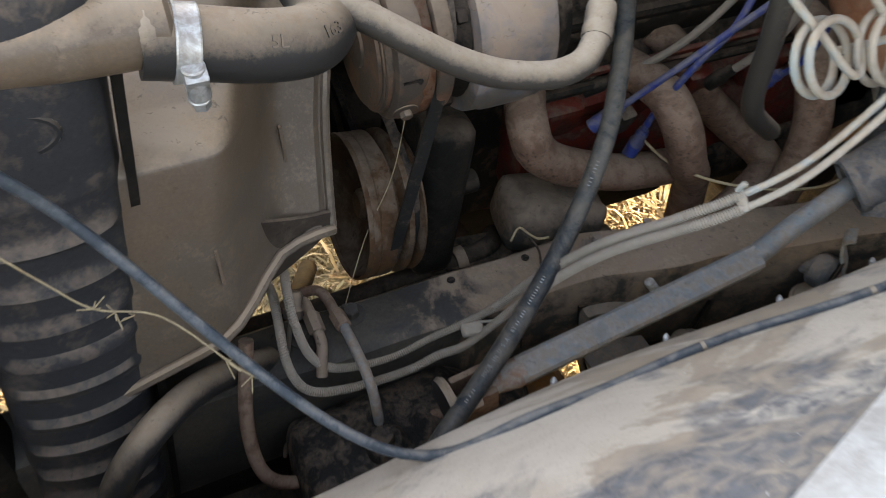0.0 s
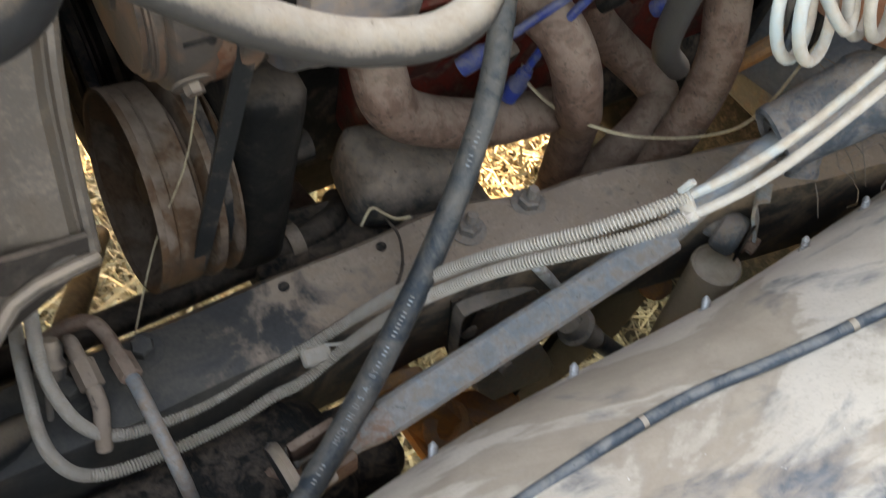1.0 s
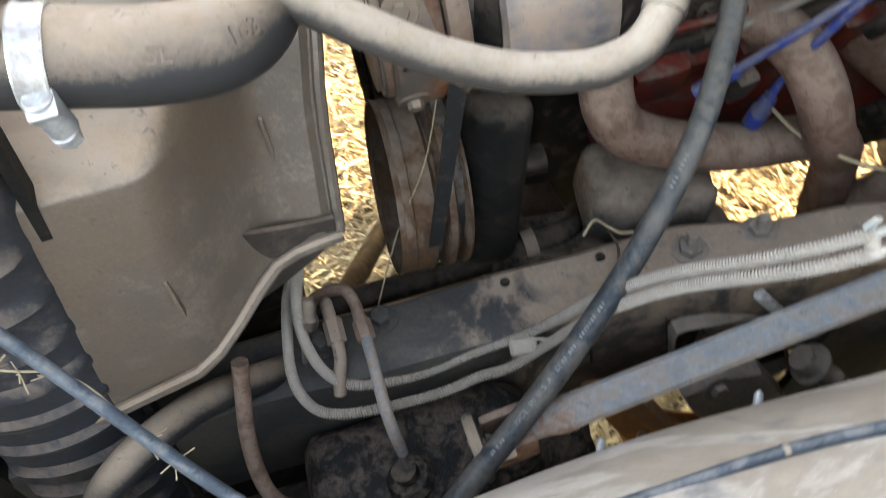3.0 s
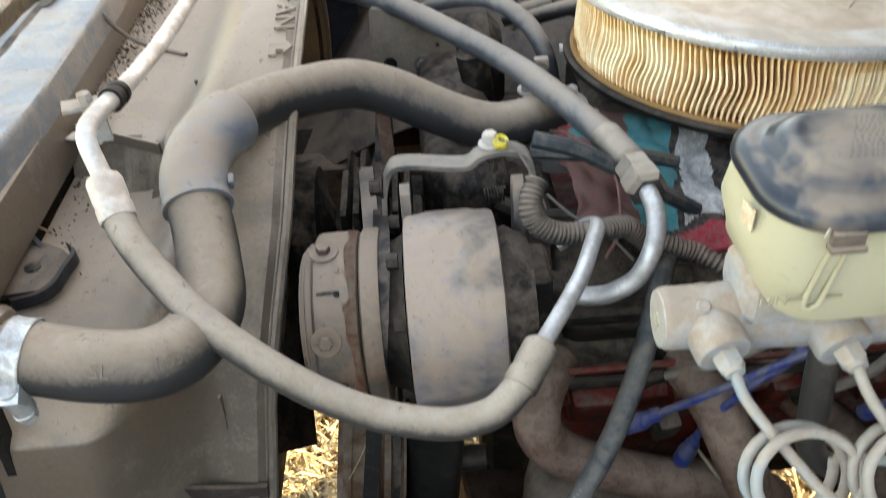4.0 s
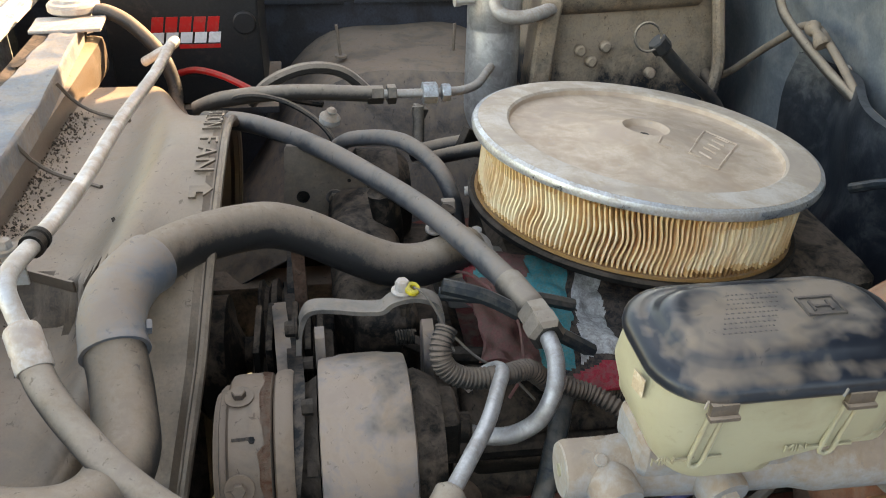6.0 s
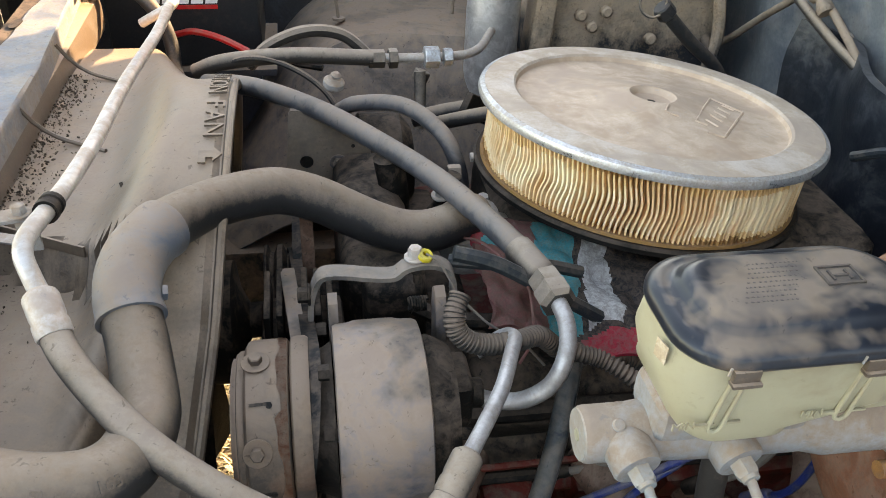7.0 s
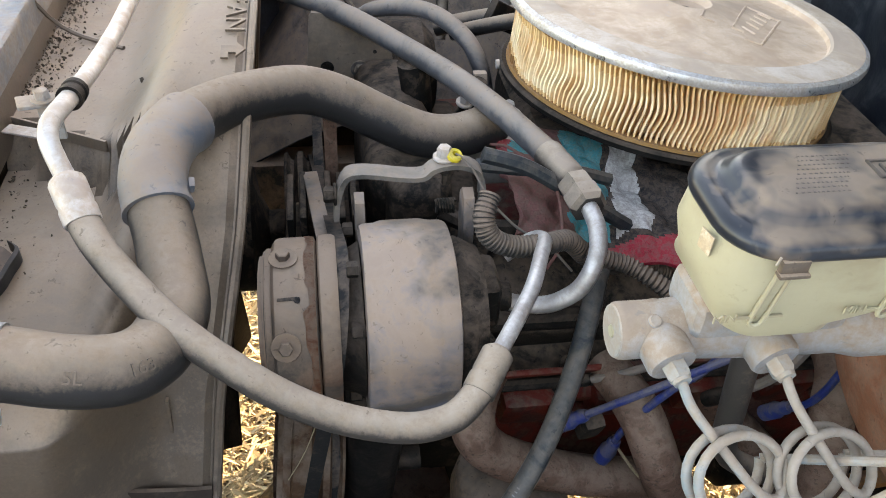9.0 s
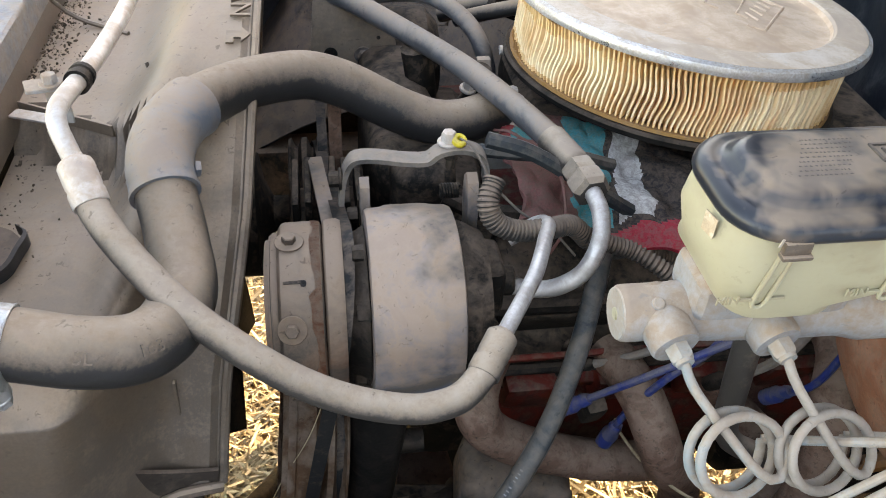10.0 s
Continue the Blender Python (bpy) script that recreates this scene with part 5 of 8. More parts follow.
part("upper_tube", tube([(-0.1155, 0.7070, 1.0215), (-0.1203, 0.7147, 1.0284), (-0.1252, 0.7244, 1.0385), (-0.1256, 0.740, 1.0425), (-0.1216, 0.7761, 1.0395), (-0.1180, 0.8233, 1.0345), (-0.1145, 0.8970, 1.0290), (-0.1140, 0.9682, 1.0245), (-0.112, 1.0374, 1.021), (-0.1078, 1.1114, 1.0165), (-0.1035, 1.1934, 1.0115), (-0.1030, 1.3001, 1.0056), (-0.1000, 1.3174, 1.0045), (-0.1090, 1.3317, 0.9930), (-0.130, 1.343, 0.979), (-0.1489, 1.3514, 0.9665)], 0.0062, 14, soft=3), TUBE_ALU, ach, "long bare aluminium tube crossing the shroud")
b = bmesh.new()
lathe(b, [(0.0064, -0.008), (0.0086, -0.008), (0.0088, -0.003), (0.0076, -0.002), (0.0076, 0.002), (0.0088, 0.003), (0.0086, 0.008), (0.0064, 0.008)], axis_m((-0.1214, 0.7793, 1.0390), (0.06, 1, -0.1)), 18)
part("clip_ring", b, STEEL_DARK, ach)
clip = thing("tube_clip", "small steel clip and bolt holding the aluminium tube", "clip", (-0.137, 0.768, 1.03))
b = bmesh.new()
block(b, (0.030, 0.016, 0.003), pose(-0.1395, 0.7720, 1.0385, 0, 4, 20), 0.001)
block(b, (0.014, 0.003, 0.03), pose(-0.1375, 0.775, 1.023), 0.001)
part("tab", b, CAST_TAN, clip)
bolt((-0.1375, 0.7700, 1.0400), (0, 0, 1), 0.0050, 0.006, CAST_TAN, clip, 1.5)

urh = thing("upper_radiator_hose", "thick moulded radiator hose with a heavier sleeve at its elbow, dusty", "hose", (0.0, 0.8, 0.9))
URH = [(-0.168, 0.602, 0.982), (-0.1334, 0.5995, 0.9737), (-0.1057, 0.5976, 0.967), (-0.0783, 0.6031, 0.9605), (-0.0615, 0.6225, 0.9563), (-0.0555, 0.6564, 0.9545), (-0.0605, 0.6859, 0.961), (-0.0659, 0.7106, 0.9697), (-0.0715, 0.7302, 0.9787), (-0.0755, 0.7498, 0.9876), (-0.0730, 0.7776, 0.9943), (-0.0590, 0.8157, 0.9935), (-0.0270, 0.8650, 0.9832), (0.0151, 0.8940, 0.9755), (0.0385, 0.9020, 0.9682), (0.0625, 0.9044, 0.9571), (0.0871, 0.9036, 0.9430), (0.1123, 0.9020, 0.9300), (0.1383, 0.9020, 0.9200), (0.1659, 0.9075, 0.9160), (0.1925, 0.9215, 0.9155), (0.214, 0.9429, 0.9093)]
path_urh = relax(spline(URH, 8), 4)
part("hose", sweep(bmesh.new(), path_urh, 0.0206, 28), RUBBER, urh)
i0 = min(range(len(path_urh)), key=lambda j: (path_urh[j] - Vector((-0.0705, 0.7275, 0.977))).length)
i1 = min(range(len(path_urh)), key=lambda j: (path_urh[j] - Vector((-0.0560, 0.8220, 0.9925))).length)
sl = path_urh[i0:i1]
part("elbow_sleeve", sweep(bmesh.new(), sl, lambda s: 0.0229 + (0.0008 if s < 0.05 or s > 0.95 else 0), 28), SLEEVE_GREY, urh, "thicker grey elbow sleeve")
b = lathe(bmesh.new(), [(0.0190, -0.004), (0.0216, -0.004), (0.0225, 0.0), (0.0216, 0.004), (0.0190, 0.004)], axis_m((-0.164, 0.604, 0.9835), (1, -0.05, -0.1)), 28, True)
part("end_bead", b, HOSE_TAN, urh)
for at in ((-0.050, 0.745, 0.986),):
    b = bmesh.new()
    block(b, (0.004, 0.008, 0.008), pose(*at, 20, 10, 10), 0.001)
    part("moulded_tab", b, SLEEVE_GREY, urh)
# moulded figures along the hose's lower run
for word, at in (("5L", (-0.098, 0.578, 0.972)), ("163", (-0.066, 0.592, 0.966))):
    i = min(range(1, len(path_urh) - 1), key=lambda j: (path_urh[j] - Vector(at)).length)
    run = (path_urh[i + 1] - path_urh[i - 1]).normalized()
    out = Vector((0.10, -0.80, 0.60))
    out = (out - run * out.dot(run)).normalized()
    g = glyph(word, 0.0105, 0.0005)
    mg = Matrix((run, out.cross(run), out)).transposed().to_4x4()
    mg.translation = path_urh[i] + out * 0.0206
    g.transform(mg)
    part("moulded_figure", g, RUBBER, urh)
clamp = thing("hose_clamp", "bright worm-drive hose clamp round the radiator hose", "hose clamp", (-0.150, 0.602, 0.983))
mcl = axis_m((-0.146, 0.6005, 0.9765), (1.0, -0.07, -0.22))
b = lathe(bmesh.new(), [(0.0204, -0.0066), (0.0219, -0.0066), (0.0223, -0.0056), (0.0219, -0.0045), (0.0219, 0.0045), (0.0223, 0.0056), (0.0219, 0.0066), (0.0204, 0.0066)], mcl, 36, True)
part("band", b, ZINC, clamp)
b = bmesh.new()
block(b, (0.013, 0.012, 0.012), pose(-0.146, 0.578, 0.970, 35, 0, 0), 0.002)
cyl(b, 0.0065, 0.022, axis_m((-0.1465, 0.5775, 0.977), (0.05, 0.15, -1)), 14, 0.001)
part("screw_housing", b, ZINC, clamp)
b = hexbolt(bmesh.new(), (-0.1460, 0.580, 0.9555), (0.05, 0.15, -1), 0.0055, 0.006, 1.15)
part("screw", b, ZINC, clamp)

suc = thing("ac_suction_hose", "grey rubber air-conditioning hose arching over the engine to a crimped fitting", "hose", (0.1, 1.0, 0.9))
SUC = [(-0.062, 1.225, 0.935), (-0.0271, 1.1873, 0.9490), (0.012, 1.1487, 0.9565), (0.0716, 1.0983, 0.9525), (0.1240, 1.0400, 0.9450), (0.1728, 0.9602, 0.9450), (0.2023, 0.8882, 0.9475), (0.2283, 0.8239, 0.9455)]
part("hose", tube(SUC, 0.0112, 20), HOSE_GREY, suc)
ferrule((0.2265, 0.8275, 0.9458), (0.2392, 0.7880, 0.9433), 0.0118, "crimp_ferrule", suc, HOSE_TAN)
b = lathe(bmesh.new(), [(0, -0.008), (0.0135, -0.008), (0.0145, -0.005), (0.0145, 0.006), (0.0135, 0.008), (0, 0.008)], axis_m((0.2406, 0.7813, 0.9415), (0.2, -0.95, -0.05)), 6)
part("hex_nut", b, HOSE_TAN, suc)
b = lathe(bmesh.new(), [(0, -0.006), (0.0150, -0.006), (0.0160, -0.003), (0.0160, 0.009), (0.0120, 0.013), (0, 0.013)], axis_m((0.2424, 0.7680, 0.9408), (0.15, -0.98, -0.05)), 6)
part("flare_nut", b, HOSE_TAN, suc)
part("steel_tube", tube([(0.2425, 0.7670, 0.9410), (0.2435, 0.7533, 0.9405), (0.2441, 0.7354, 0.9373), (0.2405, 0.7166, 0.9300), (0.2344, 0.7074, 0.9170), (0.2267, 0.7048, 0.9026), (0.2147, 0.7055, 0.8919), (0.2028, 0.7095, 0.8840), (0.1841, 0.7151, 0.8815), (0.1620, 0.7224, 0.8850)], 0.0070, 16, soft=3), ALU, suc)

dang = thing("heater_hose", "loose black rubber hose with faint white print hanging across the bay", "hose", (0.2, 0.65, 0.8))
DANG = [(0.300, 0.800, 0.840), (0.272, 0.772, 0.862), (0.255, 0.737, 0.855), (0.234, 0.698, 0.814), (0.196, 0.647, 0.768), (0.135, 0.595, 0.719), (0.056, 0.543, 0.672), (-0.020, 0.499, 0.640), (-0.035, 0.490, 0.633)]
path_d = relax(spline(DANG, 8), 2)
part("hose", sweep(bmesh.new(), path_d, 0.0088, 18, caps=False), TUBE_BLACK, dang)
b = bmesh.new()
sweep(b, path_d[-3:], 0.0055, 14)
part("bore", b, GREASE, dang)
FACE = Vector((-0.27, -0.32, 0.90))


def on_hose(run):
    """A place on the hose's upper side, at a run along its path, with its right along the hose towards the engine."""
    i = int(run)
    p = path_d[i].lerp(path_d[i + 1], run - i)
    t = (path_d[i] - path_d[i + 1]).normalized()
    n = (FACE - t * FACE.dot(t)).normalized()
    mm = Matrix((t, n.cross(t), n)).transposed().to_4x4()
    mm.translation = p + n * 0.0088
    return mm


PRINT_GREY = material("faint_white_print", (0.20, 0.225, 0.235), (0.11, 0.125, 0.13), dust=0.05, rough=0.6, scale=40, bump=0.02, speckle=0.2)
for k, ch in enumerate("MADE IN U.S.A. BY"):
    if ch != " ":
        b = glyph(ch, 0.0058, 0.00012)
        b.transform(Matrix.Diagonal((0.72, 1, 1, 1)))
        b.transform(on_hose(51.0 - 0.232 * k))
        part("letter", b, PRINT_GREY, dang)
for k, w in enumerate((0.8, 0.8, 0.0, 0.8, 0.7, 0.8, 0.0, 0.0, 0.8, 0.7, 0.8, 0.8, 0.7, 0.8, 0.8, 0.0, 0.8, 0.8, 0.7)):
    if w:
        part("print_bar", block(bmesh.new(), (0.0014 * w, 0.0026, 0.00024), on_hose(47.0 - 0.20 * k)), PRINT_GREY, dang)
for run in (36.2, 35.9, 35.6, 35.1, 34.8, 34.5, 34.2, 53.2, 53.0, 52.7, 52.4, 52.2):
    part("print_bar", block(bmesh.new(), (0.0011, 0.0026, 0.00024), on_hose(run)), PRINT_GREY, dang)

# ribbed conduit and small harness behind the compressor
con = thing("wire_conduit", "ribbed black split conduit, dusty", "conduit", (0.2, 0.75, 0.9))
CON = [(0.1600, 0.7440, 0.966), (0.1537, 0.7319, 0.9561), (0.1566, 0.7254, 0.9445), (0.1676, 0.7232, 0.9360), (0.1838, 0.7254, 0.9305), (0.2046, 0.7300, 0.9280), (0.227, 0.7487, 0.9150), (0.2408, 0.7553, 0.9000), (0.2546, 0.7650, 0.8825), (0.300, 0.790, 0.85), (0.375, 0.803, 0.815)]
path_c = relax(spline(CON, 10), 3)
fine = []
for a, c in zip(path_c, path_c[1:]):
    k = max(2, int((c - a).length / 0.0009))
    fine += [a.lerp(c, i / k) for i in range(k)]
cnt = len(fine)
b = sweep(bmesh.new(), fine, lambda s: 0.0076 + (0.0011 if int(s * (cnt - 1)) % 4 < 2 else 0.0), 14)
part("conduit", b, CONDUIT, con)
b = bmesh.new()
runs = relax(spline([(0.245, 0.752, 0.900), (0.2609, 0.7434, 0.8975), (0.2799, 0.7390, 0.8925), (0.3000, 0.7257, 0.8850), (0.3200, 0.7150, 0.8720), (0.345, 0.70, 0.855)], 46), 2)
sweep(b, [q for q in runs for _ in range(1)], lambda s: 0.0070 + 0.0009 * math.sin(s * 190), 12)
part("far_conduit", b, CONDUIT, con)
har = thing("wire_harness", "small dusty wires and rubber lines behind the compressor", "wiring", (0.2, 0.8, 0.9))
for pts, r, mat in (
    ([(0.165, 0.80, 0.965), (0.20, 0.795, 0.955), (0.245, 0.795, 0.925), (0.30, 0.80, 0.885)], 0.0068, TUBE_BLACK),
    ([(0.17, 0.845, 0.925), (0.21, 0.835, 0.925), (0.25, 0.83, 0.925), (0.29, 0.835, 0.91)], 0.0060, TUBE_BLACK),
    ([(0.195, 0.90, 0.91), (0.205, 0.86, 0.93), (0.225, 0.80, 0.935), (0.228, 0.775, 0.925), (0.225, 0.755, 0.905), (0.215, 0.75, 0.885)], 0.0014, CLOTH_MAROON),
    ([(0.172, 0.77, 0.935), (0.19, 0.76, 0.92), (0.215, 0.755, 0.905), (0.235, 0.745, 0.885)], 0.0011, GREY_WIRE),
    ([(0.14, 0.84, 0.88), (0.17, 0.83, 0.87), (0.22, 0.82, 0.87)], 0.008, STEEL_DARK),
):
    part("line", tube(pts, r, 8), mat, har)

# ---- brake lines ----
BL = [(0.350, 0.486, 0.948), (0.310, 0.487, 0.905), (0.255, 0.489, 0.846), (0.205, 0.500, 0.815), (0.170, 0.518, 0.790), (0.136, 0.551, 0.745), (0.106, 0.584, 0.680), (0.077, 0.600, 0.629)]
BL_ENDS = ([(0.046, 0.600, 0.616), (0.009, 0.601, 0.611), (-0.028, 0.602, 0.603), (-0.066, 0.603, 0.609), (-0.090, 0.605, 0.619), (-0.104, 0.610, 0.637), (-0.110, 0.618, 0.660), (-0.111, 0.630, 0.674), (-0.108, 0.648, 0.680), (-0.102, 0.680, 0.676), (-0.098, 0.725, 0.640)],
           [(0.042, 0.595, 0.615), (0.016, 0.592, 0.617), (-0.012, 0.590, 0.609), (-0.051, 0.590, 0.610), (-0.087, 0.593, 0.616), (-0.107, 0.599, 0.626), (-0.116, 0.608, 0.645), (-0.118, 0.620, 0.660), (-0.116, 0.640, 0.667), (-0.112, 0.675, 0.664), (-0.108, 0.725, 0.630)])
for k, off in enumerate((Vector((0.004, 0.006, 0.004)), Vector((-0.004, -0.006, -0.004)))):
    line = thing("brake_line", "pale dusty brake line in a coiled spring guard", "brake line", (0.15, 0.55, 0.7), "brake lines")
    path = [p + off * (0.5 + 0.35 * min(1.0, max(0.0, (i - 14) / 14)) + 0.3 * math.sin(i * 0.12 + k)) for i, p in enumerate(relax(spline(BL + BL_ENDS[k], 8), 4))]
    part("tube", sweep(bmesh.new(), path, 0.0028, 10), (LINE_CREAM, LINE_TAN)[k], line)
    part("spring_guard", spring(path[23:], 0.0037, 0.00078, 0.0021, 5, 9), LINE_TAN, line)
zt = thing("cable_tie", "small pale clip holding the two brake lines together", "clip", (0.19, 0.507, 0.803))
b = bmesh.new()
block(b, (0.004, 0.017, 0.009), pose(0.212, 0.499, 0.819, 25, 30, 0), 0.002)
block(b, (0.005, 0.0035, 0.010), pose(0.213, 0.506, 0.828, 10, 20, 0), 0.001)
part("clip_body", b, LINE_CREAM, zt)
zt2 = thing("cable_tie", "grey plastic clamp round both brake lines with a loose tail", "clip", (0.06, 0.61, 0.62))
b = bmesh.new()
block(b, (0.022, 0.014, 0.009), pose(0.052, 0.599, 0.6185, 20, 8, -6), 0.004, 3)
part("clip_body", b, LINE_TAN, zt2)
part("tail", tube([(0.060, 0.602, 0.622), (0.072, 0.594, 0.628), (0.086, 0.590, 0.634), (0.096, 0.592, 0.640)], 0.0013, 6), LINE_CREAM, zt2)

# vinyl tube lying along the inner fender and sagging to the radiator
cabl = thing("washer_hose", "weathered blue-grey washer hose lying along the dusty inner fender", "hose", (0.0, 0.43, 0.75))
CAB = [(-0.300, 0.585, 0.985), (-0.256, 0.561, 0.954), (-0.219, 0.551, 0.897), (-0.131, 0.468, 0.789), (-0.070, 0.430, 0.755)]


def on_fender(x, y, lift):
    best = min((fender_at((x + 0.42) / 1.22, k / 120) for k in range(121)), key=lambda p: abs(p.y - y))
    return Vector((x, y, best.z + lift))


CAB2 = [on_fender(x, y, 0.007) for x, y in ((0.0, 0.423), (0.06, 0.424), (0.12, 0.424), (0.17, 0.421), (0.221, 0.411), (0.28, 0.402), (0.34, 0.394), (0.42, 0.385), (0.52, 0.37))]
part("tube", tube(CAB + CAB2, 0.0036, 12), CABLE_BLUE, cabl)
path_w = relax(spline(CAB + CAB2, 8), 2)
for i, ln in ((58, 1), (77, 1)):
    a, c = path_w[i], path_w[min(i + ln, len(path_w) - 1)]
    part("worn_band", sweep(bmesh.new(), [a, a.lerp(c, 0.25), a.lerp(c, 0.5)], 0.0038, 12), HOSE_TAN, cabl, "rubbed pale band on the hose")

# ---- air cleaner ----
CHROME_BRIGHT = material("rubbed_chrome", (0.66, 0.68, 0.70), None, dust=0.42, rough=0.26, metal=1.0, top=0.3, scale=10, bump=0.03, grain=500, patch=0.7, powder=(0.50, 0.43, 0.36))
AC = Vector((0.407, 1.005, 0.994))
acm = axis_m(AC, (0.094, 0.051, 1.0))
cleaner = thing("air_cleaner", "round chrome air cleaner under dust with an open pleated paper filter", "air cleaner", (0.407, 1.005, 0.91))
RIM = [(0.1700, -0.0100), (0.1755, -0.010), (0.1790, -0.009), (0.1800, -0.005), (0.1785, -0.001), (0.1740, 0.001)]
prof = [(0.1738, 0.001), (0.160, 0.0022), (0.1440, 0.0022), (0.1415, 0.0000), (0.1400, -0.0045), (0.1375, -0.0055), (0.120, -0.0050), (0.080, -0.001), (0.045, 0.0045), (0.030, 0.0080), (0.0245, 0.0090), (0.0225, 0.0075), (0.0200, 0.0025), (0.0175, 0.0015), (0.0045, 0.0015), (0.0040, -0.0005), (0, -0.0005)]
part("lid", lathe(bmesh.new(), prof[3:], acm, 96), CHROME, cleaner, "dusty chrome lid")
CHROME_WORN = material("wiped_dusty_chrome", (0.70, 0.72, 0.74), (0.58, 0.60, 0.62), dust=0.98, rough=0.34, metal=0.85, top=0.0, scale=4, bump=0.03, grain=500, patch=0.5, powder=(0.58, 0.455, 0.35), speckle=0.12, edge=0.16)
part("lid_flange", lathe(bmesh.new(), prof[:4], acm, 96), CHROME_WORN, cleaner, "flat chrome edge of the lid, dust partly wiped away")
part("lid_rim", lathe(bmesh.new(), RIM, acm, 96), CHROME_BRIGHT, cleaner, "rolled chrome rim")
b = bmesh.new()


def lid_at(dx, dy):
    """A place on the lid, dx and dy from its middle."""
    r = math.hypot(dx, dy)
    h = 0.0
    for (r1, h1), (r0, h0) in zip(prof, prof[1:]):
        if r0 <= r <= r1 and r1 > r0:
            h = h0 + (h1 - h0) * (r - r0) / (r1 - r0)
    return AC + Vector((dx, dy, h - 0.094 * dx - 0.051 * dy))


strokes = [[(-0.001, -0.039), (0.014, -0.016)], [(-0.001, -0.039), (0.010, -0.046)], [(0.027, -0.052), (0.079, 0.024)], [(0.045, -0.080), (0.102, -0.008)], [(0.030, -0.072), (0.045, -0.080)], [(0.079, 0.024), (0.102, -0.008)], [(0.027, -0.052), (0.036, -0.058)]]
strokes += [[(0.040 + 0.011 * i, -0.046 + 0.013 * i), (0.048 + 0.011 * i, -0.058 + 0.013 * i)] for i in range(5)]
for pts in strokes:
    sweep(b, [lid_at(*pts[0]), lid_at((pts[0][0] + pts[1][0]) / 2, (pts[0][1] + pts[1][1]) / 2), lid_at(*pts[1])], 0.0014, 6)
part("embossed_badge", b, CHROME, cleaner, "pressed badge outline in the lid")
part("centre_hole", cyl(bmesh.new(), 0.0048, 0.0012, axis_m(lid_at(0, 0) + Vector((0, 0, 0.0006)), (0.094, 0.051, 1)), 16), GREASE, cleaner)
# pleated element: its lower folds are stained brown
b = bmesh.new()
PL, ROWS = 208, 18
rng = random.Random(2)
wave = [rng.uniform(-1, 1) for _ in range(PL + 1)]
rows = []
for j in range(ROWS + 1):
    h = -0.010 - 0.066 * j / ROWS
    ring = []
    for k in range(PL):
        am = 0.014
        amp = 0.7 + 1.0 * noise.noise(Vector((k * 0.05, 3.0, 1.0)))
        f = j / ROWS
        bend = amp * (math.sin(math.pi * f) * math.sin(2 * math.pi * f * 0.7 + 0.9 * math.sin(k * 0.06) + 0.2) + 0.8 * f)
        bend += 0.35 * noise.noise(Vector((k * 0.7, f * 3.0, 7.0))) * math.sin(math.pi * f)
        for off, deep in ((-0.17, 0), (0.17, 0), (0.40, 1), (0.60, 1)):
            a = 2 * math.pi * (k + off + bend) / PL
            q = 0.1655 - am * deep + 0.0009 * wave[k] * (1 - deep)
            ring.append(b.verts.new(acm @ Vector((q * math.cos(a), q * math.sin(a), h))))
    rows.append(ring)
for a, c in zip(rows, rows[1:]):
    n = len(a)
    for k in range(n):
        f = b.faces.new((a[k], a[(k + 1) % n], c[(k + 1) % n], c[k]))
        low = rows.index(c) - ROWS + 4.0 * max(0.0, noise.noise(Vector((k * 0.012, 0.0, 4.0))))
        tier = rows.index(a) + 2.2 * noise.noise(Vector((k * 0.02, 2.0, 8.0)))
        f.material_index = 1 if tier < 0.8 or low > -0.2 else (2 if tier < 3.6 or low > -1.6 else 0)
pleats = part("pleated_filter", b, PAPER, cleaner, "cream pleated paper filter, brown at its folds", smooth=20)
pleats.data.materials.append(material("stained_filter_paper", (0.50, 0.25, 0.09), (0.30, 0.14, 0.05), dust=0.05, rough=0.9, scale=12, bump=0.05, top=0.1, patch=0.2))
pleats.data.materials.append(material("browned_filter_paper", (0.86, 0.58, 0.30), (0.80, 0.48, 0.21), dust=0.05, rough=0.9, scale=12, bump=0.05, top=0.1, patch=0.2, speckle=0.1))
b = bmesh.new()
lathe(b, [(0.05, -0.078), (0.165, -0.078), (0.172, -0.076), (0.1745, -0.079), (0.1735, -0.084), (0.150, -0.086), (0.10, -0.094), (0.05, -0.096)], acm, 80, True)
part("base_pan", b, STEEL_DARK, cleaner)
SEAL = material("orange_filter_seal", (0.40, 0.20, 0.07), None, dust=0.1, rough=0.7)
for h in (-0.0105, -0.0775):
    b = lathe(bmesh.new(), [(0.150, h - 0.005), (0.1640, h - 0.005), (0.1645, h), (0.1680, h + 0.001), (0.1680, h + 0.0045), (0.150, h + 0.0045)], acm, 64, True)
    part("rubber_end_ring", b, SEAL, cleaner)

# ---- patterned rag stuffed under the air cleaner ----
rag = bmesh.new()
g = {}
NU, NV = 104, 60


def rag_at(u, v):
    x = 0.200 + 0.175 * u
    y = 0.965 - 0.085 * u - (0.165 - 0.03 * u) * v
    z = 0.905 - 0.020 * u - 0.012 * v - 0.05 * max(0.0, v - 0.75)
    q = Vector((x * 16, y * 16, 0))
    d = 0.016 * noise.noise(q) + 0.007 * math.sin(x * 62 + y * 33) * v + 0.006 * noise.noise(q * 4)
    return Vector((x + 0.4 * d, y - 0.6 * d, z + d))


for i in range(NU + 1):
    for j in range(NV + 1):
        g[i, j] = rag.verts.new(rag_at(i / NU, j / NV))


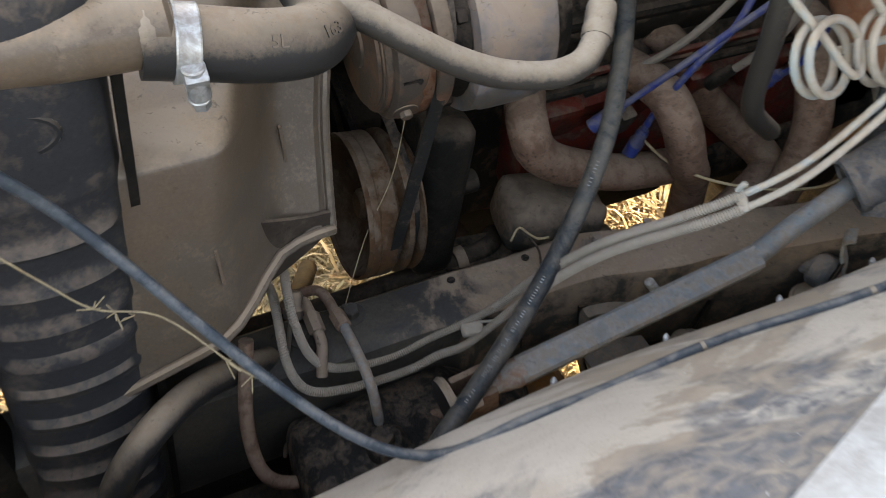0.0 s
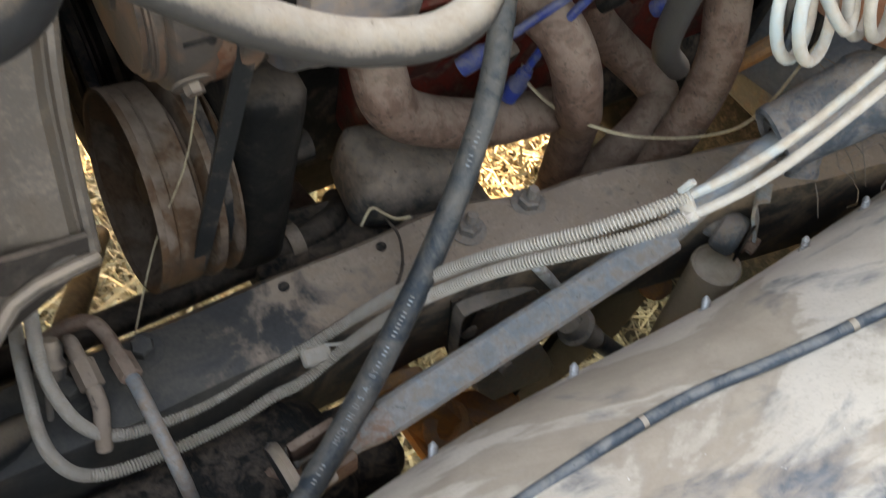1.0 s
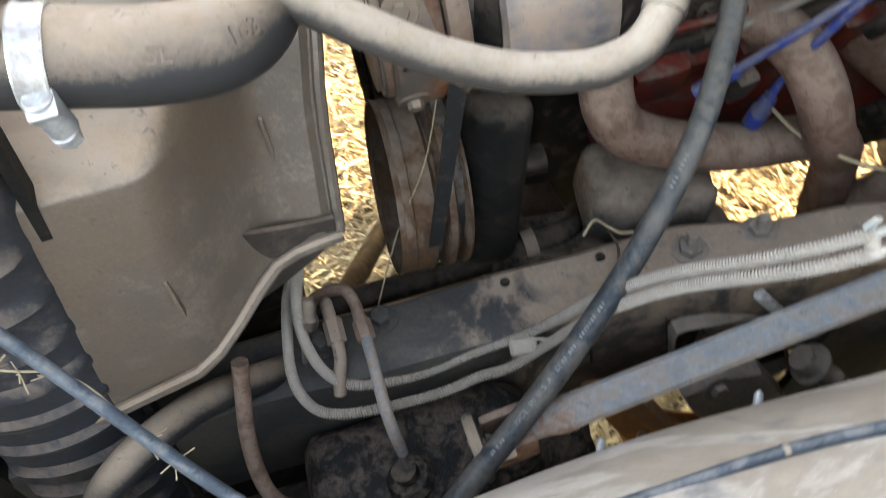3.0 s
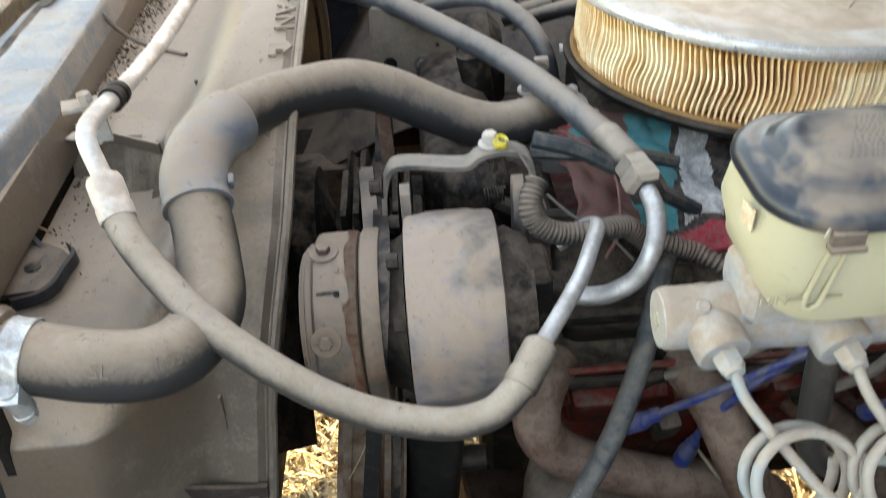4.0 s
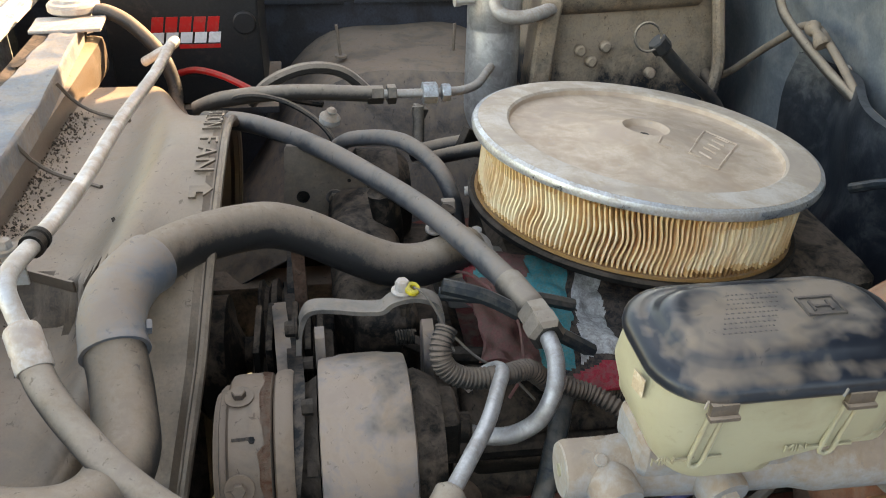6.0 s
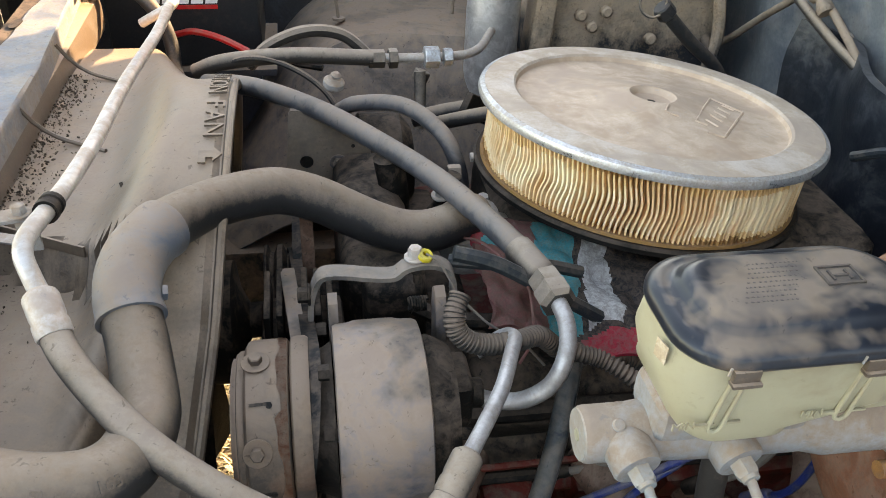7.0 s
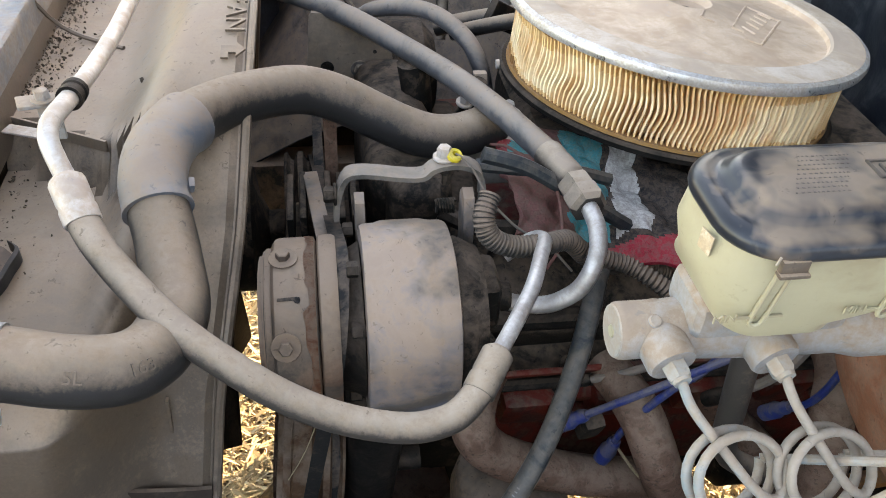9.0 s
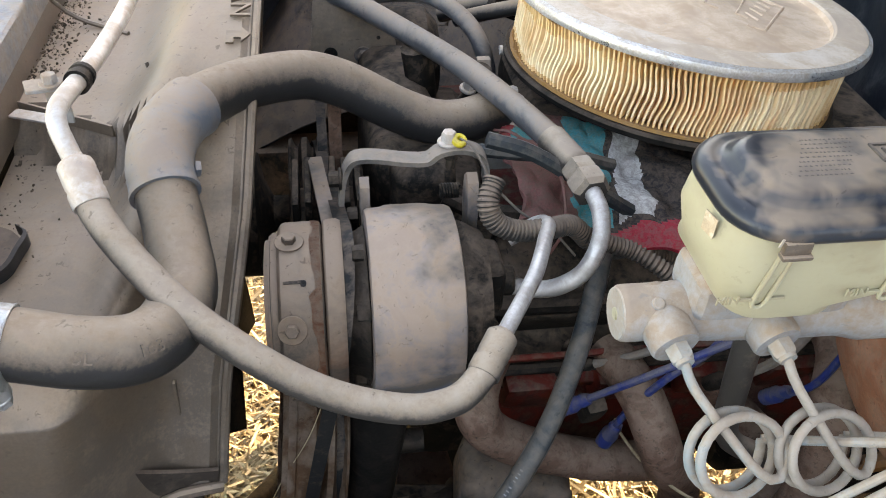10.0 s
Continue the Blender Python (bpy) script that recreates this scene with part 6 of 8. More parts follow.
def rag_colour(u, v):
    q = rag_at(u, v)
    x = q.x + 0.008 * noise.noise(Vector((u * 7, v * 7, 5)))
    y = q.y + 0.008 * noise.noise(Vector((u * 6, v * 6, 9)))
    if y > 0.895 and x < 0.235:
        return 2 if x < 0.208 and y > 0.910 else 1 if x < 0.215 else 0
    if x < 0.258 - 0.10 * (0.84 - y):
        return 3
    if y < 0.795 and x > 0.275:
        return 4 if y > 0.788 else 1
    if x < 0.290 + 0.16 * (y - 0.83):
        return 0
    if x < 0.296 + 0.16 * (y - 0.83):
        return 4
    return 2 if x < 0.326 - 0.12 * (0.83 - y) else 4


for i in range(NU):
    for j in range(NV):
        f = rag.faces.new((g[i, j], g[i + 1, j], g[i + 1, j + 1], g[i, j + 1]))
        f.material_index = rag_colour(i / NU, j / NV)
rag.normal_update()
bmesh.ops.solidify(rag, geom=rag.faces[:], thickness=0.004)
rag_ob = thing("rag", "crumpled terry rag, teal, red, white and maroon, under the air cleaner", "rag", (0.28, 0.86, 0.87))
rag.faces.ensure_lookup_table()
rag.faces.index_update()
for k, (mt, hue) in enumerate(((CLOTH_TEAL, "teal"), (CLOTH_RED, "red"), (CLOTH_WHITE, "white"), (CLOTH_MAROON, "maroon"), (CLOTH_BLACK, "black"))):
    left = {f.index for f in rag.faces if f.material_index == k}
    while left:
        todo = [min(left)]
        island = set()
        while todo:
            i = todo.pop()
            if i in left:
                left.discard(i)
                island.add(i)
                todo += [g2.index for e in rag.faces[i].edges for g2 in e.link_faces if g2.index in left]
        one = rag.copy()
        one.faces.ensure_lookup_table()
        bmesh.ops.delete(one, geom=[f for f in one.faces if f.index not in island], context="FACES")
        for f in one.faces:
            f.material_index = 0
        part("cloth_area", one, mt, rag_ob, hue + " area of the terry cloth", smooth=80)
rag.free()

# ---- master cylinder ----
mc = thing("brake_master_cylinder", "dusty aluminium master cylinder with cream reservoir and black lid", "master cylinder", (0.30, 0.60, 0.95))
m = axis_m((0.2065, 0.5965, 0.9690), (1, -0.02, 0.0))
b = lathe(bmesh.new(), [(0, 0), (0.0160, 0), (0.0174, 0.0015), (0.0178, 0.004), (0.0178, 0.030), (0.0195, 0.045), (0.0215, 0.09), (0.0215, 0.14), (0.025, 0.155), (0.025, 0.205), (0.034, 0.212), (0.034, 0.222), (0, 0.222)], m, 36)
block(b, (0.10, 0.045, 0.030), pose(0.295, 0.597, 0.990), 0.010, 3)
part("body", b, CAST_TAN, mc)
b = bmesh.new()
lathe(b, [(0, -0.0016), (0.0038, -0.0016), (0.0042, -0.0006), (0.0042, 0.002), (0, 0.002)], m, 14)
part("end_plug", b, CREAM, mc)
b = bmesh.new()
lathe(b, [(0, -0.0008), (0.0160, -0.0008), (0.0164, 0.0002), (0, 0.0002)], m, 36)
part("machined_face", b, LINE_CREAM, mc, "pale machined end face")
b = bmesh.new()
cyl(b, 0.0042, 0.004, axis_m((0.2265, 0.588, 0.9825), (0, -0.45, 0.9)), 14, 0.001)
part("casting_nub", b, CAST_TAN, mc)
for x, inset in ((0.2290, 0.0065), (0.2920, 0.004)):
    port = bmesh.new()
    w = Vector((0.16, -0.93, -0.20)).normalized()
    a = Vector((x, 0.600, 0.974)) - w * inset
    lathe(port, [(0.0115, 0.0), (0.0115, 0.016), (0.0140, 0.022), (0.0152, 0.026), (0.0152, 0.0385), (0.0140, 0.0405), (0, 0.0405)], axis_m(a, w), 26)
    po = part("port", port, CAST_TAN, mc)
    nut = bmesh.new()
    lathe(nut, [(0, 0.040), (0.0078, 0.040), (0.0078, 0.0475), (0.0066, 0.050), (0, 0.050)], axis_m(a, w), 6)
    lathe(nut, [(0, 0.050), (0.0058, 0.050), (0.0054, 0.0525), (0, 0.0525)], axis_m(a, w), 16)
    part("nut", nut, LINE_CREAM, po)


def loft(rects, n=8):
    """Stacked rounded rectangles (x0, x1, y0, y1, z, corner)."""
    b = bmesh.new()
    rings = []
    for x0, x1, y0, y1, z, r in rects:
        ring = []
        for cx, cy, a0 in ((x1 - r, y1 - r, 0), (x0 + r, y1 - r, 90), (x0 + r, y0 + r, 180), (x1 - r, y0 + r, 270)):
            for k in range(n + 1):
                a = radians(a0 + 90 * k / n)
                zz = z(cx) if callable(z) else z
                ring.append(b.verts.new((cx + r * math.cos(a), cy + r * math.sin(a), zz)))
        rings.append(ring)
    for a, c in zip(rings, rings[1:]):
        k = len(a)
        for i in range(k):
            b.faces.new((a[i], a[(i + 1) % k], c[(i + 1) % k], c[i]))
    b.faces.new(rings[0][::-1])
    b.faces.new(rings[-1])
    return b


res = part("reservoir", loft([(0.250, 0.303, 0.553, 0.622, 0.9985, 0.016), (0.240, 0.308, 0.5475, 0.630, 1.0015, 0.020), (0.234, 0.310, 0.5448, 0.633, 1.010, 0.022), (0.228, 0.371, 0.5445, 0.623, 1.024, 0.026), (0.221, 0.373, 0.5425, 0.624, 1.046, 0.030), (0.2255, 0.373, 0.5425, 0.624, 1.0655, 0.028)]), CREAM, mc, "cream translucent reservoir with moulded MIN marks")
b = loft([(0.316, 0.369, 0.553, 0.630, 1.014, 0.016), (0.311, 0.371, 0.5465, 0.634, 1.018, 0.02), (0.308, 0.371, 0.545, 0.636, 1.026, 0.02)])
part("rear_bowl", b, CREAM, res)
LID_BLACK = material("dusty_black_lid", (0.014, 0.017, 0.023), (0.025, 0.031, 0.041), dust=0.10, rough=0.30, top=0.75, scale=4.5, bump=0.03, patch=1.7, edge=0.12, detail=3.0, speckle=0.2, powder=(0.29, 0.22, 0.165), settle=(0.62, 1.0), spec=0.35)
LID_PRINT = material("dusty_moulded_print", (0.105, 0.088, 0.074), (0.05, 0.05, 0.054), dust=0.05, rough=0.4, scale=30, bump=0.02)
LID_STEPS = ((0.0035, 1.0630), (0.0010, 1.0642), (0.0, 1.0668), (0.0003, 1.0700), (0.0020, 1.0728), (0.0048, 1.0746), (0.0085, 1.0754), (0.0115, 1.0752), (0.0140, 1.0766), (0.0165, 1.0800), (0.0190, 1.0828), (0.0225, 1.0838), (0.0270, 1.0840))
lid = part("reservoir_lid", loft([(0.2225 + d, 0.379 - d, 0.5355 + d, 0.629 - d, z, 0.034 - 0.7 * d) for d, z in LID_STEPS]), LID_BLACK, mc, "black plastic lid blotched with tan dust", smooth=65)
b = bmesh.new()
for x0, y0, sx, sy in ((0.326, 0.5765, 0.022, 0.0014), (0.326, 0.5915, 0.022, 0.0014), (0.3155, 0.584, 0.0014, 0.015), (0.3365, 0.584, 0.0014, 0.015), (0.326, 0.5835, 0.010, 0.0013), (0.321, 0.584, 0.0013, 0.008), (0.331, 0.584, 0.0013, 0.008)):
    block(b, (sx, sy, 0.0014), pose(x0, y0, 1.0845))
part("moulded_badge", b, LID_PRINT, lid)
b = bmesh.new()
rng = random.Random(17)
for k in range(9):
    x = 0.262 + 0.0022 * k
    while x < 0.292 + 0.0022 * k:
        w = rng.uniform(0.0008, 0.0026)
        block(b, (w * 0.6, 0.0009, 0.0002), pose(x + w / 2, 0.567 + 0.0040 * k, 1.0841))
        x += w + rng.uniform(0.0006, 0.0014)
tagged(part("moulded_print", b, LID_PRINT, lid), kind="stuff")
turn = radians(192)
b = bmesh.new()
block(b, (0.0006, 0.010, 0.012), Matrix.Translation((0.2510 + 0.0305 * math.cos(turn), 0.5722 + 0.0305 * math.sin(turn), 1.0565)) @ Matrix.Rotation(turn, 4, "Z"))
part("paper_label", b, material("worn_paper_label", (0.70, 0.60, 0.46), (0.55, 0.42, 0.28), dust=0.1, rough=0.8, scale=40, bump=0.05), res, "small worn paper label")
for x in (0.2535, 0.3270):
    b = bmesh.new()
    block(b, (0.0150, 0.004, 0.0085), pose(x, 0.5365, 1.0620), 0.0012)
    block(b, (0.0165, 0.006, 0.0025), pose(x, 0.5352, 1.0582), 0.001)
    part("catch", b, PLASTIC_TAN, lid)
    part("mould_tick", block(bmesh.new(), (0.0010, 0.0010, 0.0050), pose(x - 0.0105, 0.5352, 1.0672, 0, 12, 0)), LINE_CREAM, lid)
for xa, xb in ((0.2555, 0.2500), (0.330, 0.3245)):
    b = bmesh.new()
    hoop = [Vector((xa - 0.0040, 0.5422, 1.056)), Vector((xb - 0.0040, 0.5432, 1.019))] + [Vector((xb - 0.0040 * math.cos(a), 0.5434, 1.019 - 0.0040 * math.sin(a))) for a in (0.8, 1.57, 2.34)] + [Vector((xb + 0.0040, 0.5432, 1.019)), Vector((xa + 0.0040, 0.5422, 1.056))]
    sweep(b, hoop, 0.0014, 8)
    part("level_ribs", b, CREAM, res)
    t = glyph("MIN", 0.0075, 0.0005)
    t.transform(Matrix.Translation((xb - 0.0185, 0.5430, 1.0215)) @ Euler((radians(90), 0, 0)).to_matrix().to_4x4())
    part("min_mark", t, CREAM, res)
    b = bmesh.new()
    block(b, (0.011, 0.0014, 0.0014), pose(xb - 0.0065, 0.5432, 1.0215))
    block(b, (0.010, 0.0014, 0.0014), pose(xb + 0.009, 0.5432, 1.0215))
    part("level_tick", b, CREAM, res)
b = bmesh.new()
block(b, (0.010, 0.0006, 0.018), pose(0.2295, 0.5640, 1.052, 0, -14, -62))
part("paper_label", b, material("tan_sticker", (0.55, 0.38, 0.24), None, dust=0.1, rough=0.8), res)

for shifted in (res, lid):
    shifted.location = (0.011, 0.006, 0.0)

# coiled brake pipes from the two ports
for k, (x, cx, inset) in enumerate(((0.2290, 0.270, 0.0065), (0.2920, 0.329, 0.004))):
    coil = thing("coiled_brake_pipe", "pale steel brake pipe wound in two loose coils", "brake line", (x, 0.53, 0.93), "coiled pipes")
    a = Vector((x, 0.600, 0.974)) + Vector((0.16, -0.93, -0.20)).normalized() * (0.050 - inset)
    ctr = Vector((cx, 0.527, 0.913 - 0.005 * k))
    axw = Vector((-0.25, 0.72, -0.42)).normalized()
    uu = Vector((0.85, 0.1, -0.52))
    uu = (uu - axw * uu.dot(axw)).normalized()
    vv = axw.cross(uu)
    turns = []
    for i in range(56):
        th = -0.5 + i * 2 * math.pi * 2.15 / 55
        turns.append(ctr + uu * 0.0335 * math.cos(th) - vv * 0.0265 * math.sin(th) + axw * (0.011 * (i / 55 - 0.5) * 2))
    start = [a, a + Vector((0.006, -0.010, -0.014)), a.lerp(turns[0], 0.45) + Vector((-0.004, -0.006, 0.0)), a.lerp(turns[0], 0.8) + Vector((-0.003, -0.004, 0))]
    path = relax(spline(start, 5) + turns, 2)
    part("pipe", sweep(bmesh.new(), path, 0.0031, 12), (LINE_CREAM, LINE_TAN)[k], coil)
    part("tail", tube([turns[-1], turns[-1] + Vector((0.03, -0.012, 0.01)), Vector((0.385 + 0.02 * k, 0.49, 0.955)), Vector((0.365, 0.486, 0.962)), Vector((0.350, 0.486 + 0.008 * k, 0.948))], 0.0031, 10), (LINE_CREAM, LINE_TAN)[k], coil)
# ribbed vacuum hose seen between the coils
vh = thing("vacuum_hose", "dusty braided hose standing behind the coiled brake pipes", "hose", (0.34, 0.64, 0.9))
part("hose", tube([(0.345, 0.655, 0.955), (0.338, 0.640, 0.90), (0.340, 0.635, 0.84), (0.36, 0.645, 0.76), (0.42, 0.66, 0.70)], 0.0105, 14), HOSE_TAN, vh)
hc = thing("hose_clamp", "small bright ring clamp near the brake pipes", "hose clamp", (0.365, 0.63, 0.92))
pts = [Vector((0.372 + 0.012 * math.cos(a), 0.64, 0.915 + 0.018 * math.sin(a))) for a in (2 * math.pi * k / 24 for k in range(25))]
part("ring", sweep(bmesh.new(), pts, 0.0016, 8), ZINC, hc)

# ---- brake booster ----
boost = thing("brake_booster", "round brake booster shell in red-brown rust", "brake booster", (0.45, 0.60, 0.80))
b = lathe(bmesh.new(), [(0, 0), (0.05, 0.0), (0.075, 0.006), (0.110, 0.018), (0.128, 0.030), (0.134, 0.042), (0.134, 0.050), (0.138, 0.052), (0.138, 0.058), (0.130, 0.060), (0.125, 0.10), (0.09, 0.125), (0, 0.125)], axis_m((0.424, 0.597, 0.925), (1, 0, 0)), 64)
part("shell", b, RUST_RED, boost)
b = bmesh.new()
cyl(b, 0.006, 0.022, axis_m((0.405, 0.572, 0.935), (1, 0, 0)), 12)
part("stud", b, RUST_ORANGE, boost)

# ---- far side: battery ----
bat = thing("battery", "black car battery with red and white label blocks on a tray", "battery", (-0.117, 1.585, 0.845))
b = bmesh.new()
block(b, (0.222, 0.17, 0.170), pose(-0.117, 1.586, 0.93), 0.008, 3)
part("case", b, PLASTIC_BLACK, bat)
b = bmesh.new()
block(b, (0.228, 0.178, 0.012), pose(-0.117, 1.586, 1.021), 0.004, 3)
part("cover", b, material("dusty_grey_cover", (0.34, 0.33, 0.33), None, dust=0.65, rough=0.5, top=0.5, powder=(0.66, 0.56, 0.48)), bat, "pale dusty battery cover")
# label: slanted plain blocks in two rows, and a thin bar below
for x0, step, z0, high, mt in ((-0.1640, 0.0200, 0.9590, 0.0225, RED), (-0.1655, 0.0205, 0.9425, 0.0160, WHITE)):
    for k in range(5):
        b = bmesh.new()
        frame_m = Matrix.Translation((x0 + step * k, 1.5015, z0)) @ Matrix(((1, 0, 0, 0), (0, 0, -1, 0), (0, 1, 0, 0), (0, 0, 0, 1)))
        w = step * 0.84
        prism(b, [(0, 0), (w, 0), (w + high * 0.22, high), (high * 0.22, high)], 0.0012, frame_m)
        part("label_block", b, mt, bat)
part("label_bar", block(bmesh.new(), (0.060, 0.0014, 0.006), pose(-0.096, 1.5005, 0.9375)), RED, bat)
b = bmesh.new()
cyl(b, 0.017, 0.008, axis_m((-0.0275, 1.502, 0.9720), (0, -1, 0)), 24, 0.002)
part("vent_knob", b, PLASTIC_BLACK, bat)
for x in (-0.18, -0.05):
    b = bmesh.new()
    cyl(b, 0.011, 0.022, axis_m((x, 1.54, 1.026), (0, 0, 1)), 16, 0.002)
    block(b, (0.04, 0.018, 0.010), pose(x + 0.012, 1.54, 1.043), 0.003)
    part("terminal", b, ALU_DUSTY, bat)
tray = thing("battery_tray", "dusty sheet steel battery tray", "tray", (-0.117, 1.59, 0.60))
b = bmesh.new()
block(b, (0.26, 0.21, 0.012), pose(-0.117, 1.59, 0.838), 0.003)
block(b, (0.20, 0.03, 0.26), pose(-0.117, 1.62, 0.70), 0.003)
part("shelf", b, FENDER_FAR, tray)
bc = thing("battery_cable", "battery cables, one with a red sleeve, among dusty rubber lines", "cable", (-0.05, 1.45, 0.92))
for pts, r, mt in (
    ([(-0.13, 1.49, 0.90), (-0.10, 1.46, 0.915), (-0.06, 1.43, 0.915), (-0.02, 1.40, 0.905)], 0.005, RED),
    ([(-0.02, 1.40, 0.905), (0.02, 1.38, 0.90), (0.08, 1.36, 0.895)], 0.005, STEEL_DARK),
    ([(-0.02, 1.36, 0.90), (0.01, 1.36, 0.93), (0.06, 1.37, 0.945), (0.11, 1.38, 0.935), (0.15, 1.38, 0.90)], 0.0085, HOSE_TAN),
    ([(-0.06, 1.30, 0.92), (-0.02, 1.29, 0.94), (0.03, 1.29, 0.93), (0.08, 1.27, 0.90), (0.11, 1.24, 0.85)], 0.004, RUBBER),
):
    part("cable", tube(pts, r, 8), mt, bc)

# ---- accumulator and its line ----
acc = thing("ac_accumulator", "bare aluminium air-conditioning accumulator canister, dusty", "canister", (0.34, 1.45, 0.78))
b = lathe(bmesh.new(), [(0, 0.0), (0.036, 0.0), (0.0405, 0.006), (0.0405, 0.188), (0.0395, 0.192), (0.0395, 0.196), (0.0405, 0.199), (0.0405, 0.262), (0.034, 0.276), (0, 0.280)], axis_m((0.340, 1.450, 0.780), (0, 0, 1)), 40)
part("canister", b, ALU, acc)
part("outlet_pipe", tube([(0.332, 1.42, 1.025), (0.335, 1.405, 1.008), (0.360, 1.40, 1.000), (0.395, 1.41, 1.002), (0.43, 1.44, 1.004)], 0.010, 14), ALU_DUSTY, acc)
b = bmesh.new()
cyl(b, 0.006, 0.03, axis_m((0.305, 1.43, 1.018), (-1, -0.2, 0)), 12)
cyl(b, 0.008, 0.008, axis_m((0.283, 1.427, 1.018), (-1, -0.2, 0)), 8)
part("service_port", b, ALU_DUSTY, acc)
b = bmesh.new()
block(b, (0.10, 0.02, 0.03), pose(0.34, 1.49, 0.86), 0.004)
block(b, (0.02, 0.20, 0.03), pose(0.34, 1.58, 0.86), 0.004)
part("strap_bracket", b, STEEL_DARK, acc)
lin = thing("ac_liquid_line", "dusty air-conditioning line with hex couplings crossing the far side", "hose", (0.1, 1.30, 0.93))
part("hose", tube([(-0.085, 1.31, 0.915), (-0.045, 1.30, 0.932), (0.04, 1.30, 0.938), (0.145, 1.30, 0.932)], 0.0105, 16), HOSE_TAN, lin)
part("tube", tube([(0.14, 1.30, 0.932), (0.21, 1.305, 0.929), (0.285, 1.325, 0.926), (0.33, 1.41, 0.925)], 0.0062, 12), ALU_DUSTY, lin)
for x, r, h in ((0.150, 0.0125, 0.022), (0.172, 0.0135, 0.012), (0.224, 0.0150, 0.020), (0.246, 0.0120, 0.012)):
    b = cyl(bmesh.new(), r, h, axis_m((x - h / 2, 1.302, 0.930), (1, 0.05, -0.02)), 6, 0.001)
    part("coupling_nut", b, ZINC if x > 0.2 else HOSE_TAN, lin)

# ---- heater case, dipstick, loose hoses on the firewall ----
heat = thing("heater_case", "black plastic heater case on the firewall under thick dust", "heater case", (0.57, 1.58, 0.75))
b = bmesh.new()
block(b, (0.30, 0.30, 0.30), pose(0.565, 1.62, 0.885, -6, 0, 6), 0.02, 3)
part("case", b, HEATER, heat)
b = bmesh.new()
block(b, (0.035, 0.06, 0.20), pose(0.415, 1.455, 0.92, 0, 4, 0), 0.012, 3)
part("side_flange", b, HEATER, heat)
b = bmesh.new()
cyl(b, 0.034, 0.25, axis_m((0.425, 1.485, 1.010), (1, 0.02, 0.05)), 24, 0.006)
part("top_roll", b, HEATER, heat)
for x, z in ((0.500, 0.912), (0.520, 0.935), (0.48, 0.93), (0.60, 0.89)):
    b = cyl(bmesh.new(), 0.009, 0.016, axis_m((x, 1.462, z), (0, -1, 0.1)), 14, 0.003)
    part("boss", b, HEATER, heat)
part("seal_bead", tube([(0.690, 1.47, 1.05), (0.700, 1.46, 0.98), (0.712, 1.45, 0.90), (0.70, 1.44, 0.84)], 0.010, 10), HEATER, heat)
dip = thing("dipstick", "black dipstick tube with a wire ring handle", "dipstick", (0.55, 1.2, 0.95))
part("tube", tube([(0.500, 1.2, 1.018), (0.540, 1.2, 0.980), (0.590, 1.2, 0.935), (0.62, 1.18, 0.85), (0.62, 1.10, 0.75)], 0.0085, 12), PLASTIC_BLACK, dip)
b = cyl(bmesh.new(), 0.0125, 0.018, axis_m((0.502, 1.2, 1.016), (-0.7, 0, 0.7)), 8, 0.002)
part("collar", b, PLASTIC_BLACK, dip)
pts = [Vector((0.477 + 0.017 * math.cos(a), 1.197 + 0.006 * math.sin(a), 1.034 + 0.016 * math.sin(a))) for a in (2 * math.pi * k / 24 for k in range(25))]
part("ring", sweep(bmesh.new(), pts, 0.0017, 8), HOSE_TAN, dip)
loose = thing("firewall_hose", "pale vacuum hoses and a taped harness along the firewall", "hose", (0.75, 1.2, 1.05))
part("pale_hose", tube([(0.735, 1.44, 1.075), (0.735, 1.369, 1.040), (0.735, 1.336, 1.016), (0.735, 1.271, 0.996), (0.735, 1.191, 0.977), (0.735, 1.121, 0.966), (0.735, 1.04, 0.955)], 0.0068, 12), HOSE_TAN, loose)
part("taped_harness", tube([(0.73, 1.52, 0.850), (0.742, 1.467, 0.883), (0.745, 1.396, 0.941), (0.745, 1.332, 0.988), (0.742, 1.296, 1.012), (0.738, 1.255, 1.021), (0.738, 1.225, 1.012), (0.738, 1.178, 0.992), (0.738, 1.130, 0.968), (0.738, 1.08, 0.945)], 0.0055, 12), PLATE_TAN, loose)
part("tape_knot", tube([(0.732, 1.262, 1.022), (0.728, 1.240, 1.020), (0.730, 1.222, 1.008)], lambda q: 0.0085 + 0.0025 * math.sin(q * 9), 10), PLATE_TAN, loose)
part("riser_hose", tube([(0.712, 1.62, 0.985), (0.71, 1.60, 0.975), (0.71, 1.538, 0.938), (0.71, 1.500, 0.885), (0.712, 1.455, 0.868)], 0.010, 12), CONDUIT, loose)
part("black_lead", tube([(0.66, 1.0, 0.92), (0.68, 0.96, 0.945), (0.69, 0.90, 0.945), (0.69, 0.85, 0.92), (0.68, 0.80, 0.88)], 0.006, 10), TUBE_BLACK, loose)
part("copper_tape", tube([(0.70, 0.92, 0.955), (0.66, 0.86, 0.965), (0.60, 0.80, 0.985)], 0.004, 8), material("copper_brown_sleeve", (0.35, 0.17, 0.10), None, dust=0.25, rough=0.5), loose)

# ---- alternator side ----
alt = thing("alternator_bracket", "flat dusty steel bracket plate with holes and a bolt", "bracket", (0.08, 1.063, 0.86))
b = bmesh.new()
out = [(0.0340, 0.946), (0.0370, 0.9515), (0.060, 0.9495), (0.0864, 0.946), (0.0985, 0.941), (0.1084, 0.934), (0.1165, 0.921), (0.1226, 0.905), (0.1265, 0.886), (0.1285, 0.867), (0.1270, 0.848), (0.1239, 0.832), (0.060, 0.822), (0.031, 0.852), (0.0276, 0.872)]
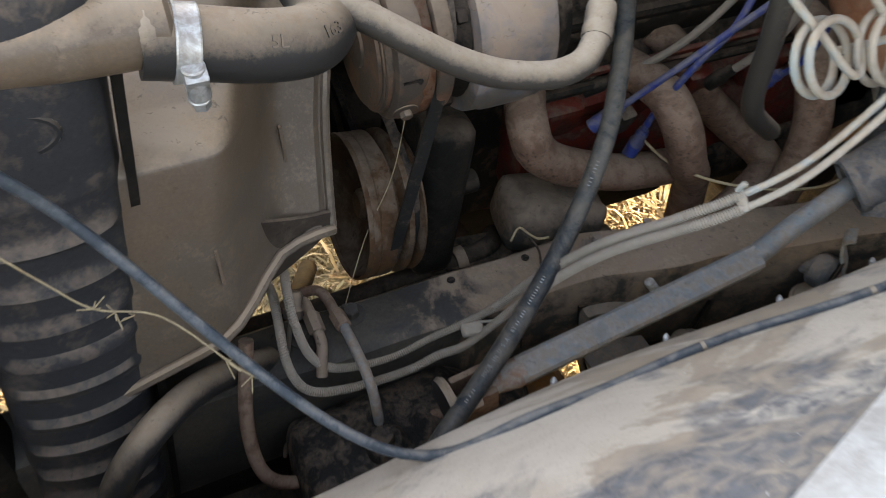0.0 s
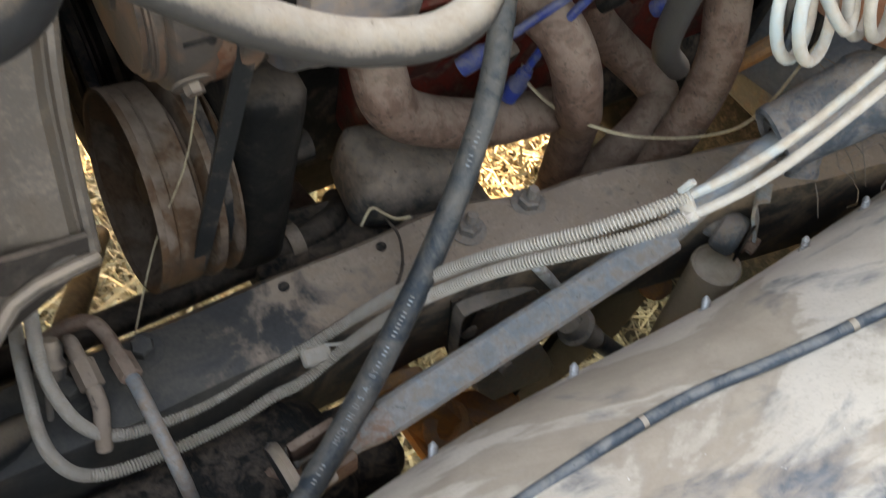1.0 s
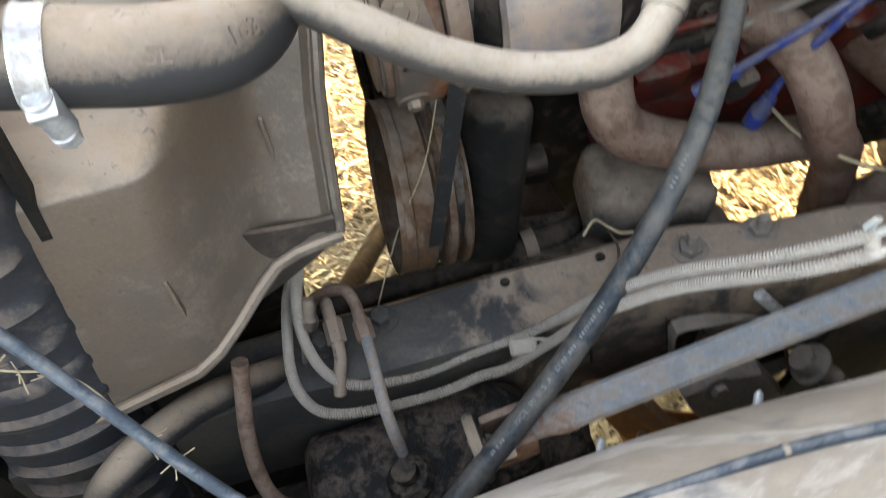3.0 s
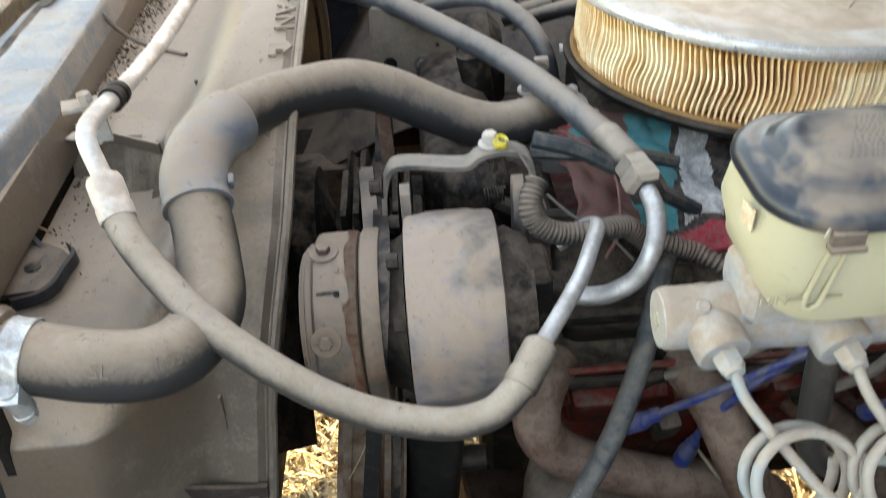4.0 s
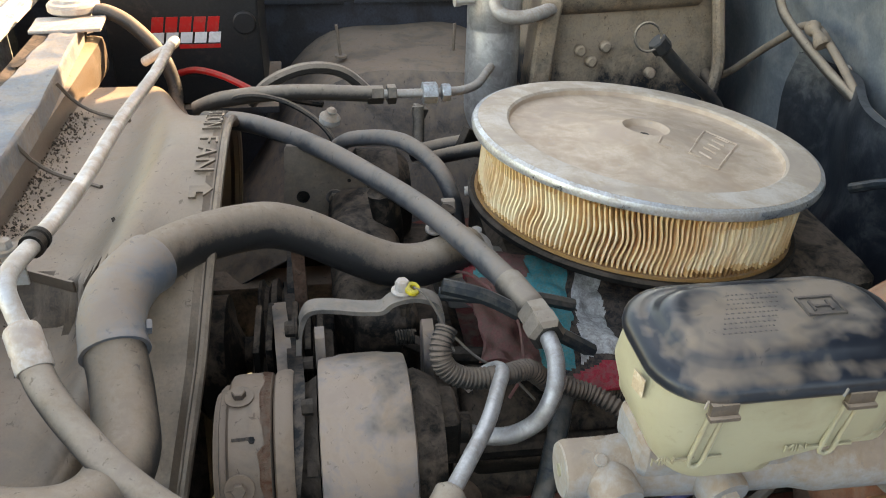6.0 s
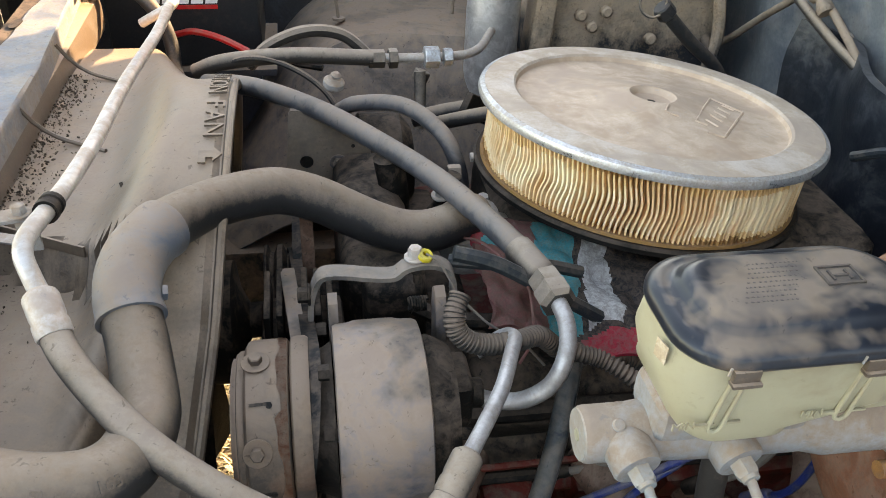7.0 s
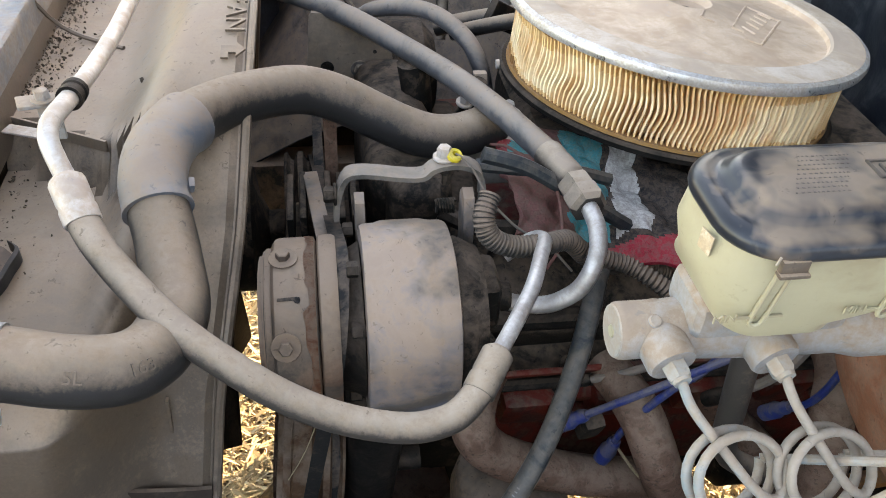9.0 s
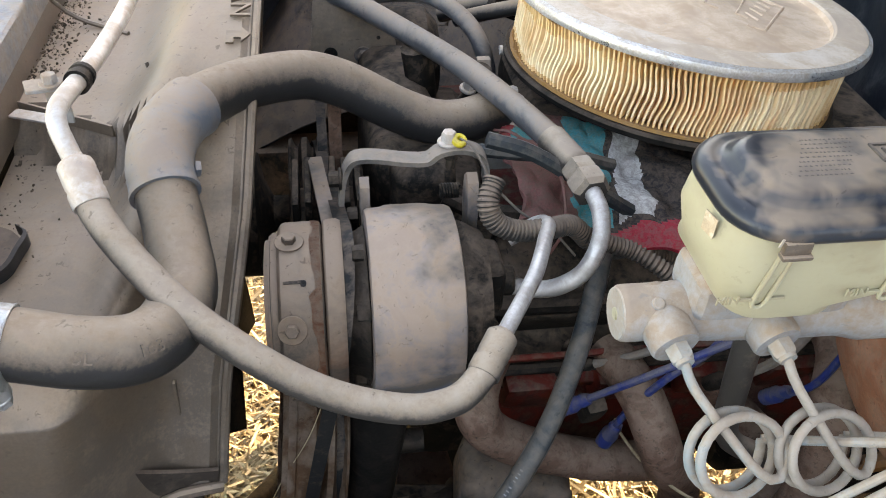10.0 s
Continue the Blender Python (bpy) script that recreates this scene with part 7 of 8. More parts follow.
prism(b, out, 0.006, Matrix(((1, 0, 0, 0), (0, 0, 1, 1.105), (0, 1, 0, 0), (0, 0, 0, 1))))
part("plate", b, PLATE_TAN, alt)
for x, z, r in ((0.0511, 0.8874, 0.0076), (0.104, 0.8503, 0.0066), (0.1043, 0.9057, 0.0022)):
    b = cyl(bmesh.new(), r, 0.0012, axis_m((x, 1.1052, z), (0, -1, 0)), 20)
    part("hole", b, GREASE, alt)
bolt((0.0872, 1.1045, 0.8857), (0, -1, 0), 0.0068, 0.007, COMP, alt, 1.5)
altb = thing("alternator", "dusty alternator body behind its bracket", "alternator", (0.12, 1.18, 0.84))
b = lathe(bmesh.new(), [(0, 0), (0.05, 0), (0.06, 0.01), (0.062, 0.05), (0.055, 0.056), (0.062, 0.062), (0.062, 0.11), (0.045, 0.125), (0, 0.128)], axis_m((0.055, 1.175, 0.845), (1, 0, 0)), 36)
part("body", b, ENGINE_DARK, altb)
b = bmesh.new()
cyl(b, 0.012, 0.014, axis_m((0.085, 1.135, 0.963), (0.2, -0.2, 1)), 18, 0.004)
cyl(b, 0.006, 0.007, axis_m((0.0885, 1.132, 0.977), (0.2, -0.2, 1)), 14, 0.003)
part("filler_cap", b, CAST_TAN, altb)
lp = thing("heater_hose", "short grey heater hose bent in a hoop behind the bracket", "hose", (0.2, 1.08, 0.9))
part("hose", tube([(0.095, 1.20, 0.905), (0.115, 1.178, 0.924), (0.164, 1.135, 0.940), (0.198, 1.088, 0.932), (0.214, 1.062, 0.910), (0.222, 1.055, 0.875), (0.225, 1.05, 0.83)], 0.0095, 16), HOSE_GREY, lp)
clut = thing("engine_plumbing", "dusty pipes, fittings and brackets between the hoses", "pipes", (0.2, 1.1, 0.85))
for pts, r, mt in (
    ([(0.135, 1.02, 0.935), (0.142, 1.02, 0.885), (0.135, 1.01, 0.83), (0.12, 1.0, 0.78)], 0.016, ENGINE_DARK),
    ([(0.20, 1.16, 0.90), (0.25, 1.13, 0.925), (0.29, 1.11, 0.94), (0.33, 1.09, 0.95)], 0.009, RUBBER),
    ([(0.19, 1.22, 0.88), (0.24, 1.20, 0.90), (0.30, 1.17, 0.92), (0.36, 1.15, 0.93)], 0.011, RUBBER),
    ([(0.17, 1.00, 0.86), (0.19, 0.99, 0.90), (0.20, 0.985, 0.93)], 0.008, ENGINE_DARK),
    ([(0.205, 1.28, 0.92), (0.205, 1.27, 0.89), (0.20, 1.25, 0.85)], 0.008, HOSE_TAN),
    ([(0.225, 1.03, 0.925), (0.25, 1.03, 0.926), (0.29, 1.04, 0.925)], 0.005, ALU_DUSTY),
):
    part("pipe", tube(pts, r, 12), mt, clut)
for at, s in (((0.205, 1.285, 0.905), 0.011), ((0.236, 1.03, 0.926), 0.009), ((0.250, 1.03, 0.926), 0.007), ((0.195, 1.00, 0.925), 0.008)):
    b = cyl(bmesh.new(), s, 0.014, axis_m(at, (0.4, 0.1, 0.9) if at[1] > 1.2 else (1, 0, 0)), 6, 0.001)
    part("fitting", b, HOSE_TAN, clut)
b = bmesh.new()
block(b, (0.05, 0.012, 0.03), pose(0.262, 1.17, 0.915, 0, 30, 30), 0.003)
part("clamp_plate", b, STEEL_DARK, clut)
for x, y, z in ((0.185, 0.985, 0.905), (0.205, 0.975, 0.90), (0.225, 0.965, 0.905)):
    bolt((x, y, z), (0.1, -0.2, 1), 0.006, 0.010, ALU_DUSTY, clut, 1.5)

# ---- frame rail ----
RAILC = spline([(-0.40, 0.672, 0), (-0.20, 0.675, 0), (-0.04, 0.673, 0), (0.10, 0.671, 0), (0.19, 0.6705, 0), (0.235, 0.663, 0), (0.285, 0.651, 0), (0.34, 0.645, 0), (0.45, 0.622, 0), (0.60, 0.592, 0), (0.80, 0.56, 0)], 6)
NUT_GREY = material("dusty_grey_nut", (0.14, 0.135, 0.13), (0.20, 0.19, 0.18), dust=0.3, rough=0.5, metal=0.2, scale=30, bump=0.2, top=0.6, patch=0.6)
rail = thing("frame_rail", "steel frame rail coated in tan dust, bolts along its top", "frame rail", (0.15, 0.64, 0.47))
b = bmesh.new()
rings = []
for p in RAILC:
    sec = [(0.0, 0.600), (-0.002, 0.620), (-0.007, 0.6255), (-0.030, 0.6265), (-0.048, 0.6255), (-0.055, 0.621), (-0.057, 0.612), (-0.058, 0.50), (-0.054, 0.488), (-0.010, 0.486), (0.0, 0.495)]
    rings.append([b.verts.new((p.x, p.y + 1.15 * dy, z + 0.0015 * math.sin(p.x * 40 + dy * 90))) for dy, z in sec])
for a, c in zip(rings, rings[1:]):
    k = len(a)
    for i in range(k):
        b.faces.new((a[i], a[(i + 1) % k], c[(i + 1) % k], c[i]))
b.faces.new(rings[0][::-1])
b.faces.new(rings[-1])
part("rail", b, RAIL, rail)
for x, y, r in ((-0.049, 0.6514, 0.0080), (-0.0987, 0.6451, 0.0080)):
    bolt((x, y, 0.6262), (0, 0, 1), r, 0.008, RAIL, rail, 1.75, 15)
for x, y, tw_ in ((0.2064, 0.6373, 12), (0.2667, 0.637, 40)):
    b = bmesh.new()
    nm = axis_m((x, y, 0.6258), (0, 0, 1), tw_)
    lathe(b, [(0, 0), (0.0148, 0), (0.0150, 0.0012), (0.0115, 0.0022), (0, 0.0022)], nm, 24)
    lathe(b, [(0, 0.0022), (0.0098, 0.0022), (0.0098, 0.0085), (0.0082, 0.0098), (0, 0.0098)], nm, 6)
    lathe(b, [(0.0040 + 0.0006 * (k % 2), 0.0098 + 0.0011 * k) for k in range(11)] + [(0, 0.0215)], nm, 12)
    part("nut", b, NUT_GREY, rail, "flanged nut on a threaded stud")
for x, y in ((0.136, 0.6538), (0.055, 0.655)):
    b = cyl(bmesh.new(), 0.0042, 0.0008, axis_m((x, y, 0.6265), (0, 0, 1)), 16)
    part("hole", b, GREASE, rail)
# cross member and dark metal under the radiator
xm = thing("cross_member", "dark greasy front cross member below the radiator", "cross member", (-0.2, 1.0, 0.40))
b = bmesh.new()
block(b, (0.22, 0.86, 0.05), pose(-0.235, 1.04, 0.47), 0.015, 2)
block(b, (0.16, 0.16, 0.04), pose(-0.19, 0.56, 0.43, 0, 6, 0), 0.012, 2)
block(b, (0.10, 0.05, 0.50), pose(-0.395, 0.63, 0.64), 0.012, 2)
part("beam", b, STEEL_DARK, xm)

# ---- steering gear ----
gear = thing("steering_gear", "oily black steering gear box bolted outside the frame rail", "steering box", (-0.05, 0.56, 0.45))
b = bmesh.new()
block(b, (0.19, 0.10, 0.12), pose(-0.045, 0.556, 0.520, 0, 0, 0), 0.03, 4)
cyl(b, 0.045, 0.10, axis_m((-0.06, 0.555, 0.46), (0.1, -0.1, 1)), 28, 0.012)
cyl(b, 0.036, 0.07, axis_m((0.02, 0.555, 0.540), (1, -0.15, 0.12)), 24, 0.008)
for v in b.verts:
    v.co += Vector((1, 1, 1)) * wobble(v.co, 0.004, 40)
part("housing", b, GREASE, gear)
for at in ((-0.058, 0.537, 0.578), (0.024, 0.535, 0.572)):
    b = lathe(bmesh.new(), [(0.018, 0), (0.020, 0.004), (0.016, 0.010), (0.010, 0.011), (0.010, 0.02), (0, 0.02)], axis_m(at, (-0.2, 0.1, 1)), 20)
    part("port_ring", b, GREASE, gear)
for pts, r, mt, lab, low in (
    ([(-0.150, 0.612, 0.690), (-0.168, 0.580, 0.615), (-0.162, 0.553, 0.566), (-0.118, 0.548, 0.546), (-0.071, 0.558, 0.549), (-0.029, 0.562, 0.566), (0.005, 0.545, 0.578), (0.022, 0.537, 0.572)], 0.0062, RUST, "rusty bent steel pipe", 0),
    ([(-0.110, 0.690, 0.615), (-0.090, 0.687, 0.634), (-0.072, 0.681, 0.640), (-0.066, 0.666, 0.640), (-0.065, 0.650, 0.641), (-0.0636, 0.636, 0.643), (-0.0625, 0.612, 0.646), (-0.062, 0.576, 0.645), (-0.061, 0.559, 0.630), (-0.0595, 0.553, 0.596)], 0.0050, RUST, "rusty steel pipe with a blue-grey lower run", 5),
    ([(-0.090, 0.685, 0.615), (-0.088, 0.672, 0.641), (-0.087, 0.660, 0.645), (-0.086, 0.643, 0.640), (-0.0862, 0.6234, 0.637), (-0.090, 0.613, 0.630), (-0.094, 0.604, 0.617)], 0.0052, RAIL, "short dusty pipe", 0),
):
    pp = thing("steering_pipe", lab + " beside the steering gear", "pipe", pts[0], "steering pipes")
    part("pipe", tube(pts[:low + 1] if low else pts, r, 12), mt, pp)
    if low:
        part("lower_pipe", tube(pts[low:], r * 0.94, 12), STEEL_BLUE, pp, "blue-grey painted run")
    i = low or 3
    way = (Vector(pts[i + 1 if i + 1 < len(pts) else i]) - Vector(pts[i - 1])).normalized()
    b = cyl(bmesh.new(), r * 1.5, 0.020, axis_m(Vector(pts[i]) - way * 0.012, way), 6, 0.001)
    part("nut", b, mt, pp)
lh = thing("lower_radiator_hose", "dusty rubber hose curving below the radiator", "hose", (-0.2, 0.55, 0.65))
part("hose", tube([(-0.306, 0.544, 0.525), (-0.281, 0.553, 0.622), (-0.236, 0.558, 0.688), (-0.188, 0.600, 0.668), (-0.132, 0.638, 0.617)], 0.0125, 16), RUBBER, lh)
tw = thing("hanging_wire", "thin grey wire hanging from a cap beside the steering gear", "wire", (-0.12, 0.6, 0.62))
part("wire", tube([(-0.1030, 0.6455, 0.667), (-0.1091, 0.6400, 0.6504), (-0.1200, 0.630, 0.60), (-0.1268, 0.620, 0.56), (-0.140, 0.605, 0.50)], 0.0022, 8), GREY_WIRE, tw)
b = lathe(bmesh.new(), [(0, 0), (0.0085, 0.0), (0.0095, 0.008), (0.0070, 0.012), (0.0075, 0.020), (0.0050, 0.024), (0, 0.024)], axis_m((-0.1045, 0.6430, 0.660), (0.3, 0.5, 0.75)), 14)
part("cap", b, RUBBER, tw)
sw = thing("sway_bar", "dark round sway bar with a clamp inside the frame rail", "sway bar", (0.0, 0.72, 0.55))
part("bar", tube([(-0.30, 0.745, 0.50), (-0.16, 0.732, 0.545), (-0.062, 0.723, 0.556), (0.087, 0.721, 0.566), (0.14, 0.73, 0.565), (0.16, 0.76, 0.545)], 0.0125, 16), STEEL_DARK, sw)
b = lathe(bmesh.new(), [(0.0125, -0.006), (0.0155, -0.006), (0.0155, 0.006), (0.0125, 0.006)], axis_m((0.098, 0.722, 0.567), (1, 0, 0.07)), 20, True)
part("clamp_ring", b, RAIL, sw)
lk = thing("tie_rod", "dark steel rod crossing below the fan", "rod", (-0.1, 0.8, 0.4))
part("rod", tube([(-0.13, 0.64, 0.585), (-0.12, 0.70, 0.535), (-0.08, 0.80, 0.46), (-0.02, 0.95, 0.36)], 0.013, 14), STEEL_DARK, lk)

# ---- steering shaft ----
shaft = thing("steering_shaft", "worn grey steering shaft running to a cracked rubber boot", "steering shaft", (0.28, 0.56, 0.62))
A, B = Vector((0.062, 0.530, 0.637)), Vector((0.322, 0.5435, 0.6625))
SHAFT_GREY = material("worn_pale_blue_steel", (0.20, 0.215, 0.222), (0.27, 0.275, 0.275), dust=0.24, rough=0.42, metal=0.15, scale=11, bump=0.25, grain=160, top=0.5, patch=1.0, speckle=0.5, edge=0.06, powder=(0.32, 0.27, 0.225))
d = (B - A).normalized()
b = bmesh.new()
mm = axis_m(A, d, 20)
sec = [(-0.0125, -0.008), (-0.0095, -0.011), (0.0095, -0.011), (0.0125, -0.008), (0.0125, 0.008), (0.0095, 0.011), (-0.0095, 0.011), (-0.0125, 0.008)]
prism(b, sec, (B - A).length, mm)
part("outer_tube", b, SHAFT_GREY, shaft)
part("upper_rod", sweep(bmesh.new(), [B - d * 0.05, B - d * 0.01, Vector((0.3632, 0.5510, 0.6807)), Vector((0.4215, 0.5580, 0.6990)), Vector((0.450, 0.5560, 0.716))], 0.0105, 16), SHAFT_GREY, shaft)
part("shaft_neck", lathe(bmesh.new(), [(0, 0.004), (0.0135, 0.004), (0.0135, -0.004), (0.0105, -0.020), (0.0095, -0.032), (0, -0.032)], axis_m(A, d), 20), material("rust_flaked_neck", (0.34, 0.32, 0.30), (0.30, 0.13, 0.08), dust=0.15, rough=0.7, scale=26, bump=0.4, patch=0.5), shaft, "pinched neck with flaking rust")
yk = Matrix.Translation(A - d * 0.044) @ d.to_track_quat("Z", "Y").to_matrix().to_4x4()
for sx in (-0.0125, 0.0125):
    part("yoke_arm", block(bmesh.new(), (0.007, 0.030, 0.034), yk @ Matrix.Translation((sx, 0, 0)), 0.003), RUST, shaft)
part("joint_disc", lathe(bmesh.new(), [(0, -0.004), (0.024, -0.004), (0.026, 0.0), (0.024, 0.004), (0, 0.004)], axis_m(A - d * 0.068, d), 26), RUBBER, shaft, "dusty rubber joint disc")
for off in (Vector((0, -0.014, 0.012)), Vector((0, 0.014, -0.012))):
    bolt(A - d * 0.060 + off, d, 0.0065, 0.012, ALU_DUSTY, shaft, 1.2)
BOOT_GREY = material("weathered_grey_rubber", (0.07, 0.08, 0.088), (0.15, 0.16, 0.17), dust=0.14, rough=0.55, scale=16, bump=0.6, top=0.6, patch=0.7)
boot = bmesh.new()
ba, bb = Vector((0.4343, 0.5600, 0.7060)), Vector((0.4960, 0.5440, 0.7500))
lathe(boot, [(0.0215, 0.010), (0.0225, 0.001), (0.0255, -0.003), (0.0290, -0.001), (0.0300, 0.005), (0.0282, 0.009), (0.0288, 0.022), (0.0305, 0.040), (0.0318, 0.058), (0.0310, 0.066), (0.0330, 0.070), (0.0325, 0.082), (0.0240, 0.094), (0, 0.096)], axis_m(ba, bb - ba), 36)
for v in boot.verts:
    v.co += Vector((0.4, 0.7, 0.6)) * wobble(v.co, 0.003, 50)
bo = part("rubber_boot", boot, BOOT_GREY, shaft, "cracked weathered rubber boot")
part("boot_ring", lathe(bmesh.new(), [(0.0105, -0.002), (0.0180, -0.0035), (0.0215, 0.001), (0.0215, 0.012), (0.0105, 0.014)], axis_m(ba + (bb - ba) * 0.03, bb - ba), 28, True), TUBE_BLACK, bo, "black rubber ring round the rod")
part("drain_neck", lathe(bmesh.new(), [(0.008, 0.0), (0.0125, 0.0), (0.0135, 0.004), (0.0125, 0.009), (0.0135, 0.014), (0.0150, 0.030), (0.008, 0.030)], axis_m((0.4500, 0.5300, 0.6840), (0.3, 0.6, 0.75)), 20, True), BOOT_GREY, bo)
for q, w in (((0.472, 0.5505, 0.7640), (0.020, 0.004, 0.003)), ((0.490, 0.5480, 0.7750), (0.016, 0.003, 0.003))):
    part("tear", block(bmesh.new(), w, pose(*q, 0, -38, -10), 0.001), GREASE, bo)

# ---- suspension seen below ----
shock = thing("shock_absorber", "tan dusty shock absorber with a bolted top eye", "shock absorber", (0.44, 0.50, 0.3))
b = lathe(bmesh.new(), [(0, 0.003), (0.0195, 0.003), (0.0215, 0.0), (0.0235, 0.001), (0.0240, 0.005), (0.0232, 0.009), (0.0232, 0.30), (0, 0.30)], axis_m((0.4358, 0.5342, 0.5595), (0.09, -0.06, -1)), 32)
part("body", b, material("tan_dusted_shock_paint", (0.50, 0.38, 0.275), (0.54, 0.41, 0.305), dust=0.4, rough=0.7, scale=6, bump=0.08, top=0.5, patch=0.4, powder=(0.52, 0.42, 0.33), speckle=0.15), shock)
ew = Vector((0.0196, -0.0475, 0.004))
b = bmesh.new()
cyl(b, 0.012, 0.022, axis_m((0.4358, 0.5728, 0.5844), ew), 18, 0.002)
lathe(b, [(0, 0.016), (0.0150, 0.016), (0.0190, 0.019), (0.0205, 0.026), (0.0200, 0.036), (0.0165, 0.040), (0, 0.040)], axis_m((0.4358, 0.5728, 0.5844), ew), 22)
part("top_eye", b, BOOT_GREY, shock, "blue-grey rubber eye")
part("washer", cyl(bmesh.new(), 0.0205, 0.0025, axis_m((0.4520, 0.5335, 0.5877), ew), 24, 0.0008), STEEL_DARK, shock)
bolt((0.4530, 0.5311, 0.5879), ew, 0.0085, 0.008, RUST, shock, 1.3)
part("bracket", strap([(0.4712, 0.5463, 0.6317), (0.4630, 0.5515, 0.6270), (0.4600, 0.5460, 0.6150), (0.4578, 0.5320, 0.6010), (0.4540, 0.5290, 0.5880)], (0.5, 0.5, 0.3), 0.018, 0.003), STEEL_BLUE, shock)
kb = bmesh.new()
lathe(kb, [(0, 0.0), (0.010, 0.001), (0.0165, 0.006), (0.0180, 0.012), (0.0165, 0.020), (0.008, 0.026), (0, 0.027)], axis_m((0.4550, 0.5840, 0.4450), (-0.4, -0.5, 0.55)), 22)
part("bump_stop", kb, RUST_ORANGE, shock, "orange-brown rubber bump stop")
arm = thing("control_arm", "orange-rusted suspension arm and spring seat below the frame rail", "suspension arm", (0.2, 0.5, 0.3))
b = bmesh.new()
block(b, (0.045, 0.17, 0.02), pose(0.175, 0.590, 0.375, 4, 8, 5), 0.008, 3)
block(b, (0.11, 0.05, 0.02), pose(0.235, 0.575, 0.355, 0, 10, -20), 0.008, 3)
lathe(b, [(0.020, 0), (0.032, 0), (0.034, 0.008), (0.028, 0.012), (0.020, 0.010)], axis_m((0.205, 0.545, 0.375), (0.1, -0.3, 1)), 24, True)
block(b, (0.050, 0.016, 0.160), Matrix.Translation((0.158, 0.575, 0.450)) @ Vector((0.075, -0.035, -0.15)).to_track_quat("Z", "X").to_matrix().to_4x4(), 0.005, 2)
lathe(b, [(0.013, 0), (0.024, 0), (0.026, 0.006), (0.022, 0.010), (0.013, 0.008)], axis_m((0.172, 0.560, 0.430), (0.1, -0.6, 0.7)), 24, True)
part("arm", b, RUST_ORANGE, arm)
part("coil_spring", spring([Vector((0.225, 0.53, 0.25)), Vector((0.230, 0.53, 0.36))], 0.030, 0.007, 0.024, 8, 20), RUST_ORANGE, arm)
gb = thing("engine_mount_bracket", "pressed steel mount bracket with dusty bolts on the frame rail", "bracket", (0.23, 0.585, 0.5))
XZ = Matrix(((1, 0, 0, 0), (0, 0, -1, 0), (0, 1, 0, 0), (0, 0, 0, 1)))
for x, z in ((0.2231, 0.5526), (0.2457, 0.5156), (0.2084, 0.5149), (0.262, 0.470)):
    b = lathe(bmesh.new(), [(0, 0.005), (0.004, 0.0046), (0.0075, 0.0025), (0.0085, 0), (0, 0)], axis_m((x, 0.6010, z), (0, -1, 0)), 16)
    part("rivet", b, NUT_GREY, gb)
corners = [(0.1765, 0.5880), (0.2600, 0.5690), (0.2900, 0.5080), (0.3300, 0.4300), (0.2120, 0.4300), (0.1900, 0.4950)]
part("back_plate", prism(bmesh.new(), corners, 0.004, Matrix.Translation((0, 0.6060, 0)) @ XZ), ENGINE_DARK, gb)
# turned-up wall round the pocket, rounded at its corners
ring = []
for i, (x, z) in enumerate(corners):
    c, a, e = Vector((x, 0, z)), Vector((corners[i - 1][0], 0, corners[i - 1][1])), Vector((corners[(i + 1) % 6][0], 0, corners[(i + 1) % 6][1]))
    p0, p1 = c + (a - c).normalized() * 0.012, c + (e - c).normalized() * 0.012
    ring += [p0.lerp(c, 0.0), (p0 + 2 * c + p1) / 4, p1]
mid = sum(ring, Vector()) / len(ring)
b = bmesh.new()
rows = [[b.verts.new(Vector((mid.x + (q.x - mid.x) * k, y, mid.z + (q.z - mid.z) * k))) for q in ring] for k, y in ((0.93, 0.6020), (0.955, 0.5905), (0.965, 0.5890), (1.0, 0.5890), (1.005, 0.5905), (0.995, 0.6025))]
for a, c in zip(rows, rows[1:]):
    for k in range(len(a)):
        b.faces.new((a[k], a[(k + 1) % len(a)], c[(k + 1) % len(a)], c[k]))
part("plate_rim", b, PLATE_DARK, gb, "turned-up dusty rim")
cup = [(0.178, 0.532), (0.215, 0.545), (0.2505, 0.532), (0.3007, 0.438), (0.3038, 0.4091), (0.2257, 0.4326), (0.1949, 0.4844)]
b = bmesh.new()
rows = [[b.verts.new((0.245 + (x - 0.245) * k, y, 0.49 + (z - 0.49) * k)) for x, z in cup] for k, y in ((1.0, 0.578), (1.0, 0.562), (0.96, 0.556), (0.88, 0.5545))]
for a, c in zip(rows, rows[1:]):
    for k in range(len(a)):
        b.faces.new((a[k], a[(k + 1) % len(a)], c[(k + 1) % len(a)], c[k]))
b.faces.new(rows[-1])
b.faces.new(rows[0][::-1])
part("lower_cup", b, NUT_GREY, gb, "grey dusty pressed cup")
bolt((0.2080, 0.5545, 0.5340), (0.05, -1, 0.2), 0.0075, 0.006, NUT_GREY, gb, 1.9)
b = lathe(bmesh.new(), [(0, 0)] + [(0.0046 + 0.0009 * (k % 2), 0.0012 * k) for k in range(60)] + [(0, 0.072)], axis_m((0.2466, 0.590, 0.6101), (0.0378, -0.004, -0.0552)), 12)
part("threaded_stud", b, ZINC, gb, "threaded steel stud")
lk2 = thing("ball_joint_link", "dusty link with a flanged washer and black sleeve", "link", (0.36, 0.52, 0.42))
lw = Vector((0.055, -0.026, -0.06))
b = lathe(bmesh.new(), [(0, -0.016), (0.012, -0.015), (0.0155, -0.003), (0.0195, -0.001), (0.0195, 0.002), (0.0110, 0.006), (0.0102, 0.026), (0.0120, 0.030), (0.0115, 0.036), (0.0085, 0.038), (0.0085, 0.05), (0, 0.05)], axis_m((0.3045, 0.5610, 0.5080), lw), 22)
part("washer_post", b, PLATE_DARK, lk2)
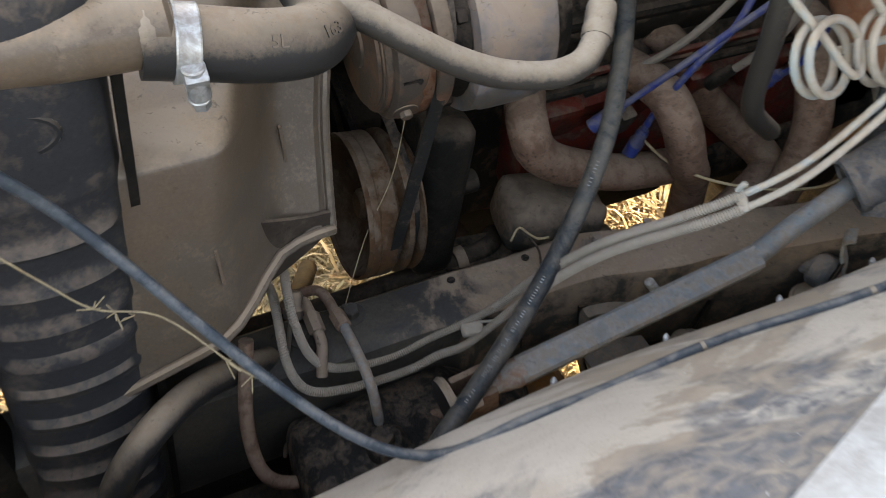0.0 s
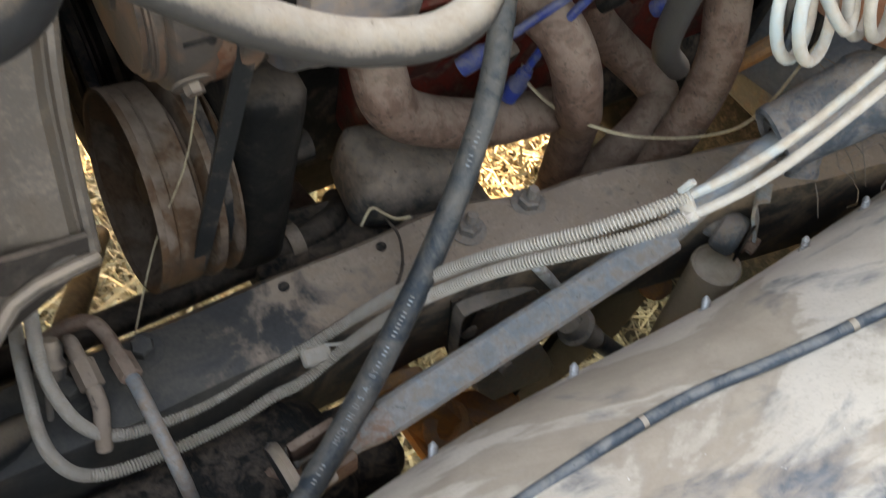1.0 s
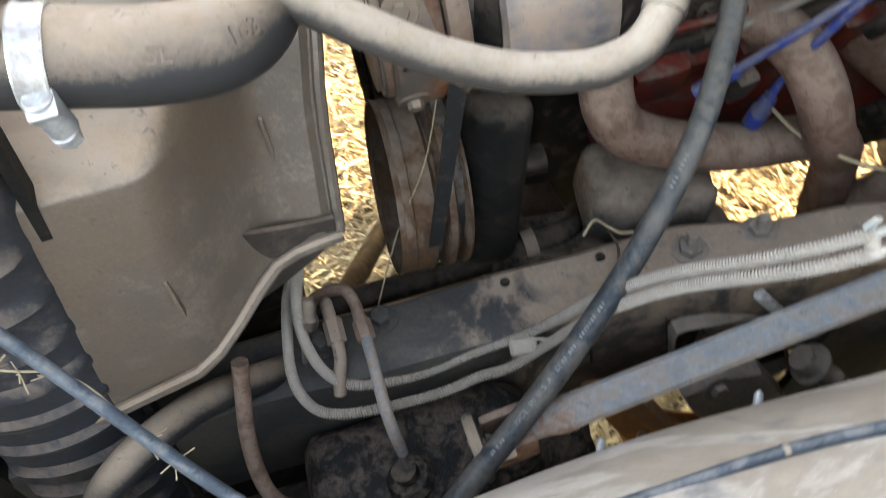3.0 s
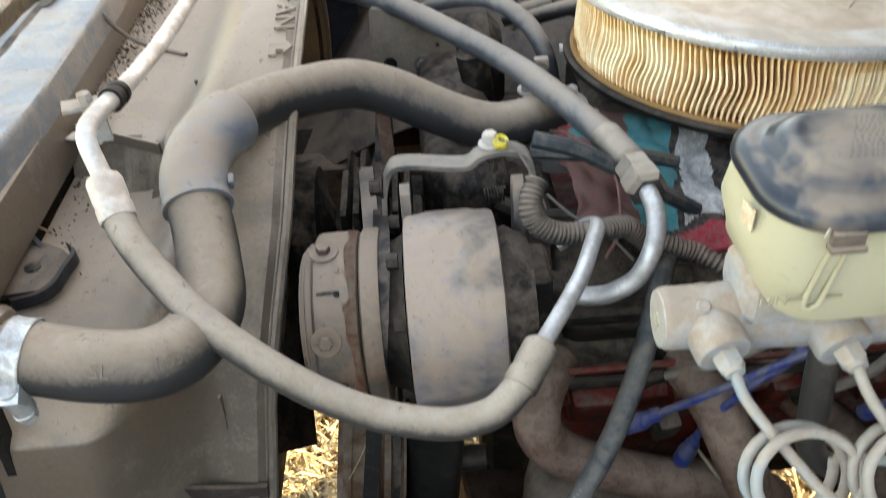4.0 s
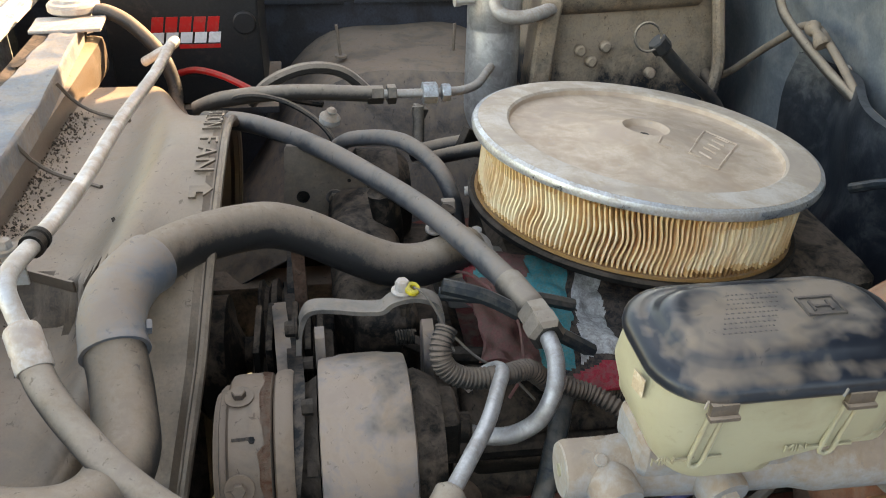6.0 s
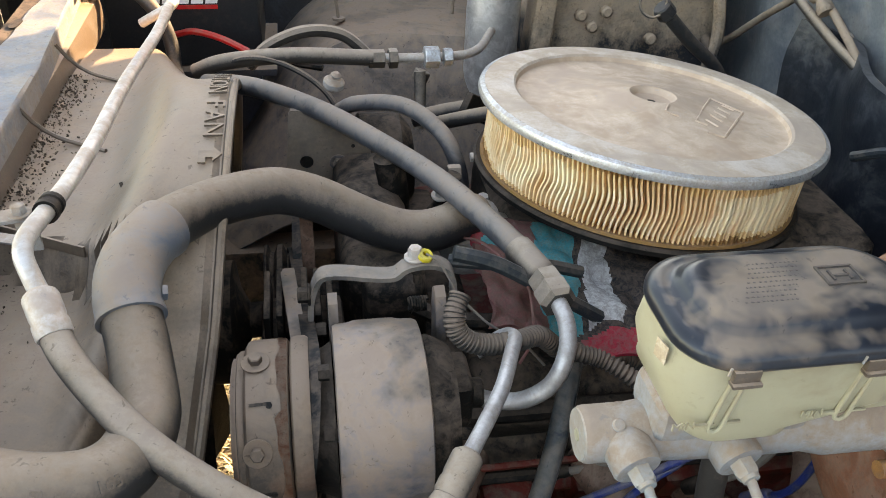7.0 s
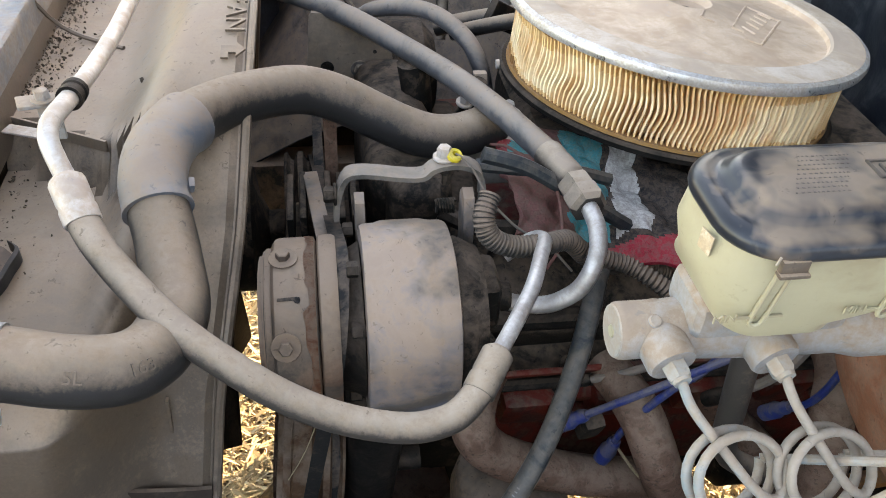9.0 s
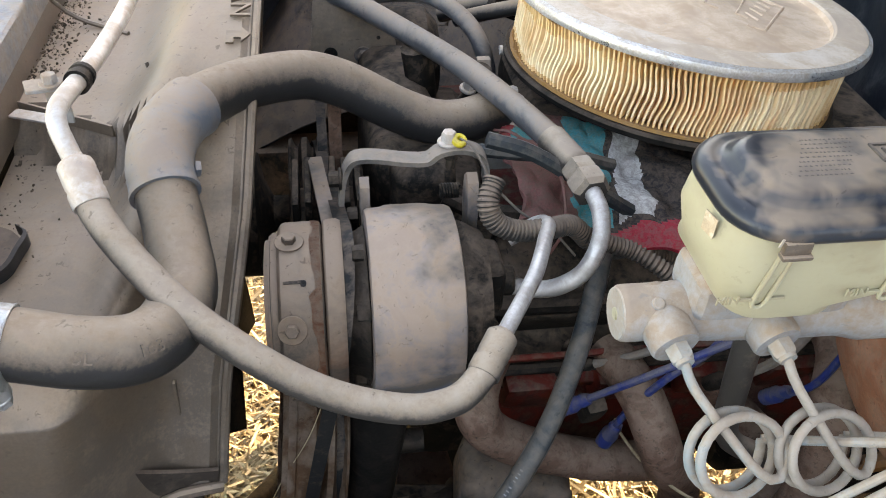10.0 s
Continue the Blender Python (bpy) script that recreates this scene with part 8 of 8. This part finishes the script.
la = Vector((0.3045, 0.5610, 0.5080)) + lw.normalized() * 0.042
part("sleeve", sweep(bmesh.new(), [la, la + lw.normalized() * 0.07], 0.0098, 14), TUBE_BLACK, lk2)
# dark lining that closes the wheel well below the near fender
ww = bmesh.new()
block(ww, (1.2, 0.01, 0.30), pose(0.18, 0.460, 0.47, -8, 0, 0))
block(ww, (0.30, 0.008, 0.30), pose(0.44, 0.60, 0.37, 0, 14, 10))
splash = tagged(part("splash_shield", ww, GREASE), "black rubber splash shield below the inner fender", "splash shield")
# starter-side cables, twigs and webs by the rear of the bay
tw2 = thing("dry_twigs", "dry twigs and grass caught by the frame rail", "twigs", (0.60, 0.56, 0.66))
rng = random.Random(12)
b = bmesh.new()
for _ in range(34):
    p = Vector((rng.uniform(0.53, 0.66), rng.uniform(0.50, 0.60), rng.uniform(0.62, 0.68)))
    pts = [p]
    v = Vector((rng.uniform(-1, 1), rng.uniform(-1, 1), rng.uniform(-0.3, 0.8))).normalized()
    for _ in range(4):
        v = (v + Vector((rng.uniform(-0.5, 0.5), rng.uniform(-0.5, 0.5), rng.uniform(-0.5, 0.4)))).normalized()
        pts.append(pts[-1] + v * 0.018)
    sweep(b, pts, rng.uniform(0.0004, 0.0007), 4)
tagged(part("twig_tangle", b, GREY_WIRE, tw2), kind="stuff")
rc = thing("rear_wiring", "bundle of dusty wires and hoses behind the exhaust header", "wiring", (0.6, 0.68, 0.8))
for pts, r, mt in (
    ([(0.66, 0.62, 0.95), (0.62, 0.60, 0.86), (0.59, 0.585, 0.79), (0.56, 0.57, 0.74), (0.54, 0.545, 0.71)], 0.014, HOSE_TAN),
    ([(0.58, 0.74, 0.90), (0.57, 0.70, 0.80), (0.575, 0.68, 0.72), (0.60, 0.66, 0.66)], 0.005, GREY_WIRE),
    ([(0.60, 0.72, 0.90), (0.60, 0.69, 0.80), (0.60, 0.66, 0.72), (0.60, 0.64, 0.66)], 0.005, STEEL_DARK),
    ([(0.55, 0.74, 0.82), (0.575, 0.70, 0.76), (0.585, 0.67, 0.71), (0.57, 0.65, 0.67)], 0.006, TUBE_BLACK),
    ([(0.54, 0.70, 0.60), (0.57, 0.69, 0.62), (0.60, 0.68, 0.645), (0.64, 0.68, 0.66)], 0.010, RUST_ORANGE),
    ([(0.70, 0.60, 0.72), (0.66, 0.575, 0.70), (0.62, 0.56, 0.695), (0.57, 0.55, 0.70)], 0.0032, CLOTH_MAROON),
    ([(0.70, 0.58, 0.70), (0.66, 0.56, 0.68), (0.61, 0.545, 0.675), (0.56, 0.54, 0.69)], 0.007, GREY_WIRE),
):
    part("line", tube(pts, r, 10), mt, rc)
# cobwebs: single strands between the radiator and the washer hose, and by the plug leads
web = thing("cobweb", "loose dusty cobweb strands with bits of chaff", "cobweb", (-0.2, 0.55, 0.85))
for pts, r in (([(-0.285, 0.565, 0.92), (-0.255, 0.560, 0.868), (-0.235, 0.555, 0.840), (-0.20, 0.545, 0.828), (-0.165, 0.50, 0.812), (-0.150, 0.488, 0.808)], 0.0007),
               ([(-0.060, 0.66, 0.60), (-0.020, 0.69, 0.68), (0.012, 0.70, 0.74), (0.035, 0.72, 0.80)], 0.0005)):
    part("strand", tube(pts, r, 5), TWINE, web)
rng = random.Random(5)
b = bmesh.new()
for p in ((-0.236, 0.555, 0.841), (-0.225, 0.552, 0.836), (-0.172, 0.508, 0.814), (-0.160, 0.495, 0.809), (-0.215, 0.549, 0.832)):
    for _ in range(4):
        sweep(b, [Vector(p), Vector(p) + Vector((rng.uniform(-1, 1), rng.uniform(-1, 1), rng.uniform(-1.2, 0.5))) * 0.009], 0.0005, 4)
tagged(part("chaff", b, TWINE, web), kind="stuff")
dw = thing("frayed_wire", "thin frayed wire looped over the frame rail", "wire", (0.15, 0.66, 0.63))
part("wire", tube([(0.150, 0.672, 0.632), (0.152, 0.655, 0.630), (0.140, 0.630, 0.632), (0.125, 0.615, 0.628), (0.112, 0.606, 0.60), (0.112, 0.600, 0.555)], 0.0013, 6), STEEL_DARK, dw)
part("loop", tube([(0.128, 0.672, 0.636), (0.138, 0.676, 0.648), (0.150, 0.674, 0.636), (0.158, 0.668, 0.632), (0.168, 0.664, 0.634)], 0.0012, 6), TWINE, dw)

# ---- straw on the ground ----
rng = random.Random(21)
verts, faces = [], []


def straw(x, y, ln, w, h):
    a = rng.uniform(0, 2 * math.pi)
    c, s = math.cos(a), math.sin(a)
    k = rng.uniform(-0.3, 0.3)
    base = len(verts)
    z0, z1, z2 = rng.uniform(0.002, h * 0.5), rng.uniform(0.004, h), rng.uniform(0.002, h * 0.7)
    for t, z in ((-0.5, z0), (0.0, z1), (0.5, z2)):
        px, py = x + c * ln * t - s * ln * k * (0.25 - t * t), y + s * ln * t + c * ln * k * (0.25 - t * t)
        verts.extend(((px - s * w, py + c * w, z), (px + s * w, py - c * w, z + w * 0.6)))
    faces.extend(((base, base + 1, base + 3, base + 2), (base + 2, base + 3, base + 5, base + 4)))


for _ in range(26000):
    straw(rng.gauss(0.30, 0.50), rng.gauss(1.20, 0.42), rng.uniform(0.03, 0.11), rng.uniform(0.0009, 0.0024), 0.03)
for _ in range(30000):
    straw(rng.gauss(-0.8, 3.2), rng.gauss(2.2, 2.6), rng.uniform(0.05, 0.18), rng.uniform(0.0015, 0.0035), 0.05)
me = bpy.data.meshes.new("straw")
me.from_pydata(verts, [], faces)
me.materials.append(STRAW)
tagged(new("straw", me), "dry yellow straw lying thick on the ground", "straw", kind="stuff")
